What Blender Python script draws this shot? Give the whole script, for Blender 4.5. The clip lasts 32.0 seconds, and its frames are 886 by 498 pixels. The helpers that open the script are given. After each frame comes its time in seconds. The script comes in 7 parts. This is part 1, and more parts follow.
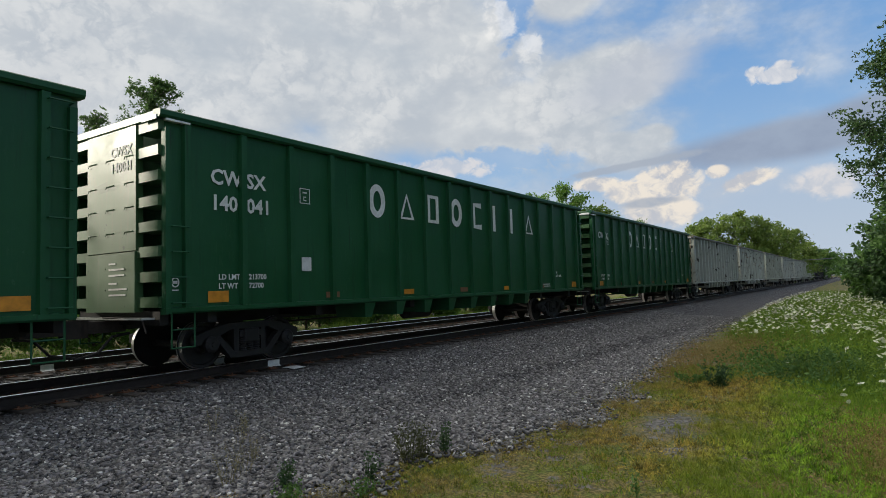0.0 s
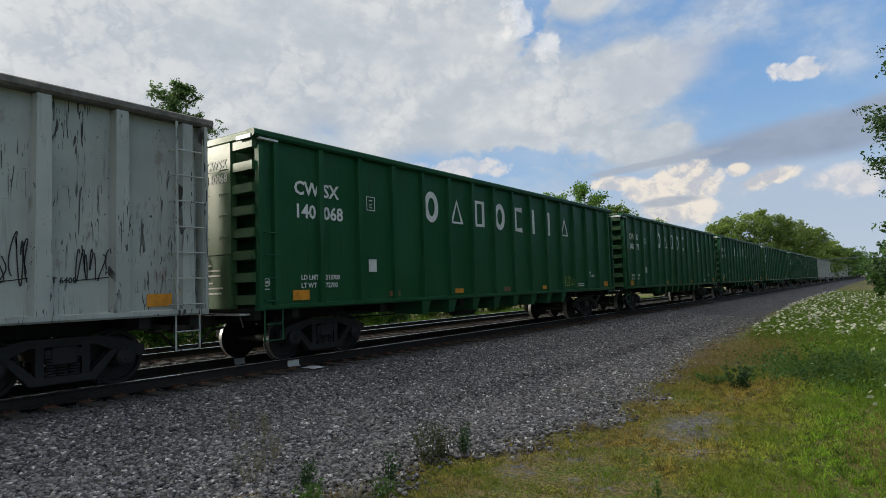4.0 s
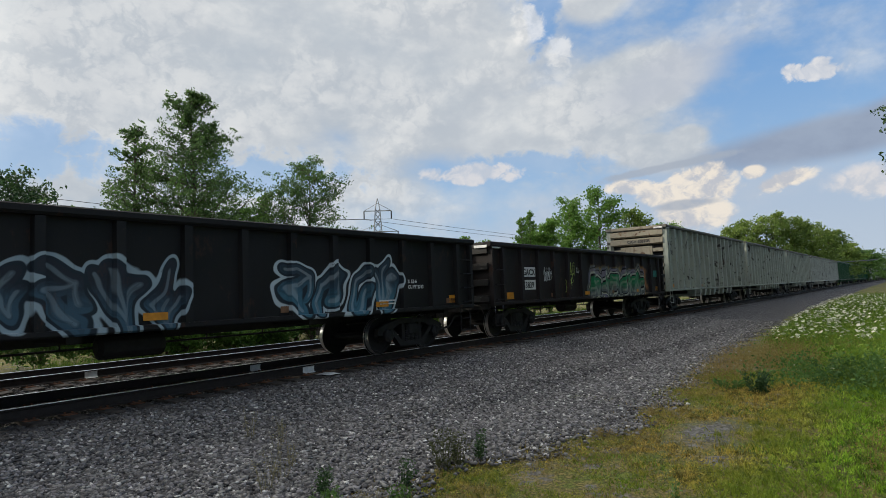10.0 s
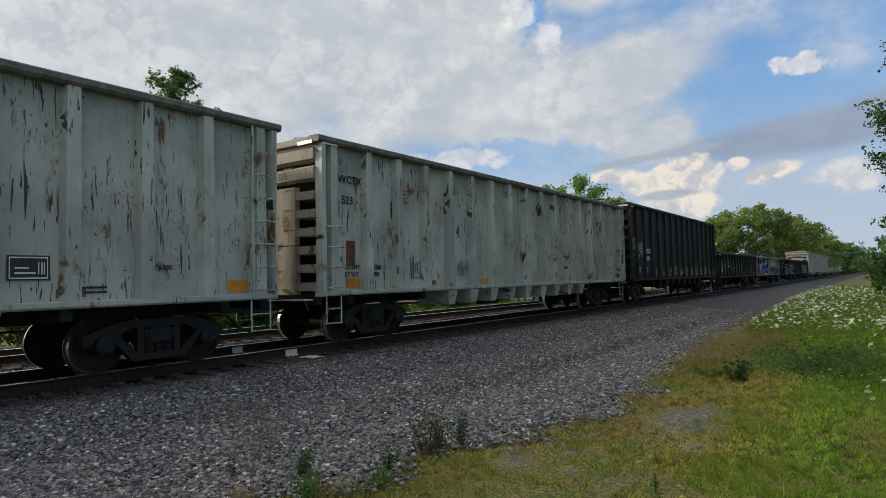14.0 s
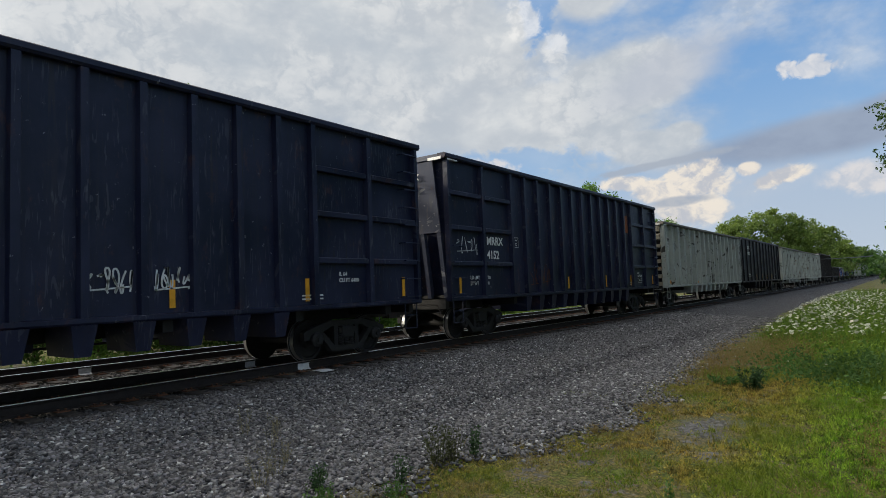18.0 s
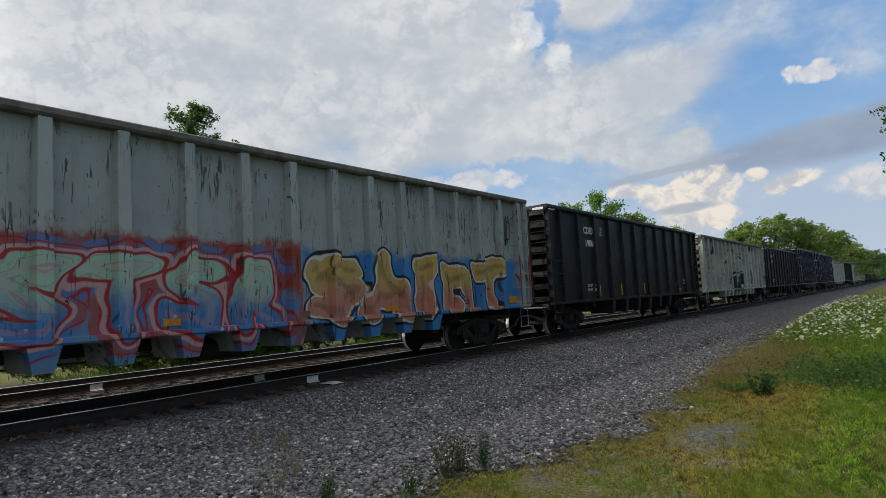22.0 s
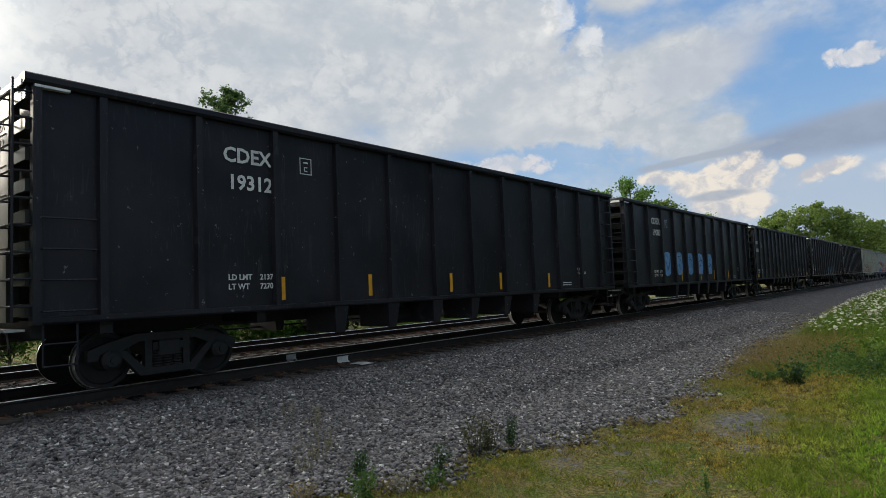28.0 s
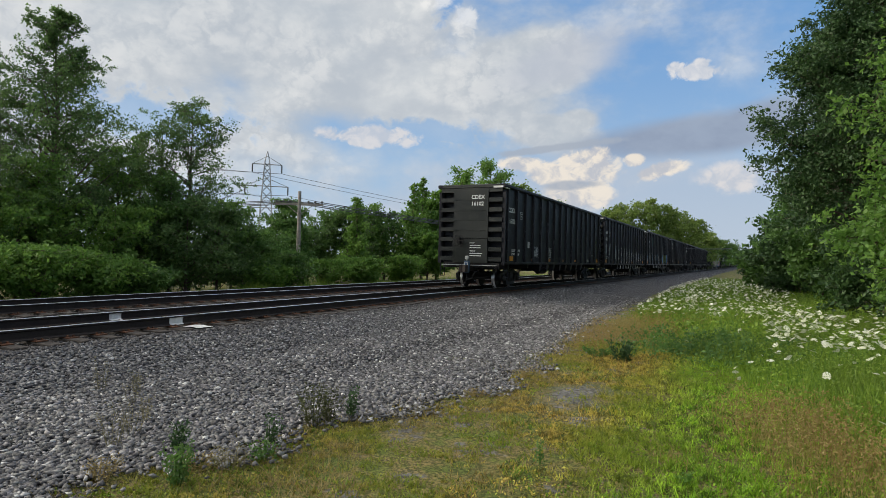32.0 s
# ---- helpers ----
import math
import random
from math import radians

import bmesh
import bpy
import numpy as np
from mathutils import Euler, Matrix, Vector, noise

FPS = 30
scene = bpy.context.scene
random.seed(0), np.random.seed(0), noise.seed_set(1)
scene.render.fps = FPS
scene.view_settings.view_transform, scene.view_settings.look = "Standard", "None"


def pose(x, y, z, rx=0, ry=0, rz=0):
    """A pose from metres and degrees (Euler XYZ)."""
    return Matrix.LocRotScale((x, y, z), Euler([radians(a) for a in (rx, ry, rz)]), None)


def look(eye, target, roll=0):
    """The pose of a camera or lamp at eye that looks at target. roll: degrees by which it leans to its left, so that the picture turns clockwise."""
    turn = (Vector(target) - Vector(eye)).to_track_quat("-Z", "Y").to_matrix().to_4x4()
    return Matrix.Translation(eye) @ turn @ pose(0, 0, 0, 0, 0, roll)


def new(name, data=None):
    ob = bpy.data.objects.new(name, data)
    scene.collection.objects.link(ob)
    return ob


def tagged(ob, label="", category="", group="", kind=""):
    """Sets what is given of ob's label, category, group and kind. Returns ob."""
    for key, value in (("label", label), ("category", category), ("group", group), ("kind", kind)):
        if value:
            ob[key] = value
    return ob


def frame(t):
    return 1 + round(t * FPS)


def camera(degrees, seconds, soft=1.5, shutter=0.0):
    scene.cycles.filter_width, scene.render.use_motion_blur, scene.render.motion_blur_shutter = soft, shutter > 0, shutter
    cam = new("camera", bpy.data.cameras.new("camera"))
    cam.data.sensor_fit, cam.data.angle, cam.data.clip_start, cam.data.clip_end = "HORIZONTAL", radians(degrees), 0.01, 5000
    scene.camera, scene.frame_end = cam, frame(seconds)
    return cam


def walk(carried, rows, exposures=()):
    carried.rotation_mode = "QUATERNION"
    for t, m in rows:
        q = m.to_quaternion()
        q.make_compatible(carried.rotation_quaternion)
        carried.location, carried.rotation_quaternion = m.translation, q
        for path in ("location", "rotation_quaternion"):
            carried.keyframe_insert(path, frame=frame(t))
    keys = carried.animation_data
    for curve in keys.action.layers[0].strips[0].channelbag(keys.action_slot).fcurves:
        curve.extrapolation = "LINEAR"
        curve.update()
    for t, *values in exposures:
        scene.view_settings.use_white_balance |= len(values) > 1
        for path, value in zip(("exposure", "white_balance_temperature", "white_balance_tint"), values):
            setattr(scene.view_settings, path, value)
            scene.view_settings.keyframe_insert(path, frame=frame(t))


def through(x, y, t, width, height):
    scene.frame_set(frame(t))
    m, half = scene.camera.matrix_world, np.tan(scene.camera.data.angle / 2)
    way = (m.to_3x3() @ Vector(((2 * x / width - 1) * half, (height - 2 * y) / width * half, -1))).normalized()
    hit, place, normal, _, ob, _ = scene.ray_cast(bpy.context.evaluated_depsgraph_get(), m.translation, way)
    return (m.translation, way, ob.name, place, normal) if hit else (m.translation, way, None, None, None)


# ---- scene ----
cam = camera(71.4, 32.0, soft=0.6)

# seconds, x, y, z, turn to the left of the line, tilt up, roll; z = 0 is the head of the near rails
PATH = [
    (0, 0.000, 0.000, 1.355, 34.01, 3.50, 1.72),
    (0.5, -0.002, 0.014, 1.373, 34.49, 3.77, 2.06),
    (1, 0.006, -0.006, 1.365, 34.71, 4.00, 2.12),
    (1.5, -0.010, -0.005, 1.365, 35.20, 3.91, 2.17),
    (2, 0.002, -0.002, 1.368, 35.33, 3.79, 2.24),
    (2.5, -0.001, 0.001, 1.359, 35.32, 3.78, 1.97),
    (3, 0.011, -0.017, 1.362, 35.43, 3.79, 2.00),
    (3.5, -0.008, -0.020, 1.361, 35.72, 3.63, 1.86),
    (5.5, -0.012, 0.006, 1.363, 35.10, 3.33, 1.41),
    (6, -0.010, 0.011, 1.362, 35.10, 3.39, 1.57),
    (6.5, -0.009, 0.021, 1.368, 35.42, 3.41, 2.27),
    (7, -0.001, 0.008, 1.369, 35.44, 3.71, 2.20),
    (7.5, 0.006, -0.021, 1.371, 35.86, 3.67, 2.05),
    (8, -0.024, 0.005, 1.364, 36.09, 3.52, 1.93),
    (8.5, -0.032, 0.007, 1.368, 36.19, 3.46, 1.91),
    (9, -0.033, 0.006, 1.368, 36.22, 3.77, 2.10),
    (9.5, -0.020, -0.006, 1.370, 36.70, 4.04, 2.06),
    (10, -0.017, -0.023, 1.369, 36.88, 4.11, 2.18),
    (10.5, -0.016, -0.027, 1.369, 37.16, 4.04, 2.04),
    (11, -0.027, -0.018, 1.356, 36.70, 3.43, 1.55),
    (11.5, -0.040, -0.009, 1.349, 36.28, 2.82, 1.20),
    (12, -0.035, 0.001, 1.363, 35.58, 2.42, 1.24),
    (12.5, -0.038, 0.012, 1.349, 35.36, 2.36, 1.11),
    (13, -0.043, 0.016, 1.359, 35.15, 2.49, 1.00),
    (13.5, -0.046, 0.027, 1.344, 35.29, 2.71, 1.07),
    (14, -0.041, 0.011, 1.356, 35.47, 2.73, 1.24),
    (14.5, -0.040, 0.019, 1.367, 35.22, 2.89, 1.70),
    (16.5, 0.021, -0.043, 1.361, 37.03, 5.01, 2.65),
    (17, 0.018, -0.042, 1.361, 36.67, 3.97, 2.28),
    (17.5, 0.004, -0.035, 1.359, 36.52, 3.84, 2.16),
    (18, -0.015, -0.006, 1.372, 36.49, 3.76, 2.18),
    (18.5, 0.003, -0.023, 1.363, 36.41, 3.77, 2.29),
    (19, 0.003, -0.019, 1.377, 35.88, 3.82, 2.22),
    (19.5, -0.003, -0.012, 1.369, 35.84, 3.90, 2.30),
    (20, -0.009, -0.005, 1.371, 35.86, 3.98, 2.39),
    (20.5, 0.008, -0.030, 1.368, 36.11, 4.12, 2.48),
    (21, 0.019, -0.030, 1.381, 36.41, 4.42, 3.19),
    (21.5, 0.029, -0.028, 1.369, 37.19, 4.64, 3.21),
    (22, 0.036, -0.038, 1.365, 37.26, 4.82, 3.09),
    (22.5, 0.025, -0.045, 1.364, 37.92, 4.91, 3.42),
    (23, 0.042, -0.076, 1.366, 38.22, 4.94, 3.17),
    (23.5, 0.059, -0.084, 1.373, 38.47, 5.07, 3.42),
    (24, 0.058, -0.096, 1.367, 38.58, 5.10, 3.58),
    (24.5, 0.057, -0.092, 1.363, 38.71, 4.57, 2.59),
    (25, 0.022, -0.053, 1.355, 38.64, 3.95, 2.75),
    (25.5, 0.007, -0.053, 1.352, 38.83, 4.05, 2.66),
    (27.5, 0.060, -0.130, 1.355, 40.62, 4.35, 3.61),
    (28, 0.071, -0.159, 1.335, 39.70, 3.56, 2.24),
    (28.5, 0.049, -0.127, 1.339, 38.64, 2.41, 1.86),
    (29, 0.042, -0.100, 1.337, 38.08, 2.65, 1.94),
    (29.5, 0.036, -0.095, 1.325, 37.86, 2.41, 1.63),
    (30, 0.027, -0.093, 1.322, 37.84, 1.88, 1.66),
    (30.5, 0.004, -0.062, 1.318, 37.96, 1.71, 1.63),
    (31, 0.027, -0.087, 1.321, 38.77, 1.68, 2.15),
    (31.5, 0.070, -0.051, 1.293, 36.28, -0.15, 0.34),
    (32, -0.089, 0.206, 1.257, 26.60, 0.81, -1.44),
]
walk(cam, [(t, pose(x, y, z, 90 + tilt, roll, turn)) for t, x, y, z, turn, tilt, roll in PATH],
     exposures=[(0.0, 0.0), (32.0, 0.0)])


# ---- node helpers ----
def node(tree, kind, sockets=None, **props):
    n = tree.nodes.new(kind)
    if "operation" in props:
        n.operation = props["operation"]
    if "use_clamp" in props:
        n.use_clamp = props["use_clamp"]
    if "interpolation_type" in props:
        n.interpolation_type = props["interpolation_type"]
    if "data_type" in props:
        n.data_type, n.blend_type = props["data_type"], props["blend_type"]
    for key, value in (sockets or {}).items():
        if isinstance(value, bpy.types.NodeSocket):
            tree.links.new(value, n.inputs[key])
        else:
            n.inputs[key].default_value = value
    return n


def calc(tree, op, a, b=0.0, c=0.0, clamp=False):
    return node(tree, "ShaderNodeMath", {0: a, 1: b, 2: c}, operation=op, use_clamp=clamp).outputs[0]


def span(tree, value, a, b, lo=0.0, hi=1.0, smooth=True):
    return node(tree, "ShaderNodeMapRange", {"Value": value, "From Min": a, "From Max": b, "To Min": lo, "To Max": hi},
                interpolation_type="SMOOTHSTEP" if smooth else "LINEAR").outputs[0]


def blend(tree, fac, a, b, kind="MIX"):
    n = node(tree, "ShaderNodeMix", {0: fac}, data_type="RGBA", blend_type=kind)
    for slot, value in ((6, a), (7, b)):
        if isinstance(value, bpy.types.NodeSocket):
            tree.links.new(value, n.inputs[slot])
        else:
            n.inputs[slot].default_value = (*value[:3], 1)
    return n.outputs[2]


def grain(tree, vector, scale, detail=4.0, rough=0.6, distortion=0.0):
    return node(tree, "ShaderNodeTexNoise", {"Vector": vector, "Scale": scale, "Detail": detail, "Roughness": rough,
                                             "Distortion": distortion}).outputs[0]


def scaled(tree, vector, xyz, shift=None):
    n = node(tree, "ShaderNodeMapping", {"Vector": vector, "Scale": xyz})
    if shift is not None:
        n.inputs["Location"].default_value = shift
    return n.outputs[0]


# ---- world: evening sky with broken cloud, the sun low behind the far trees ----
SUN_AZ, SUN_EL = 116.0, 17.0     # degrees to the left of the line's direction, and above the horizon


def make_world():
    world = bpy.data.worlds.new("evening_sky")
    scene.world = world
    world.use_nodes = True
    t = world.node_tree
    t.nodes.clear()
    sky = node(t, "ShaderNodeTexSky")
    sky.sky_type, sky.sun_disc = "NISHITA", False
    sky.sun_elevation, sky.sun_rotation = radians(SUN_EL), radians(-SUN_AZ)
    sky.air_density, sky.dust_density, sky.ozone_density = 1.0, 0.6, 1.6
    ray = node(t, "ShaderNodeTexCoord").outputs["Generated"]
    part = node(t, "ShaderNodeSeparateXYZ", {0: ray})
    height = part.outputs[2]

    def dot(v):
        return node(t, "ShaderNodeVectorMath", {0: ray, 1: v}, operation="DOT_PRODUCT").outputs["Value"]

    def aim(turn, up):
        a, b = radians(turn), radians(up)
        return Vector((-math.sin(a) * math.cos(b), math.cos(a) * math.cos(b), math.sin(b)))

    def near(turn, up, inner, outer):
        return span(t, dot(aim(turn, up)), math.cos(radians(outer)), math.cos(radians(inner)))

    def far_off(turn, up, wide, high, tilt=0.0):
        """Distance from a cloud's middle, 1 on its rim: an oval of that many degrees."""
        c = aim(turn, up)
        h = Vector((math.cos(radians(turn)), math.sin(radians(turn)), 0))
        v = c.cross(h) * -1
        k, m = math.cos(radians(tilt)), math.sin(radians(tilt))
        h, v = h * k + v * m, v * k - h * m
        a = calc(t, "MULTIPLY", dot(h), 1 / math.sin(radians(wide)))
        b = calc(t, "MULTIPLY", dot(v), 1 / math.sin(radians(high)))
        both = node(t, "ShaderNodeVectorMath", {0: node(t, "ShaderNodeCombineXYZ", {0: a, 1: b, 2: 0.0}).outputs[0]}, operation="LENGTH").outputs["Value"]
        behind = span(t, dot(c), 0.1, 0.0, 0.0, 9.0)
        return calc(t, "ADD", both, behind)

    def cloud(rim, rough, ragged, soft_rim):
        """Cover of a cloud: its oval broken up by the noise."""
        d = calc(t, "ADD", rim, calc(t, "MULTIPLY", calc(t, "SUBTRACT", 0.5, rough), ragged))
        return span(t, d, 1.0 + soft_rim, 1.0 - soft_rim)

    flat = scaled(t, ray, (1.0, 1.0, 1.7))
    warp = node(t, "ShaderNodeTexNoise", {"Vector": flat, "Scale": 3.0, "Detail": 3.0})
    moved = node(t, "ShaderNodeVectorMath", {0: warp.outputs["Color"], 1: (0.06, 0.06, 0.06)}, operation="MULTIPLY")
    base = node(t, "ShaderNodeVectorMath", {0: flat, 1: moved.outputs[0]}, operation="ADD").outputs[0]
    tight = node(t, "ShaderNodeTexNoise", {"Vector": flat, "Scale": 22.0, "Detail": 5.0})
    tight = node(t, "ShaderNodeVectorMath", {0: tight.outputs["Color"], 1: (0.035, 0.035, 0.035)}, operation="MULTIPLY")
    curl = node(t, "ShaderNodeVectorMath", {0: flat, 1: tight.outputs[0]}, operation="ADD").outputs[0]

    def billow(vector, scale, detail):
        """Rounded heaps: 1 in the middle of a heap, 0 in the folds between."""
        v = node(t, "ShaderNodeTexVoronoi", {"Vector": vector, "Scale": scale, "Detail": detail, "Roughness": 0.55, "Lacunarity": 2.2, "Randomness": 1.0})
        v.normalize = True
        return span(t, v.outputs["Distance"], 0.62, 0.12)

    def shift(vector, step):
        return node(t, "ShaderNodeVectorMath", {0: vector, 1: step}, operation="ADD").outputs[0]
    lumps = calc(t, "ADD", calc(t, "MULTIPLY", grain(t, base, 4.2, 9.0, 0.58), 0.86), calc(t, "MULTIPLY", billow(curl, 9.0, 3.0), 0.14))
    lifted = shift(base, (-0.03, -0.01, 0.045))
    lumps_above = calc(t, "ADD", calc(t, "MULTIPLY", grain(t, lifted, 4.2, 9.0, 0.58), 0.86), calc(t, "MULTIPLY", billow(shift(curl, (-0.02, 0.0, 0.03)), 9.0, 3.0), 0.14))
    shade = span(t, calc(t, "SUBTRACT", lumps_above, lumps), -0.15, 0.16)
    heap = node(t, "ShaderNodeVectorMath", {0: ray, 1: tight.outputs[0]}, operation="ADD").outputs[0]
    small = billow(heap, 26.0, 3.0)
    crisp = span(t, calc(t, "SUBTRACT", billow(shift(heap, (-0.010, 0.0, 0.016)), 26.0, 3.0), small), -0.30, 0.36)
    wide = grain(t, flat, 2.0, 4.0, 0.5)

    blue = blend(t, span(t, height, 0.0, 0.42), (0.42, 0.60, 0.82), (0.17, 0.38, 0.74))
    blue = blend(t, 0.2, blue, node(t, "ShaderNodeVectorMath", {0: sky.outputs[0], 1: (0.10, 0.10, 0.10)}, operation="MULTIPLY").outputs[0])
    grey_white = blend(t, shade, (0.72, 0.745, 0.755), (0.52, 0.56, 0.61))
    grey_white = blend(t, calc(t, "MULTIPLY", span(t, wide, 0.38, 0.62), 0.7), grey_white, (0.44, 0.50, 0.57))
    grey_white = blend(t, calc(t, "MULTIPLY", calc(t, "MULTIPLY", span(t, small, 0.45, 0.8), span(t, lumps, 0.5, 0.62)), 0.25), grey_white, (0.90, 0.89, 0.87))
    grey_white = blend(t, calc(t, "MULTIPLY", span(t, lumps, 0.42, 0.56), 0.30), grey_white, blend(t, crisp, (0.80, 0.80, 0.79), (0.53, 0.56, 0.60)))
    # the broken sheet over the far side of the line
    sheet = cloud(far_off(64, 30, 42, 27), lumps, 1.5, 0.32)
    for turn, up, w, h, tilt in ((36.0, 21.0, 10.5, 9.0, 0), (30.0, 14.8, 16.0, 4.6, -4), (20.0, 17.0, 7.0, 4.0, 14), (21.6, 25.2, 3.6, 3.0, 20), (17.5, 11.8, 5.0, 2.0, -8), (14.6, 12.6, 2.0, 1.2, 0), (60.0, 12.0, 20.0, 6.0, 0), (110.0, 30.0, 40.0, 30.0, 0), (200.0, 45.0, 50.0, 30.0, 0)):
        sheet = calc(t, "MAXIMUM", sheet, cloud(far_off(turn, up, w, h, tilt), lumps, 1.6, 0.34))
    holes = cloud(far_off(29.0, 11.3, 5.0, 0.9), small, 1.6, 0.4)
    for turn, up, w, h in ((52.5, 11.0, 5.0, 1.4), (70.5, 12.0, 4.0, 1.6), (26.6, 24.6, 1.0, 2.6)):
        holes = calc(t, "MAXIMUM", holes, cloud(far_off(turn, up, w, h), small, 1.8, 0.5))
    sheet = calc(t, "MULTIPLY", sheet, calc(t, "SUBTRACT", 1.0, calc(t, "MULTIPLY", holes, 0.75)))
    out = blend(t, sheet, blue, grey_white)
    # thin grey veil beside the sheet
    out = blend(t, calc(t, "MULTIPLY", cloud(far_off(15.4, 17.8, 5.2, 1.9, 16), lumps, 1.4, 0.5), 0.62), out, (0.50, 0.54, 0.62))
    low = cloud(far_off(8.0, 3.0, 30.0, 6.5), lumps, 1.2, 0.35)
    out = blend(t, calc(t, "MULTIPLY", low, 0.7), out, (0.46, 0.53, 0.64))
    # dark blue-grey bank rising away from the sheet
    bank = cloud(far_off(4.6, 11.0, 9.0, 1.6, 4), lumps, 0.9, 0.38)
    bank = calc(t, "MAXIMUM", bank, cloud(far_off(-1.5, 11.9, 6.0, 1.5, 7), lumps, 0.9, 0.38))
    out = blend(t, calc(t, "MULTIPLY", bank, 1.0), out, blend(t, shade, (0.33, 0.40, 0.52), (0.27, 0.33, 0.45)))
    # sunlit heaps low over the far trees
    lit_cloud = blend(t, crisp, (0.90, 0.81, 0.69), (0.53, 0.54, 0.58))
    towers = cloud(far_off(14.0, 8.3, 2.6, 1.5), small, 0.9, 0.28)
    for turn, up, w, h, tilt in ((13.0, 9.3, 1.3, 0.9, 0), (16.6, 8.0, 1.9, 0.9, 0), (14.4, 6.0, 2.4, 1.2, 0), (9.6, 9.0, 0.7, 0.45, 0), (7.4, 8.1, 1.8, 0.6, 16), (19.6, 8.8, 1.6, 0.6, 0)):
        towers = calc(t, "MAXIMUM", towers, cloud(far_off(turn, up, w, h, tilt), small, 0.9, 0.28))
    out = blend(t, calc(t, "MULTIPLY", towers, 0.88), out, lit_cloud)
    soft_heaps = calc(t, "MAXIMUM", cloud(far_off(1.6, 7.3, 2.0, 1.0), small, 0.9, 0.4), cloud(far_off(33.6, 10.9, 3.4, 0.75), small, 1.1, 0.25))
    out = blend(t, calc(t, "MULTIPLY", soft_heaps, 0.75), out, blend(t, crisp, (0.80, 0.75, 0.72), (0.58, 0.60, 0.65)))
    folds = cloud(far_off(16.6, 10.2, 5.0, 0.34, 7), small, 0.8, 0.35)
    folds = calc(t, "MAXIMUM", folds, cloud(far_off(14.8, 6.9, 1.9, 0.34, 4), small, 0.9, 0.4))
    out = blend(t, calc(t, "MULTIPLY", folds, 0.8), out, (0.38, 0.43, 0.51))
    puffs = cloud(far_off(4.6, 16.2, 1.6, 0.5), small, 1.3, 0.3)
    for turn, up, w, h in ((6.2, 16.6, 0.6, 0.36), (4.1, 16.7, 0.55, 0.4)):
        puffs = calc(t, "MAXIMUM", puffs, cloud(far_off(turn, up, w, h), small, 1.2, 0.3))
    out = blend(t, calc(t, "MULTIPLY", puffs, 0.85), out, blend(t, crisp, (0.80, 0.78, 0.77), (0.58, 0.61, 0.67)))
    bright = calc(t, "MAXIMUM", cloud(far_off(27.9, 23.6, 1.1, 1.2), small, 1.2, 0.3), cloud(far_off(25.3, 21.0, 1.0, 1.0), small, 1.2, 0.3))
    out = blend(t, calc(t, "MULTIPLY", bright, 0.7), out, blend(t, crisp, (0.90, 0.89, 0.87), (0.66, 0.68, 0.70)))
    haze = span(t, height, 0.12, 0.0)
    out = blend(t, calc(t, "MULTIPLY", haze, 0.5), out, (0.52, 0.60, 0.70))
    glow = near(SUN_AZ, SUN_EL, 8, 44)
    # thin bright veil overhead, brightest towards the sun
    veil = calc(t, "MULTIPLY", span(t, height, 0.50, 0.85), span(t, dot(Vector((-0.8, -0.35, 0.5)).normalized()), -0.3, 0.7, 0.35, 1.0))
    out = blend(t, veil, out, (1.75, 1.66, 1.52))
    out = blend(t, calc(t, "MULTIPLY", glow, 0.8), out, (3.5, 3.4, 3.05))
    # the sky behind the viewer is clear and deep
    rear = span(t, dot(Vector((0.9, -0.25, 0.1)).normalized()), 0.05, 0.6)
    out = blend(t, calc(t, "MULTIPLY", rear, 0.5), out, (0.20, 0.28, 0.40))
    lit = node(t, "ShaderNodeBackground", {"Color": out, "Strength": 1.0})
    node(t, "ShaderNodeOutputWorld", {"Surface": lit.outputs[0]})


make_world()
sun_data = bpy.data.lights.new("sun", "SUN")
sun_data.energy, sun_data.angle, sun_data.color = 2.4, radians(4.0), (1.0, 0.91, 0.75)
sun = new("sun", sun_data)
sun.matrix_world = look((-60 * math.sin(radians(SUN_AZ)), 60 * math.cos(radians(SUN_AZ)), 60 * math.tan(radians(SUN_EL))), (0, 0, 0))


# ---- materials ----
def material(name, rough=0.6, metal=0.0, gloss=0.5):
    m = bpy.data.materials.new(name)
    m.use_nodes = True
    t = m.node_tree
    bsdf = t.nodes["Principled BSDF"]
    bsdf.inputs["Roughness"].default_value = rough
    bsdf.inputs["Metallic"].default_value = metal
    bsdf.inputs["Specular IOR Level"].default_value = gloss
    return m, t, bsdf


def feed(t, bsdf, name, value):
    if isinstance(value, bpy.types.NodeSocket):
        t.links.new(value, bsdf.inputs[name])
    else:
        bsdf.inputs[name].default_value = value if not isinstance(value, tuple) else (*value[:3], 1)


def bump(t, bsdf, height, strength=0.3, distance=0.02):
    n = node(t, "ShaderNodeBump", {"Height": height, "Strength": strength, "Distance": distance})
    t.links.new(n.outputs[0], bsdf.inputs["Normal"])


def car_space(t):
    """Place on the thing, moved by a random step for each object."""
    place = node(t, "ShaderNodeTexCoord").outputs["Object"]
    r = node(t, "ShaderNodeObjectInfo").outputs["Random"]
    step = node(t, "ShaderNodeCombineXYZ", {0: calc(t, "MULTIPLY", r, 37.0), 1: calc(t, "MULTIPLY", r, 91.0), 2: calc(t, "MULTIPLY", r, 13.0)}).outputs[0]
    return place, node(t, "ShaderNodeVectorMath", {0: place, 1: step}, operation="ADD").outputs[0]


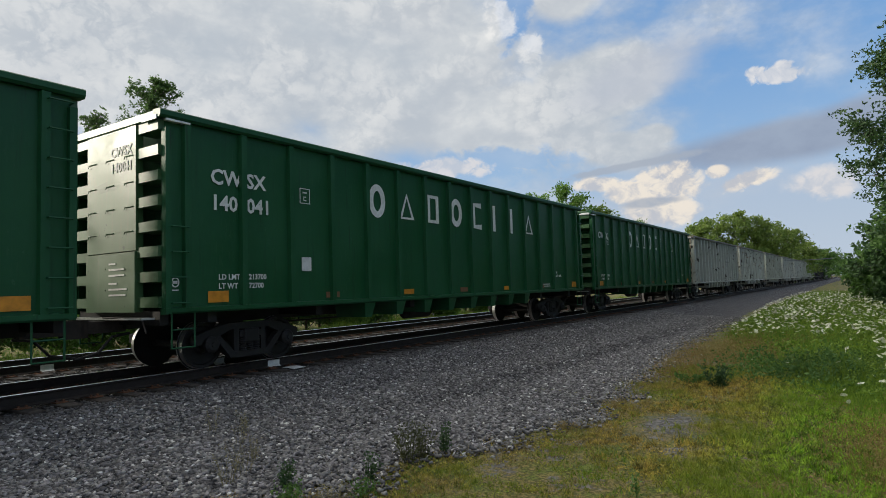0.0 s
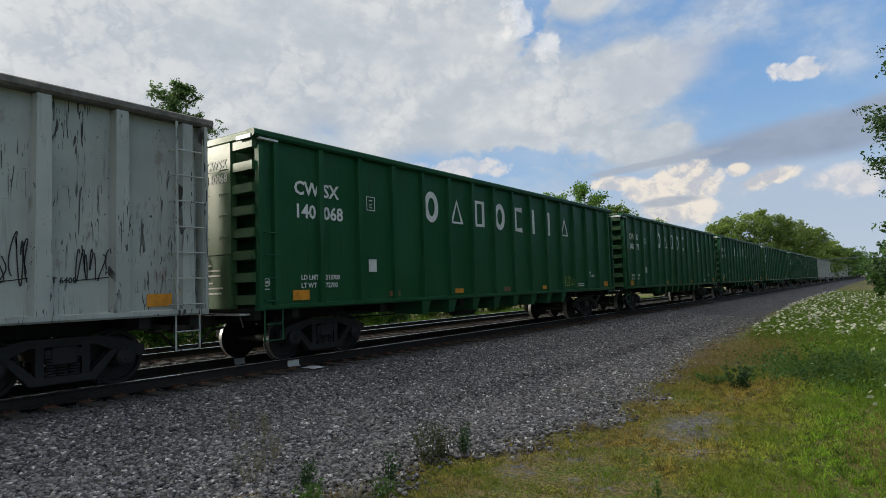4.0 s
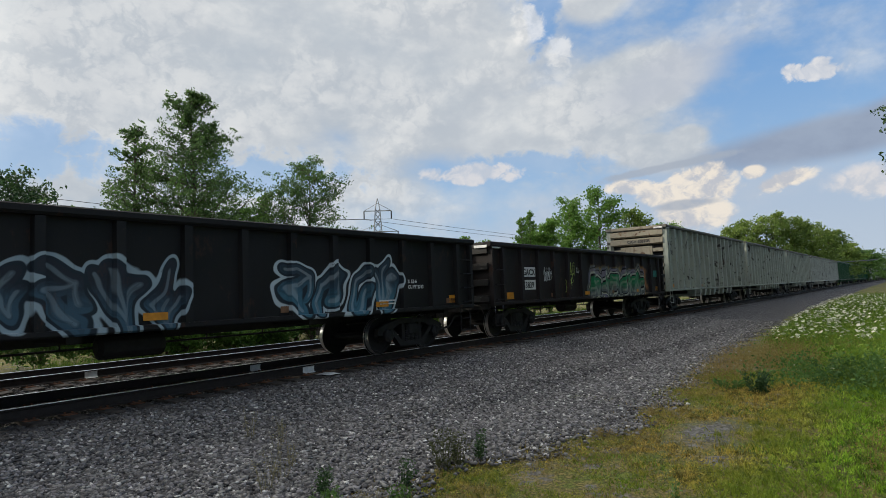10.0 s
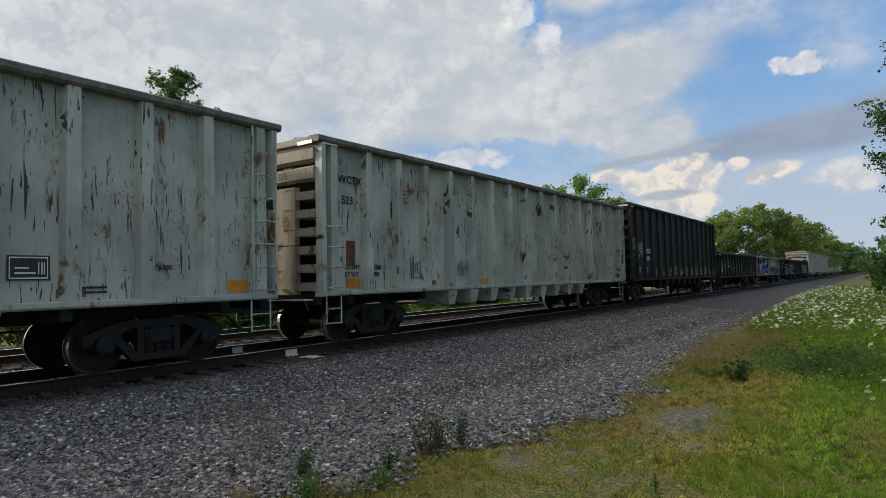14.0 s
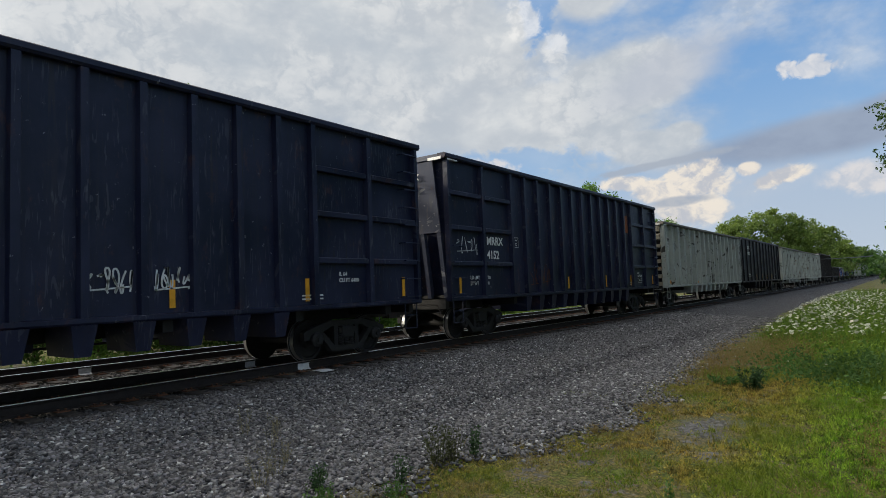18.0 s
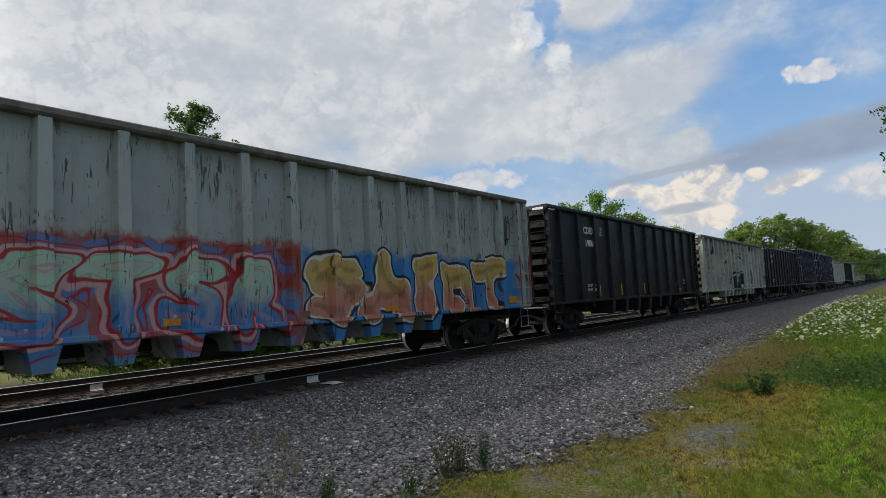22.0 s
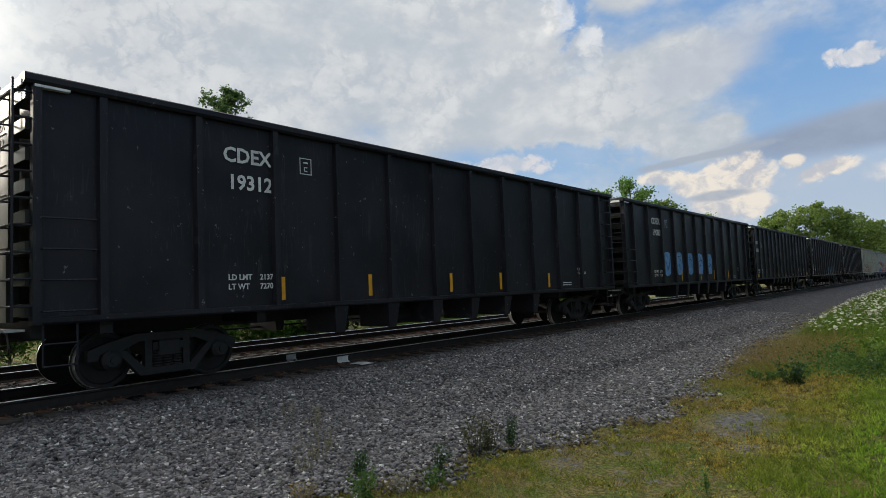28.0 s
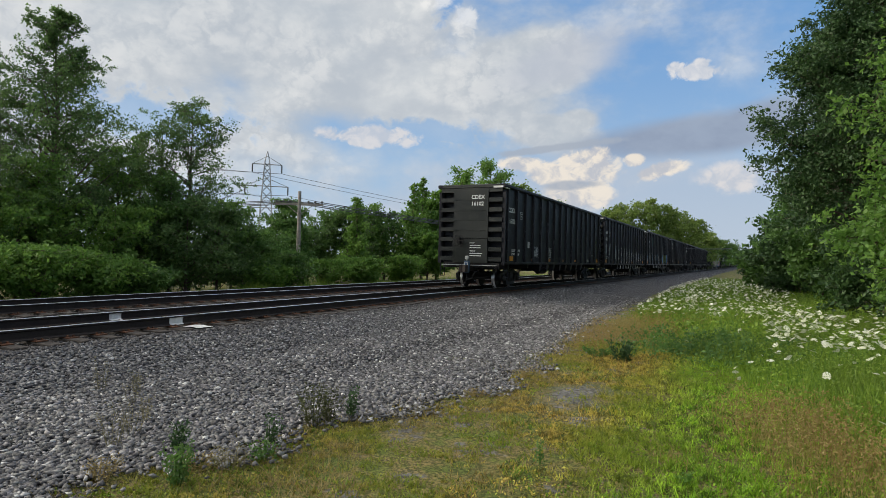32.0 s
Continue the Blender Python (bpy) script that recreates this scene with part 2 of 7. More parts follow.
def paint(name, colour, rough=0.45, fade=0.25, dirt=(0.05, 0.04, 0.03), dirt_amount=0.35, marks=0.0, mark_colour=(0.03, 0.025, 0.02), rust=0.0, mural=None, gloss=0.5):
    """Weathered paint on steel: faded patches, vertical streaks, chips, scrape marks and rust."""
    m, t, bsdf = material(name, rough, 0.0, gloss)
    place, moved = car_space(t)
    large = grain(t, moved, 0.7, 5.0, 0.6)
    streak = grain(t, scaled(t, moved, (6.0, 6.0, 0.35)), 1.6, 6.0, 0.65)
    fine = grain(t, moved, 26.0, 4.0, 0.6)
    light = tuple(min(1.0, c * 1.25 + 0.012) for c in colour)
    deep = tuple(c * 0.72 for c in colour)
    base = blend(t, span(t, large, 0.3, 0.7), deep, light)
    base = blend(t, fade, colour, base)
    base = blend(t, calc(t, "MULTIPLY", span(t, streak, 0.5, 0.8), dirt_amount), base, dirt)
    base = blend(t, calc(t, "MULTIPLY", span(t, fine, 0.45, 0.75), 0.12), base, deep)
    if mural:
        base = mural(t, place, base)
    if marks:
        where = span(t, grain(t, moved, 1.1, 2.0), 0.42, 0.60)
        for turn, seed, size in ((7.0, 3.1, 1.0), (-31.0, 11.7, 1.25), (52.0, 7.9, 0.8), (-78.0, 21.3, 0.7), (24.0, 31.7, 0.55)):
            m_ = node(t, "ShaderNodeMapping", {"Vector": moved, "Rotation": (radians(turn), 0.0, 0.0), "Scale": (1.0, 17.0 * size, 1.9 * size), "Location": (seed, seed, 0.0)})
            cut = grain(t, m_.outputs[0], 1.0, 2.0, 0.4, 1.1)
            base = blend(t, calc(t, "MULTIPLY", calc(t, "MULTIPLY", span(t, cut, 0.672, 0.688), where), marks), base, mark_colour)
    chips = grain(t, moved, 7.0, 5.0, 0.7)
    base = blend(t, calc(t, "MULTIPLY", span(t, chips, 0.665, 0.68), min(1.0, 0.5 + marks)), base, mark_colour)
    run = grain(t, scaled(t, moved, (9.0, 9.0, 0.5)), 1.3, 3.0, 0.5)
    base = blend(t, calc(t, "MULTIPLY", span(t, run, 0.64, 0.72), dirt_amount), base, tuple(c * 0.8 for c in dirt))
    if rust:
        spot = calc(t, "MULTIPLY", span(t, grain(t, scaled(t, moved, (1.0, 1.5, 0.8)), 1.7, 7.0, 0.74), 0.565, 0.66), rust)
        base = blend(t, spot, base, (0.16, 0.065, 0.025))
    feed(t, bsdf, "Base Color", base)
    feed(t, bsdf, "Roughness", span(t, large, 0.3, 0.7, rough - 0.08, rough + 0.15))
    bump(t, bsdf, calc(t, "ADD", calc(t, "MULTIPLY", large, 1.0), calc(t, "MULTIPLY", fine, 0.08)), 0.25, 0.03)
    return m


def plain(name, colour, rough=0.6, metal=0.0, vary=0.3, scale=8.0, gloss=0.5):
    m, t, bsdf = material(name, rough, metal, gloss)
    place, moved = car_space(t)
    n = grain(t, moved, scale, 5.0, 0.62)
    big = grain(t, moved, scale * 0.15, 3.0, 0.5)
    base = blend(t, span(t, n, 0.3, 0.7), tuple(c * (1 - vary) for c in colour), tuple(min(1, c * (1 + vary)) for c in colour))
    base = blend(t, calc(t, "MULTIPLY", span(t, big, 0.4, 0.7), 0.35), base, tuple(c * 0.6 for c in colour))
    feed(t, bsdf, "Base Color", base)
    bump(t, bsdf, n, 0.2, 0.01)
    return m


def leafy(name, a, b, c, through=0.35, patch=0.5, dry=None):
    m, t, bsdf = material(name, 0.55, 0.0, 0.35)
    r = node(t, "ShaderNodeNewGeometry").outputs["Random Per Island"]
    place = node(t, "ShaderNodeTexCoord").outputs["Object"]
    n = grain(t, place, patch, 3.0)
    col = blend(t, span(t, r, 0.0, 1.0, 0, 1, False), a, b)
    if dry:
        worn = calc(t, "ADD", calc(t, "MULTIPLY", grain(t, place, 0.9, 4.0, 0.65), 0.8), calc(t, "MULTIPLY", r, 0.25))
        x = node(t, "ShaderNodeSeparateXYZ", {0: place}).outputs[0]
        col = blend(t, calc(t, "MULTIPLY", span(t, worn, 0.34, 0.52), span(t, x, -0.4, -2.2, 0.10, 1.0)), col, dry)
        col = blend(t, span(t, x, -1.2, -3.4, 0.0, 0.35), col, (0.17, 0.165, 0.04))
        tuft = span(t, grain(t, place, 8.0, 4.0, 0.7), 0.38, 0.60, 0.30, 1.5)
        col = blend(t, 1.0, col, node(t, "ShaderNodeCombineXYZ", {0: tuft, 1: tuft, 2: tuft}).outputs[0], "MULTIPLY")
    col = blend(t, calc(t, "MULTIPLY", span(t, n, 0.42, 0.62), 0.65), col, c)
    feed(t, bsdf, "Base Color", col)
    trans = node(t, "ShaderNodeBsdfTranslucent", {"Color": col})
    mix = node(t, "ShaderNodeMixShader", {0: through, 1: bsdf.outputs[0], 2: trans.outputs[0]})
    t.links.new(mix.outputs[0], t.nodes["Material Output"].inputs["Surface"])
    return m


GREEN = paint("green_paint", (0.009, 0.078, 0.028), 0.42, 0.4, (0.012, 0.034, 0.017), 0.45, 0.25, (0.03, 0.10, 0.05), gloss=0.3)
# copy of the green for car ends, paler: sunlit sheen put into the colour
GREEN_END_LIT = paint("chalky_green_paint", (0.05, 0.12, 0.05), 0.34, 0.5, (0.12, 0.13, 0.08), 0.4, 0.4, (0.02, 0.05, 0.025), rust=0.1, gloss=0.5)
CREAM_RUST = paint("cream_paint_over_rust", (0.30, 0.27, 0.21), 0.65, 0.5, (0.13, 0.07, 0.035), 0.6, 0.9, (0.09, 0.04, 0.02), rust=1.0, gloss=0.25)
GREY = paint("grey_paint", (0.355, 0.385, 0.33), 0.55, 0.5, (0.17, 0.16, 0.11), 0.26, 0.95, rust=0.45)
GREY_COOL = paint("pale_grey_paint", (0.385, 0.415, 0.38), 0.55, 0.5, (0.19, 0.17, 0.12), 0.25, 0.95, rust=0.4)
GREY_WORN = paint("worn_grey_paint", (0.42, 0.45, 0.405), 0.6, 0.9, (0.20, 0.12, 0.06), 0.36, 0.95, rust=0.95)
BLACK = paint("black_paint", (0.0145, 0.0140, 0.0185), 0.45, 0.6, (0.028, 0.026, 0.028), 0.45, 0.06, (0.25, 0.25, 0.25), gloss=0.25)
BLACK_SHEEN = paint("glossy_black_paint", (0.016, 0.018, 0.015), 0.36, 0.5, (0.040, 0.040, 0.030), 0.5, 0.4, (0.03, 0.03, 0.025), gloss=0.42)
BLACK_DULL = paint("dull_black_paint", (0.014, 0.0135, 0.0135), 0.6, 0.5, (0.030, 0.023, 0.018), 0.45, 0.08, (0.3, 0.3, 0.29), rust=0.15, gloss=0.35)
BLUE = paint("dark_blue_paint", (0.008, 0.012, 0.038), 0.40, 0.9, (0.028, 0.028, 0.035), 0.6, 0.12, (0.25, 0.25, 0.27), rust=0.2, gloss=0.3)
WORN_BLUE = paint("peeling_blue_paint", (0.035, 0.045, 0.085), 0.4, 0.9, (0.10, 0.10, 0.11), 0.6, 0.6, (0.25, 0.26, 0.28), rust=0.4)
PALE_STEEL = plain("pale_galvanised_plate", (0.42, 0.43, 0.41), 0.55, 0.0, 0.2)
DEVICE_BLUE = plain("blue_plastic_case", (0.03, 0.07, 0.13), 0.45, 0.0, 0.15)
SHED_WALL = plain("grey_blue_cladding", (0.17, 0.19, 0.24), 0.7, 0.0, 0.12, 2.0)
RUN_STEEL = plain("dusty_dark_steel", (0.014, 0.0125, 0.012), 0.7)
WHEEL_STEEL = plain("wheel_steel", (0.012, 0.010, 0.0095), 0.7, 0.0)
TREAD = plain("polished_tread", (0.62, 0.61, 0.60), 0.35, 0.9, 0.1)
RAIL_SIDE = plain("rusty_rail_web", (0.026, 0.019, 0.016), 0.8, 0.1)
RAIL_TOP = plain("polished_rail_head", (0.90, 0.90, 0.91), 0.30, 0.95, 0.08, 20.0)
TIE_WOOD = plain("old_tie_wood", (0.05, 0.041, 0.034), 0.9, 0.0, 0.45, 9.0)
# near-white for the corner strips: sky and sun gleam put into colour
GLEAM = plain("bright_worn_steel", (0.75, 0.75, 0.73), 0.45, 0.3, 0.15)
RED_PRIMER = plain("red_primer", (0.26, 0.075, 0.025), 0.7, 0.0, 0.25)
OLD_IRON = plain("dark_brown_cast_steel", (0.035, 0.025, 0.020), 0.75, 0.0, 0.4)
RUST = plain("rusted_steel", (0.14, 0.06, 0.03), 0.8, 0.1, 0.4)
WHITE = plain("white_lettering", (0.72, 0.73, 0.71), 0.6, 0.0, 0.12, 14.0)
DARK_LETTER = plain("black_lettering", (0.025, 0.025, 0.028), 0.6, 0.0, 0.2)
WHITE_PLATE = plain("white_decal", (0.62, 0.63, 0.62), 0.6, 0.0, 0.15, 5.0)
ORANGE = plain("orange_reflector", (0.62, 0.25, 0.02), 0.45, 0.0, 0.2, 6.0)
YELLOW = plain("yellow_reflector", (0.75, 0.36, 0.02), 0.45, 0.0, 0.15, 6.0)
BROWN_PATCH = plain("faded_reflector", (0.20, 0.10, 0.05), 0.6, 0.0, 0.2, 6.0)
SPRAY_WHITE = plain("white_spray", (0.60, 0.63, 0.63), 0.7, 0.0, 0.2, 12.0)
SPRAY_BLACK = plain("black_spray", (0.03, 0.03, 0.032), 0.7, 0.0, 0.2, 12.0)
SPRAY_BLUE = plain("blue_spray", (0.16, 0.36, 0.66), 0.7, 0.0, 0.25, 5.0)
SPRAY_LIME = plain("lime_spray", (0.42, 0.52, 0.12), 0.7, 0.0, 0.25, 5.0)
SPRAY_RED = plain("red_spray", (0.40, 0.05, 0.04), 0.7, 0.0, 0.25, 6.0)
SPRAY_TEAL = plain("teal_spray", (0.03, 0.20, 0.18), 0.7, 0.0, 0.25, 6.0)
SPRAY_CYAN = plain("pale_blue_spray", (0.25, 0.45, 0.60), 0.7, 0.0, 0.25, 6.0)
BARK = plain("bark", (0.09, 0.07, 0.055), 0.95, 0.0, 0.4, 12.0)
POLE_WOOD = plain("grey_pole_wood", (0.30, 0.27, 0.24), 0.9, 0.0, 0.3, 6.0)
GALV = plain("galvanised_steel", (0.30, 0.31, 0.32), 0.6, 0.6, 0.2)
WIRE = plain("dark_wire", (0.06, 0.06, 0.065), 0.6)
RAG = plain("white_rag", (0.70, 0.70, 0.68), 0.9, 0.0, 0.15, 12.0)
LEAF_DARK = leafy("dark_leaves", (0.070, 0.135, 0.042), (0.145, 0.245, 0.070), (0.062, 0.12, 0.042), 0.55)
LEAF_DEEP = leafy("deep_green_leaves", (0.028, 0.068, 0.024), (0.070, 0.135, 0.038), (0.025, 0.06, 0.022), 0.35)
LEAF_MID = leafy("mid_green_leaves", (0.07, 0.15, 0.035), (0.14, 0.26, 0.06), (0.06, 0.125, 0.035), 0.5)
LEAF_LIGHT = leafy("light_green_leaves", (0.10, 0.215, 0.035), (0.20, 0.34, 0.065), (0.085, 0.18, 0.035), 0.5)
GRASS = leafy("fresh_grass", (0.055, 0.17, 0.008), (0.30, 0.54, 0.03), (0.17, 0.26, 0.02), 0.35, 0.6, (0.44, 0.31, 0.07))
MEADOW = leafy("meadow_green", (0.085, 0.18, 0.022), (0.27, 0.40, 0.05), (0.13, 0.19, 0.025), 0.45)
CHORD_GREY = plain("scuffed_brown_grey_steel", (0.15, 0.14, 0.12), 0.7, 0.0, 0.4, 5.0)
LEAF_YELLOW = leafy("sunny_leaves", (0.15, 0.23, 0.045), (0.26, 0.35, 0.085), (0.11, 0.18, 0.04), 0.5)
STRAW = leafy("dry_grass", (0.26, 0.19, 0.07), (0.34, 0.27, 0.11), (0.19, 0.15, 0.05), 0.3)
PALE_STALK = leafy("pale_dry_stalks", (0.17, 0.15, 0.08), (0.27, 0.24, 0.13), (0.12, 0.12, 0.06), 0.2)
RED_GRASS = leafy("russet_grass", (0.24, 0.15, 0.05), (0.36, 0.26, 0.10), (0.25, 0.22, 0.07), 0.35)
WEED_DARK = leafy("dark_weed_leaves", (0.045, 0.055, 0.022), (0.10, 0.115, 0.035), (0.08, 0.055, 0.025), 0.3)
UMBEL = leafy("white_umbels", (0.60, 0.62, 0.46), (0.82, 0.82, 0.72), (0.55, 0.60, 0.40), 0.3)


def brake_dust(t, place, col):
    """Rusty brown dust on the stones close to the rails."""
    x = node(t, "ShaderNodeSeparateXYZ", {0: place}).outputs[0]
    n = calc(t, "MULTIPLY", calc(t, "SUBTRACT", grain(t, place, 1.4, 4.0), 0.5), 1.2)
    off = calc(t, "ABSOLUTE", calc(t, "ADD", calc(t, "ADD", x, 10.83), n))
    far = calc(t, "ABSOLUTE", calc(t, "ADD", calc(t, "ADD", x, 15.10), n))
    return blend(t, calc(t, "MULTIPLY", span(t, calc(t, "MINIMUM", off, far), 2.0, 1.2), 0.75), col, (0.038, 0.032, 0.030))


def ground_material(name, kind):
    m, t, bsdf = material(name, 0.95, 0.0, 0.2)
    place = node(t, "ShaderNodeNewGeometry").outputs["Position"]
    big = grain(t, place, 0.35, 4.0)
    mid = grain(t, place, 2.3, 5.0, 0.65)
    fine = grain(t, place, 30.0, 4.0, 0.7)
    if kind == "grass":
        col = blend(t, span(t, big, 0.35, 0.65), (0.11, 0.145, 0.03), (0.19, 0.22, 0.045))
        col = blend(t, calc(t, "MULTIPLY", span(t, mid, 0.38, 0.58), 0.8), col, (0.27, 0.19, 0.085))
        col = blend(t, calc(t, "MULTIPLY", span(t, fine, 0.40, 0.58), 0.85), col, (0.04, 0.05, 0.014))
        p3 = node(t, "ShaderNodeSeparateXYZ", {0: place})
        away = node(t, "ShaderNodeVectorMath", {0: node(t, "ShaderNodeCombineXYZ", {0: calc(t, "MULTIPLY", calc(t, "ADD", p3.outputs[0], 2.28), 1.7), 1: calc(t, "MULTIPLY", calc(t, "SUBTRACT", p3.outputs[1], 8.75), 0.8), 2: 0.0}).outputs[0]}, operation="LENGTH").outputs["Value"]
        open_ = calc(t, "MAXIMUM", span(t, calc(t, "ADD", away, calc(t, "MULTIPLY", calc(t, "ADD", mid, calc(t, "MULTIPLY", fine, 0.5)), 2.2)), 2.45, 1.95), calc(t, "MULTIPLY", span(t, calc(t, "ADD", mid, calc(t, "MULTIPLY", big, 0.5)), 0.80, 0.90), span(t, p3.outputs[0], 0.0, -2.0)))
        cells = node(t, "ShaderNodeTexVoronoi", {"Vector": place, "Scale": 24.0, "Randomness": 1.0})
        grit = blend(t, node(t, "ShaderNodeSeparateXYZ", {0: cells.outputs["Color"]}).outputs[0], (0.06, 0.058, 0.055), (0.20, 0.195, 0.19))
        col = blend(t, open_, col, grit)
        bump(t, bsdf, calc(t, "ADD", mid, fine), 0.5, 0.05)
    else:
        cells = node(t, "ShaderNodeTexVoronoi", {"Vector": place, "Scale": 19.0, "Randomness": 1.0})
        tone = node(t, "ShaderNodeSeparateXYZ", {0: cells.outputs["Color"]}).outputs[0]
        col = blend(t, tone, (0.045, 0.044, 0.048), (0.265, 0.260, 0.268))
        col = blend(t, calc(t, "MULTIPLY", span(t, big, 0.45, 0.65), 0.5), col, (0.12, 0.12, 0.125))
        col = brake_dust(t, place, col)
        col = blend(t, span(t, cells.outputs["Distance"], 0.35, 0.7), col, (0.012, 0.012, 0.014))
        bump(t, bsdf, calc(t, "SUBTRACT", 1.0, cells.outputs["Distance"]), 0.9, 0.04)
    feed(t, bsdf, "Base Color", col)
    return m


GROUND = ground_material("grassy_soil", "grass")
GRAVEL = ground_material("crushed_stone", "stone")


def stone_material():
    m, t, bsdf = material("ballast_stone", 0.62, 0.0, 0.5)
    r = node(t, "ShaderNodeNewGeometry").outputs["Random Per Island"]
    place = node(t, "ShaderNodeTexCoord").outputs["Object"]
    hue = node(t, "ShaderNodeMath", {0: calc(t, "MULTIPLY", r, 57.3)}, operation="FRACT").outputs[0]
    col = blend(t, calc(t, "POWER", r, 1.6), (0.030, 0.029, 0.031), blend(t, hue, (0.31, 0.297, 0.32), (0.297, 0.30, 0.275)))
    col = blend(t, span(t, r, 0.955, 0.975), col, (0.58, 0.58, 0.56))
    col = brake_dust(t, node(t, "ShaderNodeNewGeometry").outputs["Position"], col)
    col = blend(t, calc(t, "MULTIPLY", span(t, grain(t, place, 40.0, 3.0), 0.4, 0.7), 0.4), col, (0.10, 0.095, 0.10))
    feed(t, bsdf, "Base Color", col)
    return m


STONE = stone_material()


# ---- mesh helpers ----
def box(bm, x0, x1, y0, y1, z0, z1):
    v = [bm.verts.new(p) for p in ((x0, y0, z0), (x1, y0, z0), (x1, y1, z0), (x0, y1, z0), (x0, y0, z1), (x1, y0, z1), (x1, y1, z1), (x0, y1, z1))]
    for f in ((3, 2, 1, 0), (4, 5, 6, 7), (0, 1, 5, 4), (1, 2, 6, 5), (2, 3, 7, 6), (3, 0, 4, 7)):
        bm.faces.new([v[i] for i in f])
    return v


def prism(bm, profile, axis, a, b):
    """A closed outline (pairs) swept from a to b along an axis; the pairs are the two other axes in order."""
    def at(p, q):
        return {0: (q, p[0], p[1]), 1: (p[0], q, p[1]), 2: (p[0], p[1], q)}[axis]
    lo, hi = [bm.verts.new(at(p, a)) for p in profile], [bm.verts.new(at(p, b)) for p in profile]
    n = len(profile)
    bm.faces.new(lo[::-1])
    bm.faces.new(hi)
    for i in range(n):
        bm.faces.new((lo[i], lo[(i + 1) % n], hi[(i + 1) % n], hi[i]))


def tube(bm, points, radius, sides=6, end_radius=None):
    """A round bar through points, tapered to end_radius."""
    pts = [Vector(p) for p in points]
    rings, n = [], len(pts)
    for i, p in enumerate(pts):
        way = (pts[min(i + 1, n - 1)] - pts[max(i - 1, 0)]).normalized()
        side = way.cross(Vector((0.31, 0.17, 0.93)) if abs(way.z) < 0.9 else Vector((1, 0.2, 0))).normalized()
        other = way.cross(side)
        r = radius if end_radius is None else radius + (end_radius - radius) * i / max(1, n - 1)
        rings.append([bm.verts.new(p + (side * math.cos(k * math.tau / sides) + other * math.sin(k * math.tau / sides)) * r) for k in range(sides)])
    for a, b in zip(rings, rings[1:]):
        for k in range(sides):
            bm.faces.new((a[k], a[(k + 1) % sides], b[(k + 1) % sides], b[k]))
    bm.faces.new(rings[0][::-1])
    bm.faces.new(rings[-1])


def disc(bm, axis, centre, profile, sides=24):
    """A turned body about an axis: pairs of (place along the axis, radius)."""
    rings = []
    for a, r in profile:
        ring = []
        for k in range(sides):
            c, s = r * math.cos(k * math.tau / sides), r * math.sin(k * math.tau / sides)
            off = {0: (a, c, s), 1: (c, a, s), 2: (c, s, a)}[axis]
            ring.append(bm.verts.new(Vector(centre) + Vector(off)))
        rings.append(ring)
    for a, b in zip(rings, rings[1:]):
        for k in range(sides):
            bm.faces.new((a[k], a[(k + 1) % sides], b[(k + 1) % sides], b[k]))
    bm.faces.new(rings[0])
    bm.faces.new(rings[-1])


def bevel(bm, width, segments=1):
    bmesh.ops.bevel(bm, geom=bm.edges[:], offset=width, segments=segments, affect="EDGES", clamp_overlap=True)


def finish(bm, name, mat, smooth=False):
    bmesh.ops.recalc_face_normals(bm, faces=bm.faces[:])
    me = bpy.data.meshes.new(name)
    bm.to_mesh(me)
    bm.free()
    me.materials.append(mat)
    if smooth:
        me.shade_smooth()
    return me


MESHES = {}


def shared(key, name, mat, build, smooth=False):
    """The mesh that build(bm) makes, made once for each key and material."""
    k = (key, mat.name)
    if k not in MESHES:
        bm = bmesh.new()
        build(bm)
        MESHES[k] = finish(bm, name, mat, smooth)
    return MESHES[k]


def part(name, mesh, parent, label="", at=None):
    ob = new(name, mesh)
    ob.parent = parent
    if at is not None:
        ob.matrix_basis = at
    return tagged(ob, label) if label else ob


def mesh_np(name, verts, size, mat):
    """A mesh of loose faces: verts (n * size, 3), each run of size corners one face."""
    verts = np.ascontiguousarray(verts, dtype=np.float32)
    n = len(verts) // size
    me = bpy.data.meshes.new(name)
    me.vertices.add(len(verts))
    me.vertices.foreach_set("co", verts.ravel())
    me.loops.add(len(verts))
    me.loops.foreach_set("vertex_index", np.arange(len(verts), dtype=np.int32))
    me.polygons.add(n)
    me.polygons.foreach_set("loop_start", np.arange(n, dtype=np.int32) * size)
    me.polygons.foreach_set("loop_total", np.full(n, size, dtype=np.int32))
    me.update(calc_edges=True)
    me.materials.append(mat)
    return me


LETTERS = {}


def lettering(words, size, mat):
    """Flat letters as a mesh that lies in the y-z plane and faces +x, its lower left corner at the origin."""
    k = (words, size, mat.name)
    if k not in LETTERS:
        cu = bpy.data.curves.new("lettering", "FONT")
        cu.body, cu.size, cu.resolution_u, cu.extrude, cu.offset = words, size * 1.36, 2, 0.0015, size * 0.034
        cu.space_line = 0.95
        ob = new("lettering", cu)
        bpy.context.view_layer.update()
        me = bpy.data.meshes.new_from_object(ob.evaluated_get(bpy.context.evaluated_depsgraph_get()))
        bpy.data.objects.remove(ob)
        me.transform(Matrix(((0, 0, 1, 0), (1, 0, 0, 0), (0, 1, 0, 0), (0, 0, 0, 1))))
        me.materials.clear()
        me.materials.append(mat)
        LETTERS[k] = me
    return LETTERS[k]


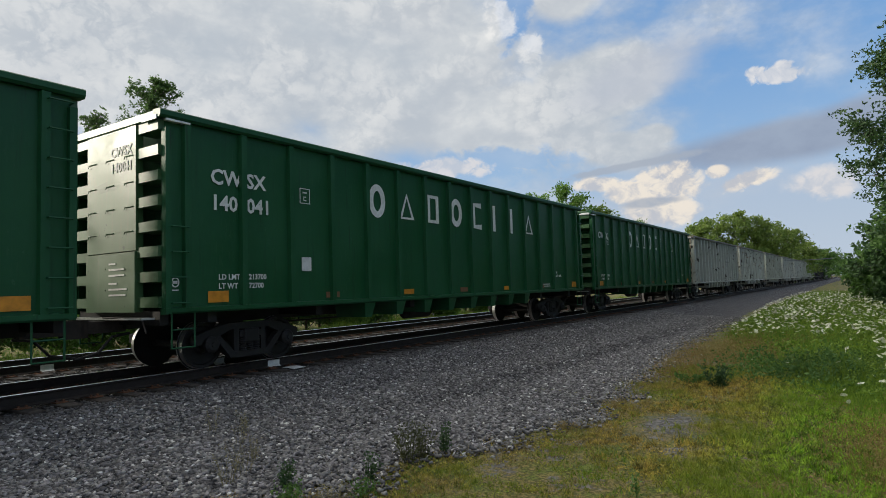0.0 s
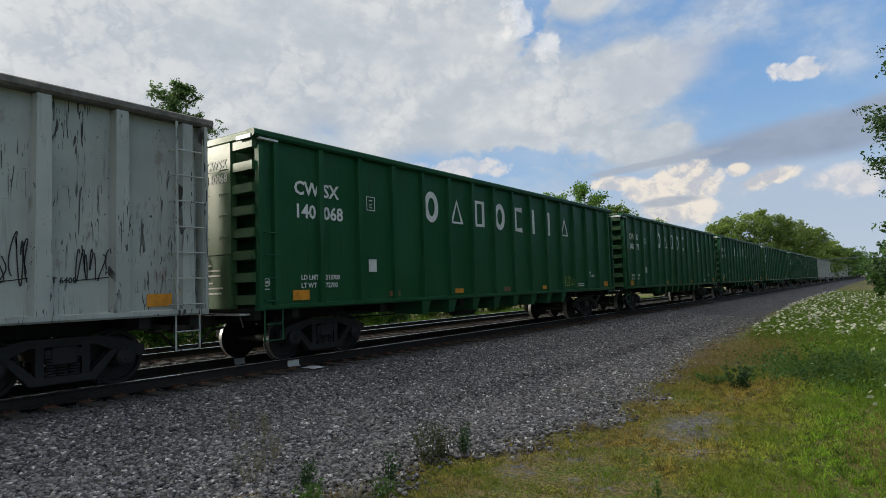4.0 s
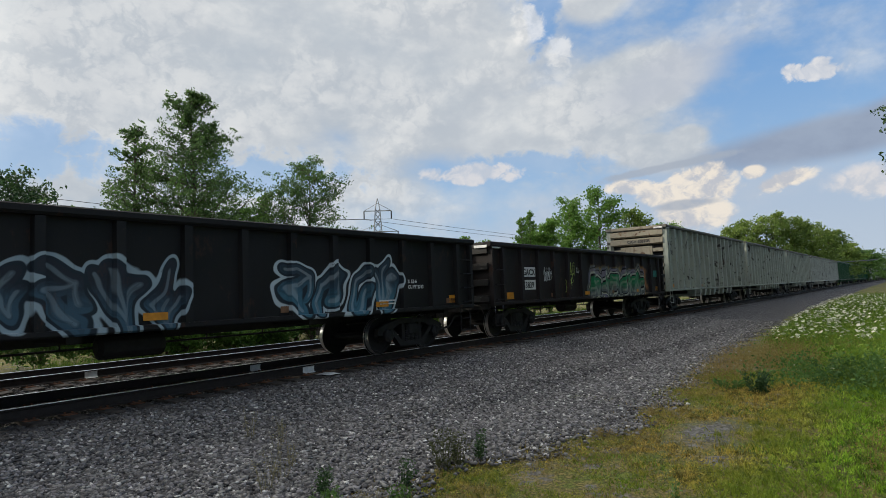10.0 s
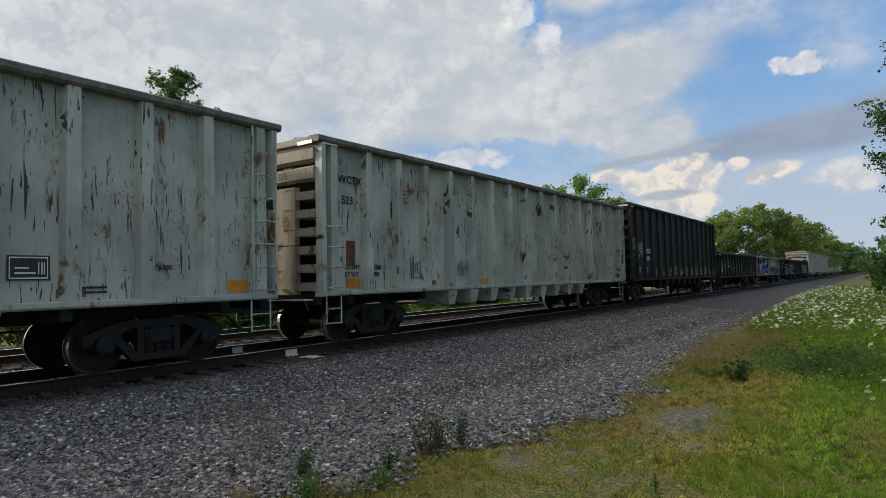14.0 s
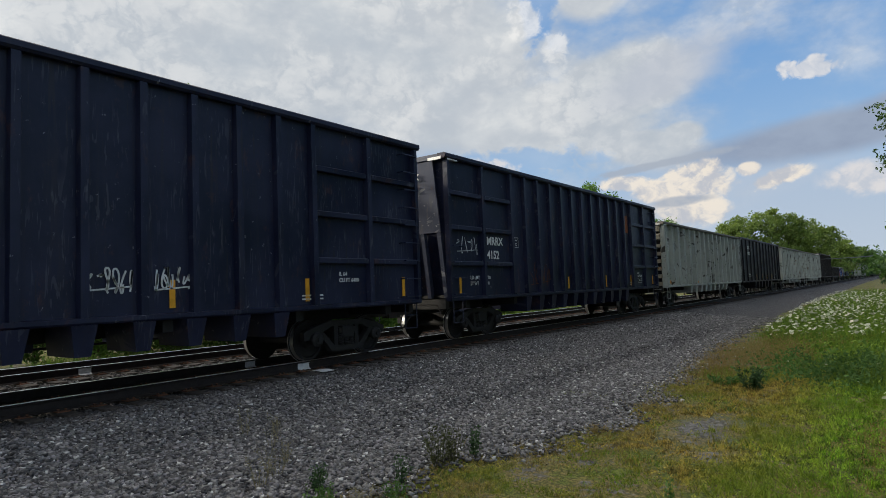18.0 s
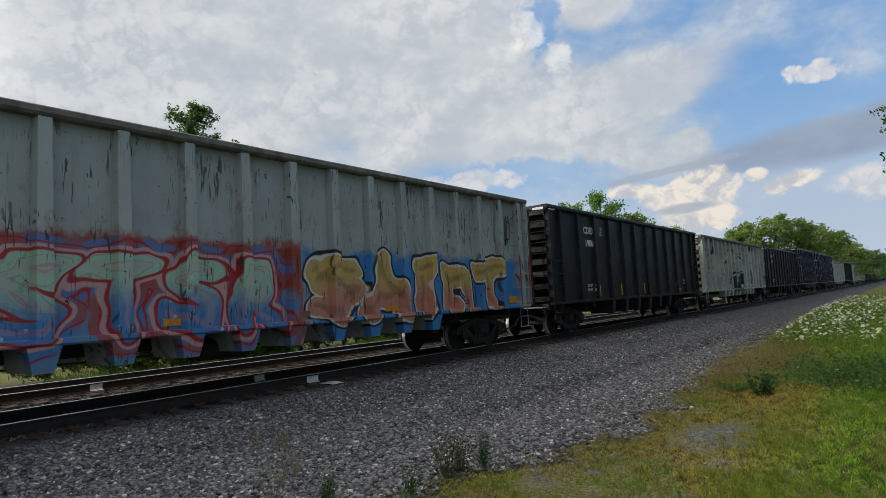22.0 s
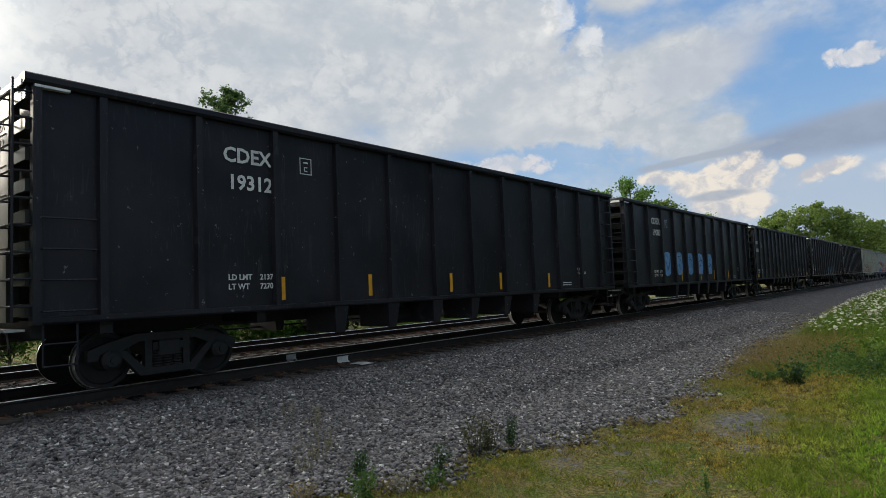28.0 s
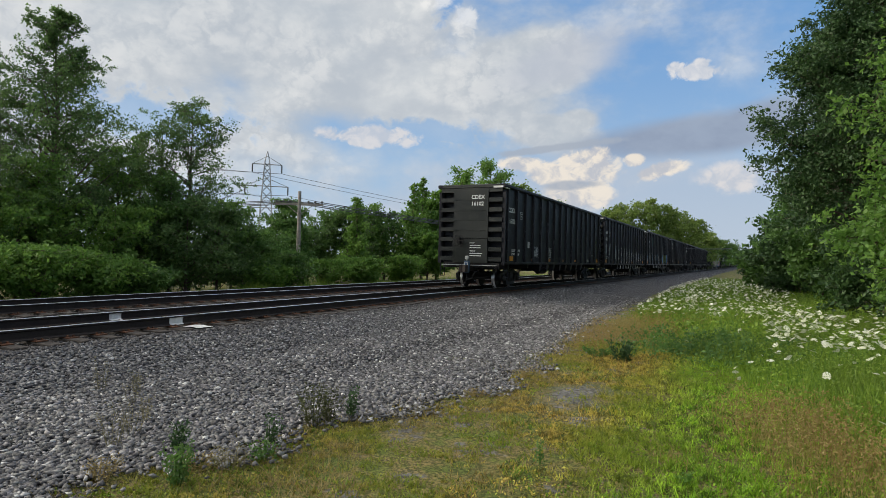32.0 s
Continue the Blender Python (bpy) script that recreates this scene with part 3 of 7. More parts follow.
def ribbon(bm, points, width, x=0.0, closed=False):
    """A flat painted stroke in the y-z plane through (y, z) points."""
    pts = [Vector((0, a, b)) for a, b in points]
    n = len(pts)
    lo, hi = [], []
    for i, p in enumerate(pts):
        way = pts[(i + 1) % n if closed else min(i + 1, n - 1)] - pts[(i - 1) % n if closed else max(i - 1, 0)]
        side = Vector((0, -way.z, way.y)).normalized() * width / 2
        lo.append(bm.verts.new(p - side + Vector((x, 0, 0))))
        hi.append(bm.verts.new(p + side + Vector((x, 0, 0))))
    for i in range(n if closed else n - 1):
        j = (i + 1) % n
        bm.faces.new((lo[i], lo[j], hi[j], hi[i]))


def scrawl(rnd, width, height, strokes, step=26):
    """Loops of handwriting inside a box: lists of (y, z)."""
    out = []
    for s in range(strokes):
        y0 = width * (s + 0.1 + 0.3 * rnd.random()) / strokes
        w = width / strokes * rnd.uniform(0.7, 1.25)
        a, b, c, d = (rnd.uniform(0, math.tau) for _ in range(4))
        fy, fz = rnd.choice((1, 1, 2)), rnd.choice((1, 2, 2, 3))
        pts = []
        for i in range(step):
            q = i / (step - 1)
            y = y0 + w * (0.45 * q + 0.28 + 0.30 * math.sin(fy * q * math.tau + a))
            z = height * (0.5 + 0.34 * math.sin(fz * q * math.pi + b) + 0.16 * math.sin(5 * q + c))
            pts.append((y, z))
        out.append(pts)
    return out


# ---- the train ----
SPEED = 19.9                 # metres a second along +y
TRACK_X, FAR_TRACK_X = -10.83, -15.10
HALF = 1.55                  # half of a car's width over the posts


def truck_meshes():
    def side_frame(bm):
        # cast frame: arched top member, tension member below, two columns, and the jaws over the bearings
        prism(bm, [(-1.20, 0.44), (-1.20, 0.60), (-0.95, 0.69), (-0.5, 0.80), (0.5, 0.80), (0.95, 0.69), (1.20, 0.60), (1.20, 0.44), (1.06, 0.44), (1.02, 0.54), (0.72, 0.56), (0.45, 0.68), (-0.45, 0.68), (-0.72, 0.56), (-1.02, 0.54), (-1.06, 0.44)], 0, -0.07, 0.06)
        prism(bm, [(-0.80, 0.56), (-0.66, 0.56), (-0.36, 0.26), (0.36, 0.26), (0.66, 0.56), (0.80, 0.56), (0.44, 0.15), (-0.44, 0.15)], 0, -0.08, 0.07)
        for y in (-0.31, 0.31):
            box(bm, -0.065, 0.055, y - 0.055, y + 0.055, 0.24, 0.70)
        for y in (-0.88, 0.88):
            disc(bm, 0, (0.07, y, 0.44), [(-0.02, 0.15), (0.05, 0.15), (0.09, 0.10)], 14)
            disc(bm, 0, (0.15, y, 0.44), [(0.0, 0.055), (0.03, 0.05)], 8)

    def springs(bm):
        coil = [(0.0, 0.055)]
        for k in range(6):
            coil += [(0.008 + 0.042 * k, 0.078), (0.028 + 0.042 * k, 0.078), (0.034 + 0.042 * k, 0.05)]
        for y in (-0.16, 0.0, 0.16):
            disc(bm, 2, (0.02, y, 0.262), coil, 12)
        box(bm, -0.08, 0.08, -0.25, 0.25, 0.52, 0.64)

    def bolster(bm):
        box(bm, -1.12, 1.12, -0.17, 0.17, 0.42, 0.68)
        bevel(bm, 0.02)

    def wheel(bm):
        # flange inside, tread, dished plate, hub
        disc(bm, 0, (0, 0, 0), [(-0.07, 0.40), (-0.07, 0.445), (-0.045, 0.445), (-0.035, 0.42), (0.065, 0.415), (0.065, 0.36), (0.02, 0.34), (0.01, 0.16), (0.06, 0.13), (0.06, 0.09)], 28)

    def axle(bm):
        tube(bm, [(-0.98, 0, 0), (0.98, 0, 0)], 0.075, 10)

    def brake_beam(bm):
        box(bm, -0.75, 0.75, -0.05, 0.05, 0.33, 0.43)
        box(bm, 0.68, 0.80, -0.05, 0.08, 0.28, 0.55)
        box(bm, -0.80, -0.68, -0.05, 0.08, 0.28, 0.55)
    wheel_me = shared("wheel", "wheel", WHEEL_STEEL, wheel, False)
    wheel_me.materials.append(TREAD)
    for f in wheel_me.polygons:
        radii = [math.hypot(wheel_me.vertices[v].co.y, wheel_me.vertices[v].co.z) for v in f.vertices]
        if min(radii) > 0.405 and abs(f.normal.x) < 0.5:
            f.material_index = 1
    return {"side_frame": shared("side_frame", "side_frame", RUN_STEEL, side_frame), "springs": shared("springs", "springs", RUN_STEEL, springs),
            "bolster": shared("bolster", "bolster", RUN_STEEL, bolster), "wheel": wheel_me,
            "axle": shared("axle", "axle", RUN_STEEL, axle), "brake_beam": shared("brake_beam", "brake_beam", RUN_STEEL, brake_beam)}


TRUCK = truck_meshes()


def add_truck(car, y):
    truck = part("truck", TRUCK["bolster"], car, "dusty dark steel two-axle truck", pose(0, y, 0))
    for side in (1, -1):
        turn = pose(1.0 * side, 0, 0, 0, 0, 0 if side > 0 else 180)
        part("side_frame", TRUCK["side_frame"], truck, "", turn)
        part("coil_spring", TRUCK["springs"], truck, "", turn)
    for wy in (-0.88, 0.88):
        part("axle", TRUCK["axle"], truck, "", pose(0, wy, 0.42))
        for side in (1, -1):
            part("wheel", TRUCK["wheel"], truck, "", pose(0.755 * side, wy, 0.42, 0, 0, 0 if side > 0 else 180))


def dented_panel(bm, x, y0, y1, z0, z1, depth, seed, dent):
    """A plate in the y-z plane facing +x with slight dents, and a flat back."""
    ny, nz = max(2, int((y1 - y0) / 0.36)), 9
    grid = []
    for i in range(ny + 1):
        row = []
        for j in range(nz + 1):
            y, z = y0 + (y1 - y0) * i / ny, z0 + (z1 - z0) * j / nz
            edge = min(i, ny - i, j, nz - j) > 0
            d = dent * noise.noise(Vector((seed * 7.3, y * 0.9, z * 1.1))) if edge else 0.0
            row.append(bm.verts.new((x + d, y, z)))
        grid.append(row)
    for i in range(ny):
        for j in range(nz):
            bm.faces.new((grid[i][j], grid[i + 1][j], grid[i + 1][j + 1], grid[i][j + 1]))
    box(bm, x - depth, x - 0.012 - dent, y0, y1, z0, z1)


class Kind:
    """Sizes of a kind of gondola."""
    def __init__(self, name, length, top, sill, posts, post_width, post_depth, first, foot=0.0, taper=1.0, wrap=False, ends="ribs", truck_in=2.05):
        self.name, self.length, self.top, self.sill, self.posts = name, length, top, sill, posts
        self.post_width, self.post_depth, self.first, self.foot, self.taper, self.wrap, self.ends, self.truck_in = post_width, post_depth, first, foot, taper, wrap, ends, truck_in

    def post_places(self):
        if self.wrap:
            inner = self.length - 6.6
            return [1.7] + [3.3 + inner * i / (self.posts - 3) for i in range(self.posts - 2)] + [self.length - 1.7]
        step = (self.length - 2 * self.first) / (self.posts - 1)
        return [self.first + step * i for i in range(self.posts)]


TALL = Kind("tall", 18.15, 4.41, 1.10, 16, 0.13, 0.10, 0.42, 0.32)
REFUSE = Kind("refuse", 17.95, 4.36, 1.10, 17, 0.24, 0.19, 0.36, 0.36, 0.82)
DEEP = Kind("deep", 18.05, 4.44, 1.10, 12, 0.12, 0.11, 0.90, 0.50, ends="caged")
DEEP_SHORT = Kind("deep", 17.35, 4.38, 1.10, 12, 0.12, 0.11, 0.90, 0.50, ends="caged")
BIG = Kind("big", 17.15, 4.65, 1.10, 14, 0.13, 0.11, 0.9, 0.36)
LARGE = Kind("large", 17.0, 4.94, 1.12, 15, 0.13, 0.13, 1.70, 0.45, wrap=True, ends="sloped")
MILL = Kind("mill", 15.3, 2.78, 1.02, 14, 0.15, 0.12, 0.65, 0.0)


def panel_x(kind):
    return HALF - kind.post_depth


def make_car(kind, skin, label, rear, end_skin=None, post_skin=None, chord_skin=None, wheel=True):
    """One gondola with its rear corner at y = rear at the start of the clip. The car's own space: +y ahead, z = 0 on the rails, y = 0 at its middle."""
    L, T, S = kind.length, kind.top, kind.sill
    h = L / 2
    end_skin, post_skin = end_skin or skin, post_skin or skin
    car = tagged(new("gondola_car"), label, "freight car", "gondolas of the train")
    car.matrix_basis = pose(TRACK_X, rear + h - 0.1, 0)
    px = panel_x(kind)
    key = "%s%.2f" % (kind.name, kind.length)

    def both(name, build, mat, label=""):
        me = shared(key + name, name, mat, build)
        for turn in (0, 180):
            part(name, me, car, label, pose(0, 0, 0, 0, 0, turn))

    dent = 0.016 if kind.name == "refuse" else 0.009 if kind.name in ("large", "mill") else 0.005
    both("side_panel", lambda bm: dented_panel(bm, px, -h + 0.06, h - 0.06, S + 0.04, T - 0.08, 0.06, len(key), dent), skin)

    def floor(bm):
        box(bm, -px + 0.07, px - 0.07, -h + 0.45, h - 0.45, S + 0.02, S + 0.10)
    part("floor", shared(key + "floor", "floor", RUN_STEEL, floor), car)

    def chord(bm):
        prism(bm, [(px - 0.10, T - 0.14), (HALF - 0.02, T - 0.14), (HALF + 0.015, T - 0.10), (HALF + 0.015, T - 0.02), (HALF - 0.01, T), (px - 0.10, T)], 1, -h - 0.10, h + 0.10)
    both("top_chord", chord, chord_skin or post_skin)

    def sill(bm):
        prism(bm, [(px - 0.05, S - 0.06), (HALF - 0.03, S - 0.06), (HALF, S - 0.03), (HALF, S + 0.035), (px - 0.05, S + 0.05)], 1, -h, h)
    both("side_sill", sill, skin)

    w, d = kind.post_width, kind.post_depth
    painted_over = post_skin.name.endswith(("mural", "letters"))

    def post(bm):
        z0 = S + 0.036
        lo, hi = w * 0.5, w * 0.5 * kind.taper
        ring = [[(px - 0.01, -a * 1.12, z), (px - 0.01, a * 1.12, z), (px + dd, a * 0.92, z), (px + dd, -a * 0.92, z)] for z, a, dd in ((z0, lo, d - 0.006), (T - 0.15, hi, d * 0.9))]
        a, b = ([bm.verts.new(p) for p in r] for r in ring)
        for i in range(4):
            bm.faces.new((a[i], a[(i + 1) % 4], b[(i + 1) % 4], b[i]))
        bm.faces.new(a[::-1])
        bm.faces.new(b)

    def foot(bm):
        z1, z0 = S - 0.062, S - 0.062 - kind.foot
        ring = [[(px - 0.9, -a * 0.8, z), (px + o - 0.02, -a, z), (px + o - 0.02, a, z), (px - 0.9, a * 0.8, z)] for z, a, o in ((z1, max(w, 0.2) * 0.9, d), (z0, max(w, 0.2) * 0.55, d - 0.06))]
        a, b = ([bm.verts.new(p) for p in r] for r in ring)
        for i in range(4):
            bm.faces.new((a[i], b[i], b[(i + 1) % 4], a[(i + 1) % 4]))
        bm.faces.new(a)
        bm.faces.new(b[::-1])
    post_me = shared(key + "post" + post_skin.name, "side_post", post_skin, post)
    foot_me = shared(key + "foot" + post_skin.name, "cross_bearer_foot", post_skin, foot) if kind.foot else None
    for u in kind.post_places():
        for name, me in (("side_post", post_me), ("cross_bearer_foot", foot_me if 3.9 < u < L - 3.9 else None)):
            if me and painted_over:     # the spray paint runs on over the posts
                me = me.copy()
                me.transform(pose(0, u - h, 0))
                part(name, me, car)
            elif me:
                part(name, me, car, "", pose(0, u - h, 0))

    def far_posts(bm):      # the side that is turned away, in one piece
        for u in kind.post_places():
            for me in (post_me, foot_me):
                if me and (me is post_me or 3.9 < u < L - 3.9):
                    old = set(bm.verts)
                    bm.from_mesh(me)
                    bmesh.ops.transform(bm, matrix=pose(0, u - h, 0, 0, 0, 180), verts=[v for v in bm.verts if v not in old])
    tagged(part("far_side_framing", shared(key + "far_posts", "far_side_framing", post_skin, far_posts), car), kind="stuff")

    if kind.wrap:       # horizontal bars on the end bays
        def belt(bm):
            box(bm, px - 0.01, HALF - 0.02, 0, 1, -0.06, 0.06)
            bevel(bm, 0.015)
        places = kind.post_places()
        me = shared(key + "belt", "side_belt", skin, belt)
        for y0, y1 in ((0.02, places[0]), (places[0], places[1]), (places[-2], places[-1]), (places[-1], L - 0.02)):
            for z in (2.05, 3.0, 3.92):
                b = part("side_belt", me, car, "", pose(0, y0 + 0.08 - h, z))
                b.scale = (1, y1 - y0 - 0.16, 1)

    # ends: corner posts, a middle plate, ribs on both sides of it
    W = HALF - 0.03
    slope = 0.45 if kind.ends == "sloped" else 0.0

    def end_wall(bm):
        back = 0.26 if kind.name in ("tall", "refuse", "deep", "big") else 0.0
        prism(bm, [(-h + 0.05 + slope + back, S), (-h + 0.14 + slope + back, S), (-h + 0.14 + back, T - 0.06), (-h + 0.05 + back, T - 0.06)], 0, -px + 0.03, px - 0.03)
    # grey refuse cars: black wall, the shade between the ribs put into its colour
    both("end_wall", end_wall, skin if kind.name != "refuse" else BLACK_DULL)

    def end_chord(bm):
        box(bm, -px + 0.1, px - 0.1, -h - 0.09, -h + 0.09, T - 0.15, T - 0.004)
        bevel(bm, 0.015)
    both("end_chord", end_chord, end_skin)

    # added strips: sky through the corner gap and sun on the chord, as colour
    def gusset(bm):
        box(bm, px + 0.02, HALF + 0.004, -h + 0.02, -h + 0.46, T - 0.185, T - 0.145)
        box(bm, px - 0.42, px + 0.02, -h - 0.115, -h - 0.092, T - 0.17, T - 0.09)
        bevel(bm, 0.006)
    part("corner_gusset", shared(key + "gusset", "corner_gusset", GLEAM, gusset), car, "bright worn corner of the top rail")

    def corner(bm):
        prism(bm, [(px - 0.02, -h + 0.004), (W + 0.026, -h + 0.004), (W + 0.026, -h + 0.11), (px - 0.02, -h + 0.11)], 2, S - 0.055, T - 0.15 if kind.name != "tall" else T - 0.30)
    for turn in (0, 180):
        part("corner_post", shared(key + "corner_a", "corner_post", skin, corner), car, "", pose(0, 0, 0, 0, 0, turn))

    def corner_far(bm):
        prism(bm, [(-px + 0.02, -h + 0.004), (-px + 0.02, -h + 0.11), (-W - 0.026, -h + 0.11), (-W - 0.026, -h + 0.004)], 2, S - 0.055, T - 0.15 if kind.name != "tall" else T - 0.30)
    for turn in (0, 180):
        part("corner_post", shared(key + "corner_b", "corner_post", skin, corner_far), car, "", pose(0, 0, 0, 0, 0, turn))

    if kind.ends == "sloped":
        def shield(bm):
            prism(bm, [(-h + 0.02 + 0.2, 2.9), (-h + 0.06 + 0.2, 2.9), (-h + 0.0, T - 0.16), (-h - 0.05, T - 0.16)], 0, -0.95, 1.1)
        both("end_plate", shield, WORN_BLUE)

        def brace(bm):
            prism(bm, [(-h + 0.36, S + 0.02), (-h + 0.52, S + 0.02), (-h + 0.24, 2.88), (-h + 0.12, 2.88)], 0, -0.06, 0.06)
        me = shared(key + "brace", "end_brace", end_skin, brace)
        for turn in (0, 180):
            for x in (-1.1, -0.55, 0.0, 0.55, 1.1):
                part("end_brace", me, car, "", pose(0, 0, 0, 0, 0, turn) @ pose(x, 0, 0))
    else:
        half_plate = 0.80 if kind.name != "mill" else 0.72

        def plate(bm):
            box(bm, -half_plate, half_plate, -h - 0.075, -h + 0.06, S + 1.02 if T > 3.5 else S + 0.02, T - 0.16 if kind.name != "refuse" else T - 1.02)
            if T > 3.5:
                box(bm, -half_plate, half_plate, -h - 0.095, -h + 0.06, S - 0.02, S + 1.0)
            for z in ([S + 0.35, S + 0.72, S + 1.3, S + 1.72, S + 2.14, S + 2.6] if T > 3.5 else []):
                for x in (-0.6, 0.0, 0.6):
                    tube(bm, [(x - 0.12, -h - 0.10, z), (x - 0.12, -h - 0.085, z + 0.05), (x + 0.12, -h - 0.085, z + 0.05)], 0.009, 4)
        both("end_plate", plate, end_skin)

        def rib(bm):
            deep = 0.30 if T > 3.5 else 0.055
            prism(bm, [(-h + deep, -0.10), (-h - 0.05, -0.085), (-h - 0.05, 0.085), (-h + deep, 0.10)], 0, half_plate + 0.01, px - 0.03)
        me = shared(key + "end_rib", "end_rib", end_skin, rib)
        n = 8 if T > 3.5 else 4
        if kind.name == "refuse":
            n = 6

            def beam(bm):
                prism(bm, [(-h + 0.055, -0.17), (-h - 0.055, -0.11), (-h - 0.055, 0.11), (-h + 0.055, 0.17)], 0, -px + 0.02, px - 0.02)
            for turn in (0, 180):
                for z in (T - 0.36, T - 0.76):
                    part("end_beam", shared(key + "beam", "end_beam", end_skin, beam), car, "", pose(0, 0, z, 0, 0, turn))
        for turn in (0, 180):
            for k in range(n):
                z = S + 0.14 + (T - S - (0.38 if n != 6 else 1.36)) * k / (n - 1)
                part("end_rib", me, car, "", pose(0, 0, 0, 0, 0, turn) @ pose(0, 0, z))
                part("end_rib", me, car, "", pose(0, 0, 0, 0, 0, turn) @ pose(-(half_plate + px - 0.02), 0, z))

    # ladders: a full one ahead, low grab irons behind, steps beneath
    u1 = {"tall": 0.46, "refuse": 0.66, "deep": 0.84, "mill": 0.6}.get(kind.name, 0.66)

    def rung(bm):
        tube(bm, [(px, h - u1 + 0.05, 0), (HALF + 0.05, h - u1 + 0.06, 0), (HALF + 0.05, h - 0.08, 0), (px, h - 0.07, 0)], 0.014, 5)

    def grab(bm):
        tube(bm, [(px, -h + 0.09, 0), (HALF + 0.05, -h + 0.10, 0), (HALF + 0.05, -h + u1 - 0.06, 0), (px, -h + u1 - 0.05, 0)], 0.014, 5)

    def stile(bm):
        box(bm, HALF + 0.035, HALF + 0.065, -0.018, 0.018, S + 0.04, T - 0.16)
    pitch = 0.42 if T > 3.5 else 0.36
    rung_heights = [S + 0.12 + pitch * k for k in range(9) if S + 0.12 + pitch * k < T - 0.2]
    grab_heights = [S + 0.12 + 0.42 * k for k in range(4 if T > 3.5 else 3)]
    rung_me, grab_me = shared(key + "rung", "ladder_rung", post_skin, rung), shared(key + "grab", "grab_iron", post_skin, grab)
    for z in rung_heights:
        part("ladder_rung", rung_me, car, "", pose(0, 0, z))
    for z in grab_heights:
        part("grab_iron", grab_me, car, "", pose(0, 0, z))
    if kind.name in ("refuse", "big"):
        for y in (h - u1 + 0.06, h - 0.08):
            part("ladder_stile", shared(key + "stile", "ladder_stile", post_skin, stile), car, "", pose(0, y, 0))

    def step(bm):
        for z in (S - 0.32, S - 0.62):
            tube(bm, [(HALF - 0.06, 0.0, z), (HALF - 0.06, 0.42, z)], 0.014, 5)
        for y in (0.0, 0.42):
            tube(bm, [(HALF - 0.06, y, S - 0.05), (HALF - 0.06, y, S - 0.63)], 0.016, 5)
    me = shared(key + "step", "sill_step", post_skin, step)
    for turn in (0, 180):
        for y in (-h + 0.14, h - 0.56):
            part("sill_step", me, car, "", pose(0, 0, 0, 0, 0, turn) @ pose(0, y, 0))
    if kind.ends == "caged":
        def cage(bm):
            for k in range(9):
                z = S + 0.2 + 0.36 * k
                tube(bm, [(0.92, -h - 0.06, z), (0.92, -h - 0.22, z), (HALF - 0.06, -h - 0.22, z), (HALF - 0.06, -h + 0.02, z)], 0.016, 5)
            for x in (0.92, HALF - 0.06):
                tube(bm, [(x, -h - 0.22, S), (x, -h - 0.22, T - 0.1)], 0.02, 5)
        both("end_ladder", cage, post_skin)

    # underframe
    def centre_sill(bm):
        box(bm, -0.2, 0.2, -h + 0.1, h - 0.1, 0.78, S - 0.005)
        for y in (-h + 1.0, -h + 3.6, -2.2, 2.2, h - 3.6, h - 1.0):
            box(bm, -1.35, 1.35, y - 0.09, y + 0.09, 0.86, S - 0.005)
        box(bm, -1.3, 1.3, -h + 0.05, -h + 0.2, 0.86, S - 0.005)
        box(bm, -1.3, 1.3, h - 0.2, h - 0.05, 0.86, S - 0.005)
    part("centre_sill", shared(key + "centre_sill", "centre_sill", RUN_STEEL, centre_sill), car)

    def pipe(bm):
        tube(bm, [(-1.1, -h + 2.6, 0.62), (-1.1, h - 2.6, 0.62)], 0.022, 6)
        for i in range(7):
            y = -h + 3.4 + (L - 6.8) * i / 6
            tube(bm, [(-1.1, y, 0.60), (-1.1, y, 1.0)], 0.016, 5)
    part("brake_pipe", shared(key + "pipe", "brake_pipe", RUN_STEEL, pipe), car)

    def tank(bm):
        disc(bm, 1, (0.55, -1.0, 0.72), [(-0.55, 0.1), (-0.5, 0.2), (0.5, 0.2), (0.55, 0.1)], 14)
    part("air_reservoir", shared("tank", "air_reservoir", RUN_STEEL, tank), car)

    def coupler(bm):
        box(bm, -0.09, 0.09, -h - 0.55, -h + 0.15, 0.74, 0.94)
        prism(bm, [(-0.10, -h - 0.55), (0.12, -h - 0.50), (0.19, -h - 0.66), (0.14, -h - 0.86), (0.02, -h - 0.84), (0.03, -h - 0.70), (-0.16, -h - 0.80), (-0.17, -h - 0.62)], 2, 0.68, 0.98)
        tube(bm, [(0.1, -h - 0.02, 0.95), (0.1, -h - 0.25, 1.0), (1.2, -h - 0.2, 0.98), (1.32, -h - 0.2, 0.75)], 0.014, 5)
    both("coupler", coupler, OLD_IRON)

    def hose(bm):
        tube(bm, [(0.3, -h + 0.1, 0.72), (0.3, -h - 0.2, 0.68), (0.26, -h - 0.42, 0.42), (0.1, -h - 0.66, 0.34), (0.0, -h - 0.82, 0.4)], 0.025, 6)
    both("air_hose", hose, RUN_STEEL)

    def brake_wheel(bm):
        x, y, z = -0.48, -h - 0.30, 2.0
        ring = [(x + 0.27 * math.cos(a * math.tau / 16), y, z + 0.27 * math.sin(a * math.tau / 16)) for a in range(17)]
        tube(bm, ring, 0.018, 5)
        for a in range(6):
            tube(bm, [(x, y, z), (x + 0.27 * math.cos(a * math.tau / 6), y, z + 0.27 * math.sin(a * math.tau / 6))], 0.012, 4)
        box(bm, x - 0.09, x + 0.09, -h - 0.28, -h - 0.05, z - 0.12, z + 0.12)
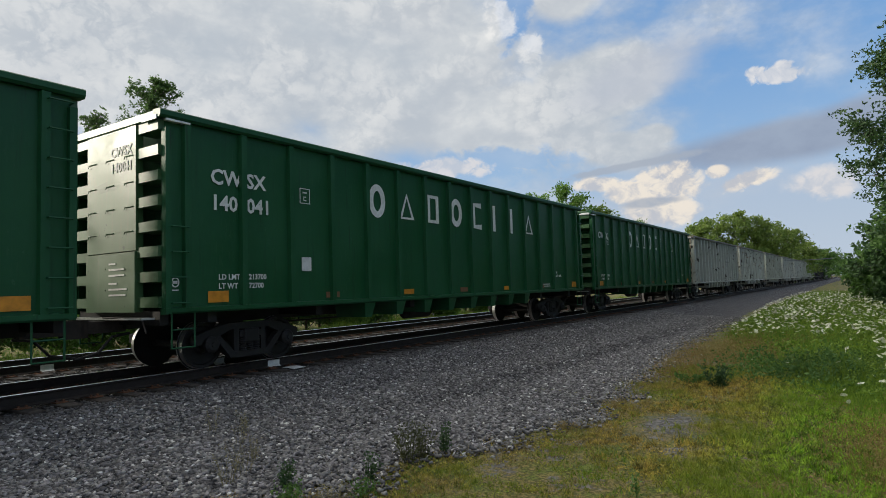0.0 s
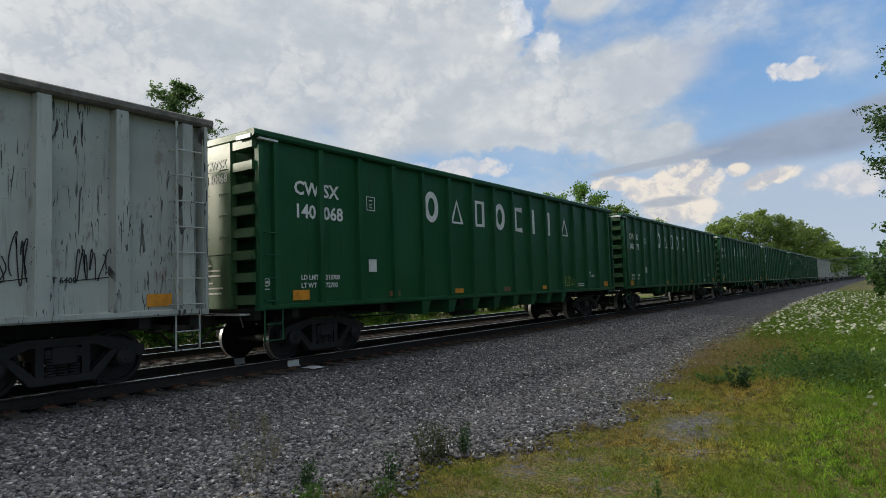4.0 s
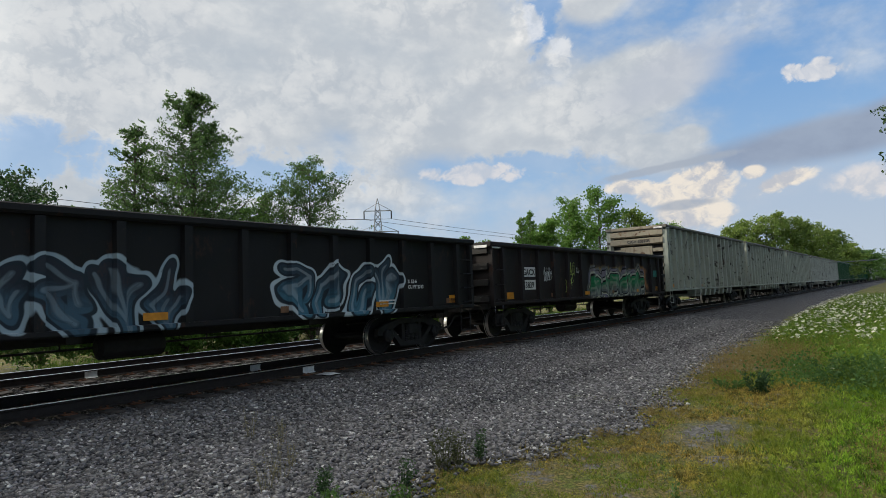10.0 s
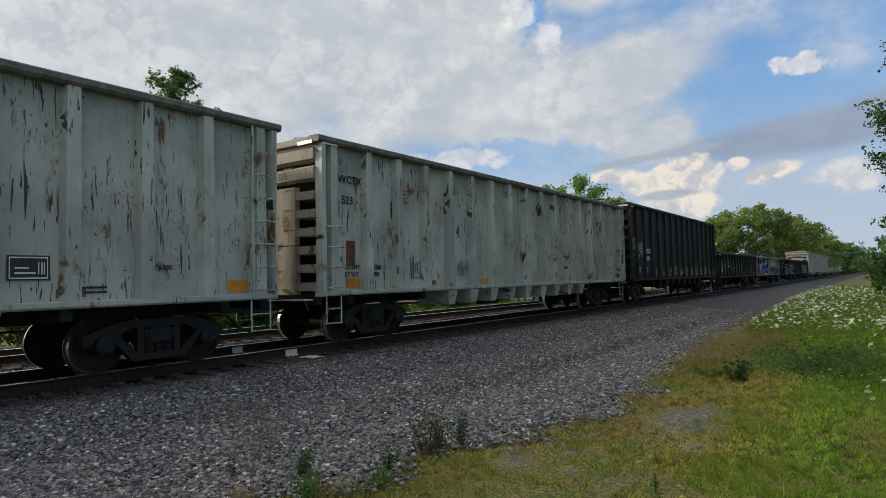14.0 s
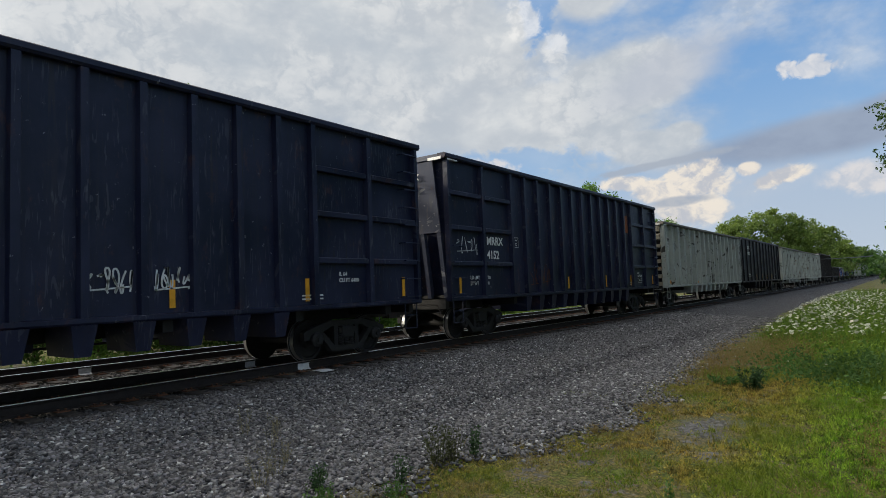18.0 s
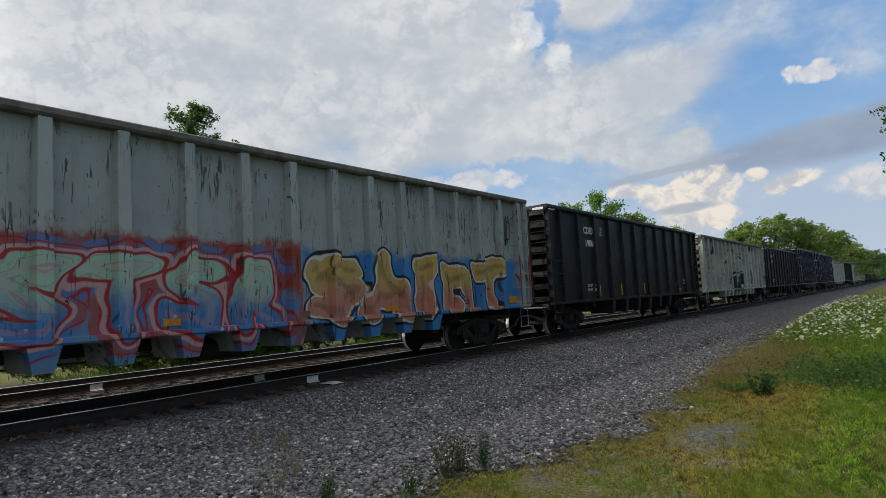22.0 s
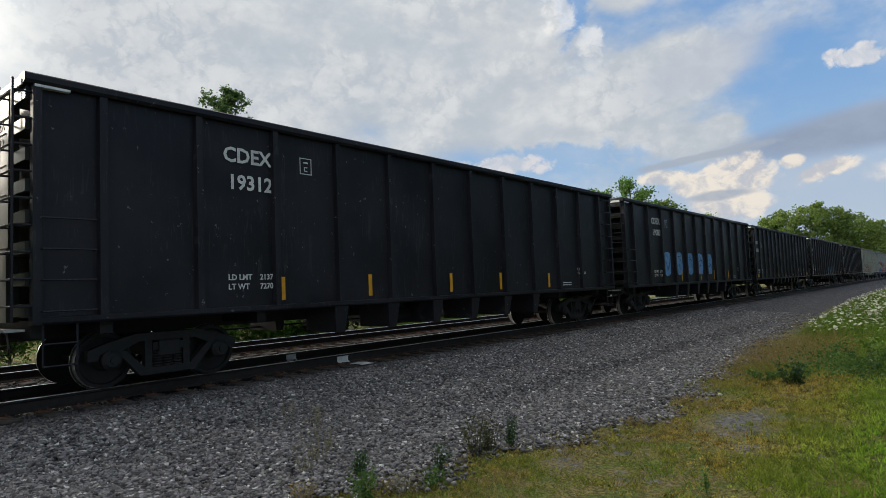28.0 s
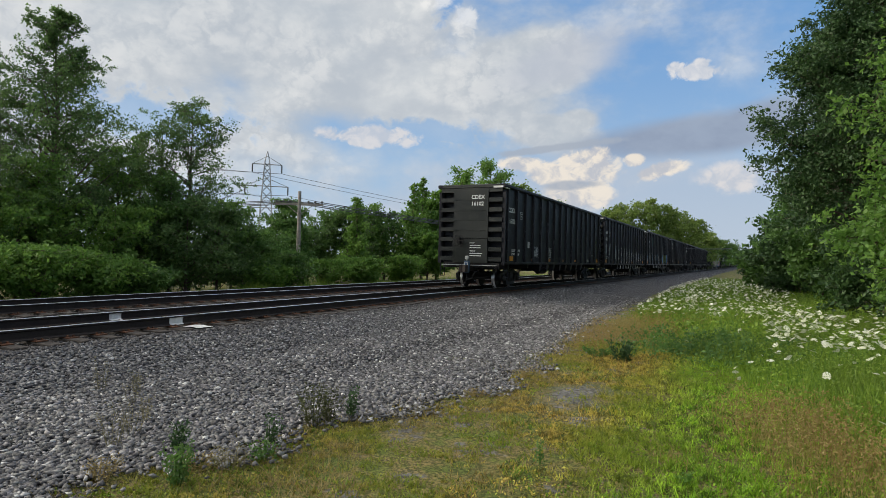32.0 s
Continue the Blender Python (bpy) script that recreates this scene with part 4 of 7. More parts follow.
    if kind.name in ("tall", "refuse", "deep", "big"):
        if wheel:
            part("brake_wheel", shared(key + "brake_wheel", "brake_wheel", RUN_STEEL, brake_wheel), car)

        def platform(bm):
            box(bm, -1.25, 1.25, -h - 0.24, -h + 0.0, S - 0.14, S - 0.11)
        part("brake_step", shared(key + "platform", "brake_step", PALE_STEEL, platform), car, "bare metal step across the end")
    add_truck(car, -h + kind.truck_in)
    add_truck(car, h - kind.truck_in)
    return car


def letters_on(car, kind, words, u, z, size, mat, proud=0.004, depth=None):
    x = (panel_x(kind) if depth is None else depth) + 0.014 + proud
    return part("lettering", lettering(words, size, mat), car, "", pose(x, u - kind.length / 2, z))


def end_print(car, kind, marks, number, mat, one_line=False):
    """Reporting marks and small print on the plate of the rear end."""
    y = -kind.length / 2 - (0.082 if kind.ends != "sloped" else 0.06)
    top = kind.top - 0.50
    if kind.name == "refuse":
        y, top = y + 0.018, kind.top - 0.83
    if one_line:
        part("lettering", lettering(marks + " " + number, 0.15, mat), car, "", pose(-0.45, y, top, 0, 0, -90))
    else:
        part("lettering", lettering(marks, 0.17, mat), car, "", pose(0.02, y, top - 0.12, 0, 0, -90))
        part("lettering", lettering(number, 0.17, mat), car, "", pose(0.02, y, top - 0.40, 0, 0, -90))

    def bar(bm):
        box(bm, 0, 0.004, 0, 1, 0, 0.045)
    for k, (x, w) in enumerate(((0.0, 0.22), (0.0, 0.5), (0.0, 0.5), (0.0, 0.26), (0.0, 0.58), (0.0, 0.54))):
        b = part("small_print_bar", shared("print_bar" + mat.name, "small_print_bar", mat, bar), car, "", pose(x, y - 0.022, kind.sill + 0.80 - 0.10 * k - (0.04 if k > 2 else 0), 0, 0, -90))
        b.scale = (1, w, 0.7)


def plate_on(car, kind, name, u, z, width, height, mat, label="", out=None):
    def build(bm):
        box(bm, 0, 0.006, 0, width, 0, height)
    x = (panel_x(kind) + 0.013) if out is None else out
    return part(name, shared("plate%.2f_%.2f" % (width, height), name, mat, build), car, label, pose(x, u - kind.length / 2, z))


def tag_on(car, kind, seed, u, z, width, height, mat, strokes=4, line=0.05, label=""):
    rnd = random.Random(seed)
    bm = bmesh.new()
    for pts in scrawl(rnd, width, height, strokes * 2):
        ribbon(bm, pts, max(0.018, line * 0.6))
    base_z = rnd.uniform(0.02, 0.2) * height
    ribbon(bm, [(0.05 * width, base_z), (0.5 * width, base_z + 0.05 * height), (0.98 * width, base_z + 0.12 * height)], max(0.016, line * 0.5))
    me = finish(bm, "spray_tag", mat)
    return part("spray_tag", me, car, label, pose(panel_x(kind) + 0.020, u - kind.length / 2, z))


def block_on(car, kind, seed, u, z, width, height, fill, line_mat, label=""):
    """A bulging spray-painted shape with an outline and one hole, as plain paint."""
    rnd = random.Random(seed)
    pts = []
    n = 22
    for i in range(n):
        a = i * math.tau / n
        c, s = math.cos(a), math.sin(a)
        e = 0.62
        pts.append((width * (0.5 + 0.5 * math.copysign(abs(c) ** e, c)) + rnd.uniform(-0.03, 0.03) * width, height * (0.5 + 0.5 * math.copysign(abs(s) ** e, s)) + rnd.uniform(-0.02, 0.02) * height))
    bm = bmesh.new()
    bm.faces.new([bm.verts.new((0, a, b)) for a, b in pts])
    bmesh.ops.triangulate(bm, faces=bm.faces[:])
    shape = part("spray_shape", finish(bm, "spray_shape", fill), car, label, pose(panel_x(kind) + 0.018, u - kind.length / 2, z))
    bm = bmesh.new()
    ribbon(bm, pts, 0.035, 0, True)
    for k in range(3):
        a, b = rnd.uniform(0.1, 0.4), rnd.uniform(0.15, 0.85)
        ribbon(bm, [(width * a, height * b), (width * (a + 0.25), height * (b + rnd.uniform(-0.15, 0.12))), (width * (a + 0.5), height * rnd.uniform(0.15, 0.85))], 0.028)
    part("spray_outline", finish(bm, "spray_outline", line_mat), car, "", pose(panel_x(kind) + 0.021, u - kind.length / 2, z))
    return shape


def framed_panel(car, kind, u, z):
    """A black data panel with a white frame and bars."""
    panel = plate_on(car, kind, "data_panel", u, z, 0.52, 0.34, SPRAY_BLACK, "black data panel in a white frame")

    def frame_lines(bm):
        ribbon(bm, [(0.03, 0.03), (0.49, 0.03), (0.49, 0.31), (0.03, 0.31)], 0.022, 0, True)
        ribbon(bm, [(0.09, 0.10), (0.34, 0.10)], 0.022)
        ribbon(bm, [(0.09, 0.17), (0.26, 0.17)], 0.02)
        for a in (0.38, 0.42, 0.45):
            ribbon(bm, [(a, 0.08), (a, 0.25)], 0.014)
    part("panel_frame", shared("panel_frame", "panel_frame", WHITE, frame_lines), panel, "", pose(0.008, 0, 0))


def reflectors(car, kind, mat=None, upright=False):
    mat = mat or ORANGE
    if upright:
        places = {"large": ((0.52, 0.45), (4.1, 0.42), (7.2, 0.42), (10.68, 0.45), (13.49, 0.45), (16.42, 0.45)), "deep": ((0.86, 0.9), (3.95, 0.42), (6.14, 0.45), (8.84, 0.45), (10.97, 0.45), (13.55, 0.42)),
                  "big": ((0.86, 0.9), (3.88, 0.38), (6.78, 0.38), (9.4, 0.38), (11.9, 0.38), (14.4, 0.38))}
        for u, hgt in places[kind.name]:
            plate_on(car, kind, "reflector", u, kind.sill + 0.12, 0.10, hgt, mat, "yellow upright reflector")
        return
    for i, u in enumerate((0.84, 3.7, 6.4, 9.0, 11.6, 14.2, kind.length - 0.98)):
        size = (0.10, 0.55) if upright else ((0.42, 0.20) if i in (0, 6) else (0.40, 0.12))
        plate_on(car, kind, "reflector", u, kind.sill + 0.10, size[0], size[1], mat if i % 2 == 0 or upright else BROWN_PATCH, "")


def small_print(car, kind, mat, rows=("LD LMT 213700", "LT WT   72700"), u=1.05, mark=(1.95, 1.95)):
    second = kind.post_places()[1] + 0.13
    if kind.name == "refuse":
        u = 0.80
    if kind.name == "deep":
        u, second = 2.90, 99.0
    for i, line in enumerate(rows):
        words = line.split()
        letters_on(car, kind, " ".join(words[:2]), u, kind.sill + 0.50 - 0.16 * i, 0.10, mat)
        letters_on(car, kind, words[-1], second if second - u < 1.6 else u + 0.62, kind.sill + 0.50 - 0.16 * i, 0.10, mat)
    if kind.name == "tall":
        def ring(bm):
            ribbon(bm, [(0.065 * math.cos(k * math.tau / 16), 0.075 * math.sin(k * math.tau / 16)) for k in range(16)], 0.022, 0, True)
            ribbon(bm, [(-0.04, 0.0), (0.04, 0.0)], 0.05)
            ribbon(bm, [(-0.06, -0.13), (0.06, -0.13)], 0.02)
        part("round_mark", shared("round_mark" + mat.name, "round_mark", mat, ring), car, "", pose(panel_x(kind) + 0.017, 0.22 - kind.length / 2, kind.sill + 0.46))
    for i, line in enumerate(("IL 64", "CU FT 6400") if kind.top > 3.5 else ("IL 52-6", "CU FT 2743")):
        letters_on(car, kind, line, kind.length - 2.6, kind.sill + 0.62 - 0.13 * i, 0.085, mat)
    for i in range(2):      # print too small to read
        plate_on(car, kind, "small_print_bar", kind.length - 3.6, kind.sill + 0.22 - 0.07 * i, 0.55, 0.03, mat)
    if kind.top < 3.5:
        return
    # a boxed mark
    bm = bmesh.new()
    ribbon(bm, [(0, 0), (0.26, 0), (0.26, 0.3), (0, 0.3)], 0.025, 0, True)
    ribbon(bm, [(0.07, 0.22), (0.19, 0.22)], 0.03)
    ribbon(bm, [(0.17, 0.13), (0.10, 0.13), (0.10, 0.06), (0.17, 0.06)], 0.025)
    part("plate_mark", finish(bm, "plate_mark", mat), car, "", pose(panel_x(kind) + 0.017, mark[0] - kind.length / 2, kind.sill + mark[1]))


def wordmark(car, kind):
    """A company's wordmark as plain pale shapes, one to a bay."""
    places = kind.post_places()
    size, line = 0.80, 0.16
    for i, shape in enumerate(("oval", "tri", "box", "oval", "bars", "bar", "bar", "tri")):
        u = (places[4 + i] + places[5 + i]) / 2 - 0.18 - kind.length / 2

        def build(bm):
            if shape == "oval":
                ribbon(bm, [(0.22 * math.cos(k * math.tau / 20), (size - line) / 2 * math.sin(k * math.tau / 20)) for k in range(20)], line, 0, True)
            elif shape == "tri":
                ribbon(bm, [(-0.25, -size / 2 + 0.07), (0, size / 2 - 0.16), (0.25, -size / 2 + 0.07)], line * 0.8, 0, True)
            elif shape == "box":
                ribbon(bm, [(-0.2, -size / 2 + 0.07), (0.2, -size / 2 + 0.07), (0.2, size / 2 - 0.07), (-0.2, size / 2 - 0.07)], line, 0, True)
            elif shape == "bars":
                ribbon(bm, [(0.25, size / 2 - 0.08), (-0.18, size / 2 - 0.08), (-0.18, -size / 2 + 0.08), (0.25, -size / 2 + 0.08)], line)
            else:
                ribbon(bm, [(-0.12, -size / 2), (-0.12, size / 2)], line)
        part("painted_shape", shared("wordmark" + shape, "painted_shape", WHITE, build), car, "plain white painted shape", pose(panel_x(kind) + 0.019, u, kind.sill + 2.33))


def lobes_on(car, kind, u, z, width, height, mat):
    """A white sprayed outline of two stacked lobes."""
    pts = [(0.0, 0.0), (0.0, height)]
    pts += [(width * (0.45 + 0.42 * math.sin(a)), height * (0.74 + 0.25 * math.cos(a))) for a in [k * math.pi / 9 for k in range(10)]]
    pts += [(width * (0.5 + 0.5 * math.sin(a)), height * (0.25 + 0.24 * math.cos(a))) for a in [k * math.pi / 9 for k in range(10)]]
    bm = bmesh.new()
    ribbon(bm, pts, 0.06, 0, True)
    for q in (0.28, 0.72):
        ribbon(bm, [(width * (0.42 + 0.13 * math.cos(k * math.tau / 10)), height * (q + 0.09 * math.sin(k * math.tau / 10))) for k in range(10)], 0.04, 0, True)
    part("spray_outline", finish(bm, "spray_outline", mat), car, "white sprayed outline", pose(panel_x(kind) + 0.02, u - kind.length / 2, z))


# ---- murals: spray paint over plates and posts ----
STROKES = {
    "claw": ((0.5, 0.0, 0.05, 0.9), (0.5, 0.0, 0.5, 1.0), (0.5, 0.0, 0.95, 0.8)),
    "bolt": ((0.1, 1.0, 0.85, 0.75), (0.85, 0.75, 0.15, 0.45), (0.15, 0.45, 0.9, 0.0), (0.85, 0.75, 0.95, 0.35)),
    "drop": ((0.45, 1.0, 0.1, 0.35), (0.1, 0.35, 0.6, 0.0), (0.6, 0.0, 0.95, 0.6), (0.5, 0.35, 0.55, 0.6)),
    "fan": ((0.05, 0.0, 0.3, 0.7), (0.3, 0.7, 0.95, 1.0), (0.35, 0.0, 0.95, 0.45)),
    "knot": ((0.1, 0.95, 0.9, 0.15), (0.1, 0.1, 0.85, 0.9), (0.0, 0.55, 0.45, 0.5), (0.9, 0.15, 1.0, 0.5)),
    "wedge": ((0.1, 0.0, 0.15, 0.6), (0.15, 0.6, 0.9, 1.0), (0.9, 1.0, 0.6, 0.3)),
    "B": ((0.1, 0.0, 0.1, 1.0), (0.1, 1.0, 0.7, 0.9), (0.7, 0.9, 0.65, 0.6), (0.65, 0.6, 0.2, 0.5), (0.3, 0.5, 0.9, 0.35), (0.9, 0.35, 0.75, 0.05), (0.75, 0.05, 0.1, 0.0)),
    "U": ((0.1, 1.0, 0.12, 0.15), (0.12, 0.15, 0.5, 0.0), (0.5, 0.0, 0.88, 0.15), (0.88, 0.15, 0.9, 1.0)),
    "R": ((0.1, 0.0, 0.1, 1.0), (0.1, 1.0, 0.8, 0.9), (0.8, 0.9, 0.75, 0.55), (0.75, 0.55, 0.2, 0.48), (0.4, 0.48, 0.95, 0.0)),
    "M": ((0.05, 0.0, 0.12, 1.0), (0.12, 1.0, 0.5, 0.4), (0.5, 0.4, 0.88, 1.0), (0.88, 1.0, 0.95, 0.0)),
    "A": ((0.02, 0.0, 0.45, 1.0), (0.45, 1.0, 0.98, 0.0), (0.2, 0.35, 0.8, 0.35)),
    "S": ((0.9, 0.9, 0.4, 1.0), (0.4, 1.0, 0.1, 0.75), (0.1, 0.75, 0.85, 0.35), (0.85, 0.35, 0.6, 0.02), (0.6, 0.02, 0.05, 0.12)),
    "I": ((0.5, 0.0, 0.5, 0.68), (0.5, 0.95, 0.52, 1.0)),
    "N": ((0.1, 0.0, 0.12, 0.85), (0.12, 0.7, 0.7, 0.8), (0.7, 0.8, 0.9, 0.0)),
    "T": ((0.05, 0.9, 0.95, 1.0), (0.5, 0.95, 0.55, 0.0)),
    "P": ((0.15, 0.0, 0.15, 1.0), (0.15, 1.0, 0.85, 0.85), (0.85, 0.85, 0.75, 0.5), (0.75, 0.5, 0.2, 0.45)),
    "E": ((0.85, 1.0, 0.15, 0.95), (0.15, 0.95, 0.15, 0.05), (0.15, 0.5, 0.7, 0.52), (0.15, 0.05, 0.9, 0.0)),
    "bar": ((0.45, 0.0, 0.5, 1.0), (0.5, 1.0, 0.9, 0.8)),
}


class Piece:
    """A row of bulging painted forms: where it starts (u, z), how wide and high each form is, and its colours."""
    def __init__(self, forms, u, z, width, height, radius, low, high, line=(0.012, 0.012, 0.015), rim=(0.62, 0.64, 0.64), spots=None, echo=None):
        self.forms, self.u, self.z, self.width, self.height, self.radius = forms, u, z, width, height, radius
        self.low, self.high, self.line, self.rim, self.spots, self.echo = low, high, line, rim, spots, echo


def mural_paint(kind, fields, pieces):
    """A painter for the car's near side: ragged fields of colour (u0, u1, z0, z1, colour) and rows of forms on them."""
    half = kind.length / 2

    def apply(t, place, base):
        p3 = node(t, "ShaderNodeSeparateXYZ", {0: place})
        x, y, z = p3.outputs[0], p3.outputs[1], p3.outputs[2]
        flat = node(t, "ShaderNodeCombineXYZ", {0: 0.0, 1: y, 2: z}).outputs[0]
        wob = node(t, "ShaderNodeTexNoise", {"Vector": flat, "Scale": 1.5, "Detail": 0.6})
        shift = node(t, "ShaderNodeVectorMath", {0: wob.outputs["Color"], 1: (0.5, 0.5, 0.5)}, operation="SUBTRACT").outputs[0]
        shift = node(t, "ShaderNodeVectorMath", {0: shift, 1: (0.0, 0.75, 0.5)}, operation="MULTIPLY").outputs[0]
        bent = node(t, "ShaderNodeVectorMath", {0: flat, 1: shift}, operation="ADD").outputs[0]
        b3 = node(t, "ShaderNodeSeparateXYZ", {0: bent})
        by, bz = b3.outputs[1], b3.outputs[2]
        near_side = span(t, x, 1.2, 1.3)
        mist = calc(t, "MULTIPLY", calc(t, "SUBTRACT", grain(t, flat, 5.0, 5.0, 0.7), 0.5), 0.5)
        col = base
        for u0, u1, z0, z1, c in fields:
            yy, zz = calc(t, "ADD", by, mist), calc(t, "ADD", bz, mist)
            a = calc(t, "MULTIPLY", span(t, yy, u0 - half - 0.15, u0 - half + 0.15), span(t, yy, u1 - half + 0.15, u1 - half - 0.15))
            b = calc(t, "MULTIPLY", span(t, zz, z0 - 0.15, z0 + 0.05), span(t, zz, z1 + 0.12, z1 - 0.12))
            col = blend(t, calc(t, "MULTIPLY", calc(t, "MULTIPLY", a, b), near_side), col, c)
        for pc in pieces:
            dist = None
            for i, form in enumerate(pc.forms):
                for y0, z0, y1, z1 in STROKES[form]:
                    a = Vector((0, pc.u - half + (i + 0.12 + 0.76 * y0) * pc.width, pc.z + z0 * pc.height))
                    b = Vector((0, pc.u - half + (i + 0.12 + 0.76 * y1) * pc.width, pc.z + z1 * pc.height))
                    ba = b - a
                    pa = node(t, "ShaderNodeVectorMath", {0: bent, 1: a}, operation="SUBTRACT").outputs[0]
                    q = node(t, "ShaderNodeVectorMath", {0: pa, 1: ba / ba.length_squared}, operation="DOT_PRODUCT").outputs["Value"]
                    q = calc(t, "ADD", q, 0.0, 0.0, True)
                    along = node(t, "ShaderNodeVectorMath", {0: tuple(ba), "Scale": q}, operation="SCALE").outputs[0]
                    d = node(t, "ShaderNodeVectorMath", {0: node(t, "ShaderNodeVectorMath", {0: pa, 1: along}, operation="SUBTRACT").outputs[0]}, operation="LENGTH").outputs["Value"]
                    dist = d if dist is None else calc(t, "SMOOTH_MIN", dist, d, 0.05)
            r = pc.radius
            fill = blend(t, span(t, calc(t, "ADD", bz, mist), pc.z + 0.15 * pc.height, pc.z + 0.8 * pc.height), pc.low, pc.high)
            if pc.spots:
                dots = node(t, "ShaderNodeTexVoronoi", {"Vector": flat, "Scale": 5.5, "Randomness": 1.0}).outputs["Distance"]
                fill = blend(t, calc(t, "MULTIPLY", span(t, dots, 0.20, 0.16), span(t, wob.outputs[0], 0.45, 0.6)), fill, pc.spots)
            fill = blend(t, calc(t, "MULTIPLY", span(t, dist, r * 0.45, r * 0.15), 0.35), fill, pc.rim)
            wave = calc(t, "PINGPONG", calc(t, "ADD", dist, calc(t, "MULTIPLY", wob.outputs[0], 0.45)), 0.075)
            if pc.echo:      # lines that follow the forms, over the ground of the piece too
                around = calc(t, "MULTIPLY", span(t, dist, 0.50, 0.42), near_side)
                col = blend(t, calc(t, "MULTIPLY", around, 0.85), col, blend(t, span(t, wob.outputs[0], 0.42, 0.58), pc.echo, pc.low))
                col = blend(t, calc(t, "MULTIPLY", around, span(t, wave, 0.020, 0.012)), col, pc.line)
            if sum(pc.line) < 0.6:
                fill = blend(t, calc(t, "MULTIPLY", span(t, wave, 0.016, 0.008), 0.30), fill, pc.line)
            inside = span(t, dist, r + 0.012, r - 0.012)
            lined = span(t, dist, r + 0.062, r + 0.042)
            rimmed = span(t, dist, r + 0.125, r + 0.10)
            col = blend(t, calc(t, "MULTIPLY", rimmed, near_side), col, pc.rim)
            col = blend(t, calc(t, "MULTIPLY", lined, near_side), col, pc.line)
            col = blend(t, calc(t, "MULTIPLY", inside, near_side), col, fill)
        return col
    return apply


def build_train():
    cars = []

    def add(kind, skin, label, rear, marks=None, number=None, mat=WHITE, z=2.12, u=0.45, size=0.28, mark=(1.95, 1.95), number_shift=0.1, **more):
        if kind is REFUSE:
            more.setdefault("chord_skin", CHORD_GREY)
            more.setdefault("end_skin", CREAM_RUST)
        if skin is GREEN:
            more.setdefault("end_skin", GREEN_END_LIT)
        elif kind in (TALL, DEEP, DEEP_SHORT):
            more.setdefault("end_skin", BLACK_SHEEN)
        elif kind is LARGE:
            more.setdefault("end_skin", WORN_BLUE)
        car = make_car(kind, skin, label, rear, wheel=len(cars) % 3 != 2 or number == "16102", **more)
        cars.append(car)
        if kind is not MILL or marks:
            small_print(car, kind, DARK_LETTER if mat is DARK_LETTER else WHITE, mark=mark)
        drop = 0.47 if kind in (TALL, DEEP, DEEP_SHORT) and skin is not GREEN else 0.45 if kind is REFUSE else size * 1.65
        parted = skin is GREEN      # lettering that a post divides
        if marks:
            letters_on(car, kind, marks[:2] if parted else marks, u, kind.sill + z, size, mat)
            if parted:
                letters_on(car, kind, marks[2:], 1.67, kind.sill + z, size, mat)
        if number:
            letters_on(car, kind, number[:3] if parted else number, u + number_shift, kind.sill + z - drop, size, mat)
            if parted:
                letters_on(car, kind, number[3:], 1.67, kind.sill + z - drop, size, mat)
            if kind is not MILL:
                end_print(car, kind, marks, number, mat, kind is REFUSE or kind is BIG)
        return car

    green = "dark green steel gondola with white lettering on the near track"
    grey = "scraped pale grey refuse gondola with tapered posts"
    black = "dull black steel gondola with white lettering"
    # cars ahead of the first lettered one
    ahead = ["g", "c", "r", "y", "c", "c", "y", "y", "k", "k", "k", "y", "k", "k"]
    for i, kind in enumerate(ahead):
        rear = 5.86 + 19.5 * (i + 1)
        if kind == "g":
            car = add(TALL, GREEN, green, rear, "CWSX", None, u=0.88, z=2.2)
            wordmark(car, TALL)
        elif kind == "k":
            car = add(TALL, BLACK, black, rear)
        else:
            car = add(REFUSE, {"y": GREY, "r": GREY_WORN, "c": GREY_COOL}[kind], grey, rear, None, None, DARK_LETTER)
        reflectors(car, TALL if kind in "gk" else REFUSE)

    # five green cars
    for rear, number in ((5.86, "140041"), (-13.65, "140052"), (-33.2, "140017"), (-52.7, "140079"), (-72.3, "140068")):
        car = add(TALL, GREEN, green, rear, "CWSX", number, u=0.90, z=2.20, size=0.28, mark=(3.0, 2.05), number_shift=0.0)
        wordmark(car, TALL)
        reflectors(car, TALL)
        plate_on(car, TALL, "decal", 3.02, TALL.sill + 0.66, 0.26, 0.28, WHITE_PLATE, "white printed decal")
    tag_on(cars[-1], TALL, 3, 13.2, 1.25, 1.2, 0.4, SPRAY_LIME, 4, 0.03)
    tag_on(cars[-3], TALL, 4, 9.8, 1.4, 0.5, 0.7, SPRAY_BLACK, 2, 0.04)
    plate_on(cars[-3], TALL, "decal", 0.62, 3.82, 0.3, 0.3, WHITE_PLATE, "white square decal")

    # grey refuse cars
    for rear, marks, number, skin in ((-91.3, "CITX", "349947", GREY_COOL), (-110.6, "CITX", "349951", GREY_COOL), (-129.7, "CIGX", "803144", GREY), (-148.9, "CIGX", "803178", GREY), (-168.0, "CIGX", "803105", GREY)):
        car = add(REFUSE, skin, grey, rear, marks, None, DARK_LETTER, u=0.54, z=2.27, size=0.225, mark=(2.75, 2.1))
        if marks == "CITX":
            letters_on(car, REFUSE, number[:3], 0.66, 2.86, 0.22, DARK_LETTER)
            letters_on(car, REFUSE, number[3:], 1.68, 2.86, 0.22, DARK_LETTER)
        else:
            letters_on(car, REFUSE, number, 0.52, 2.9, 0.22, DARK_LETTER)
        end_print(car, REFUSE, marks, number, DARK_LETTER, True)
        reflectors(car, REFUSE)
        framed_panel(car, REFUSE, 13.6, REFUSE.sill + 0.35)
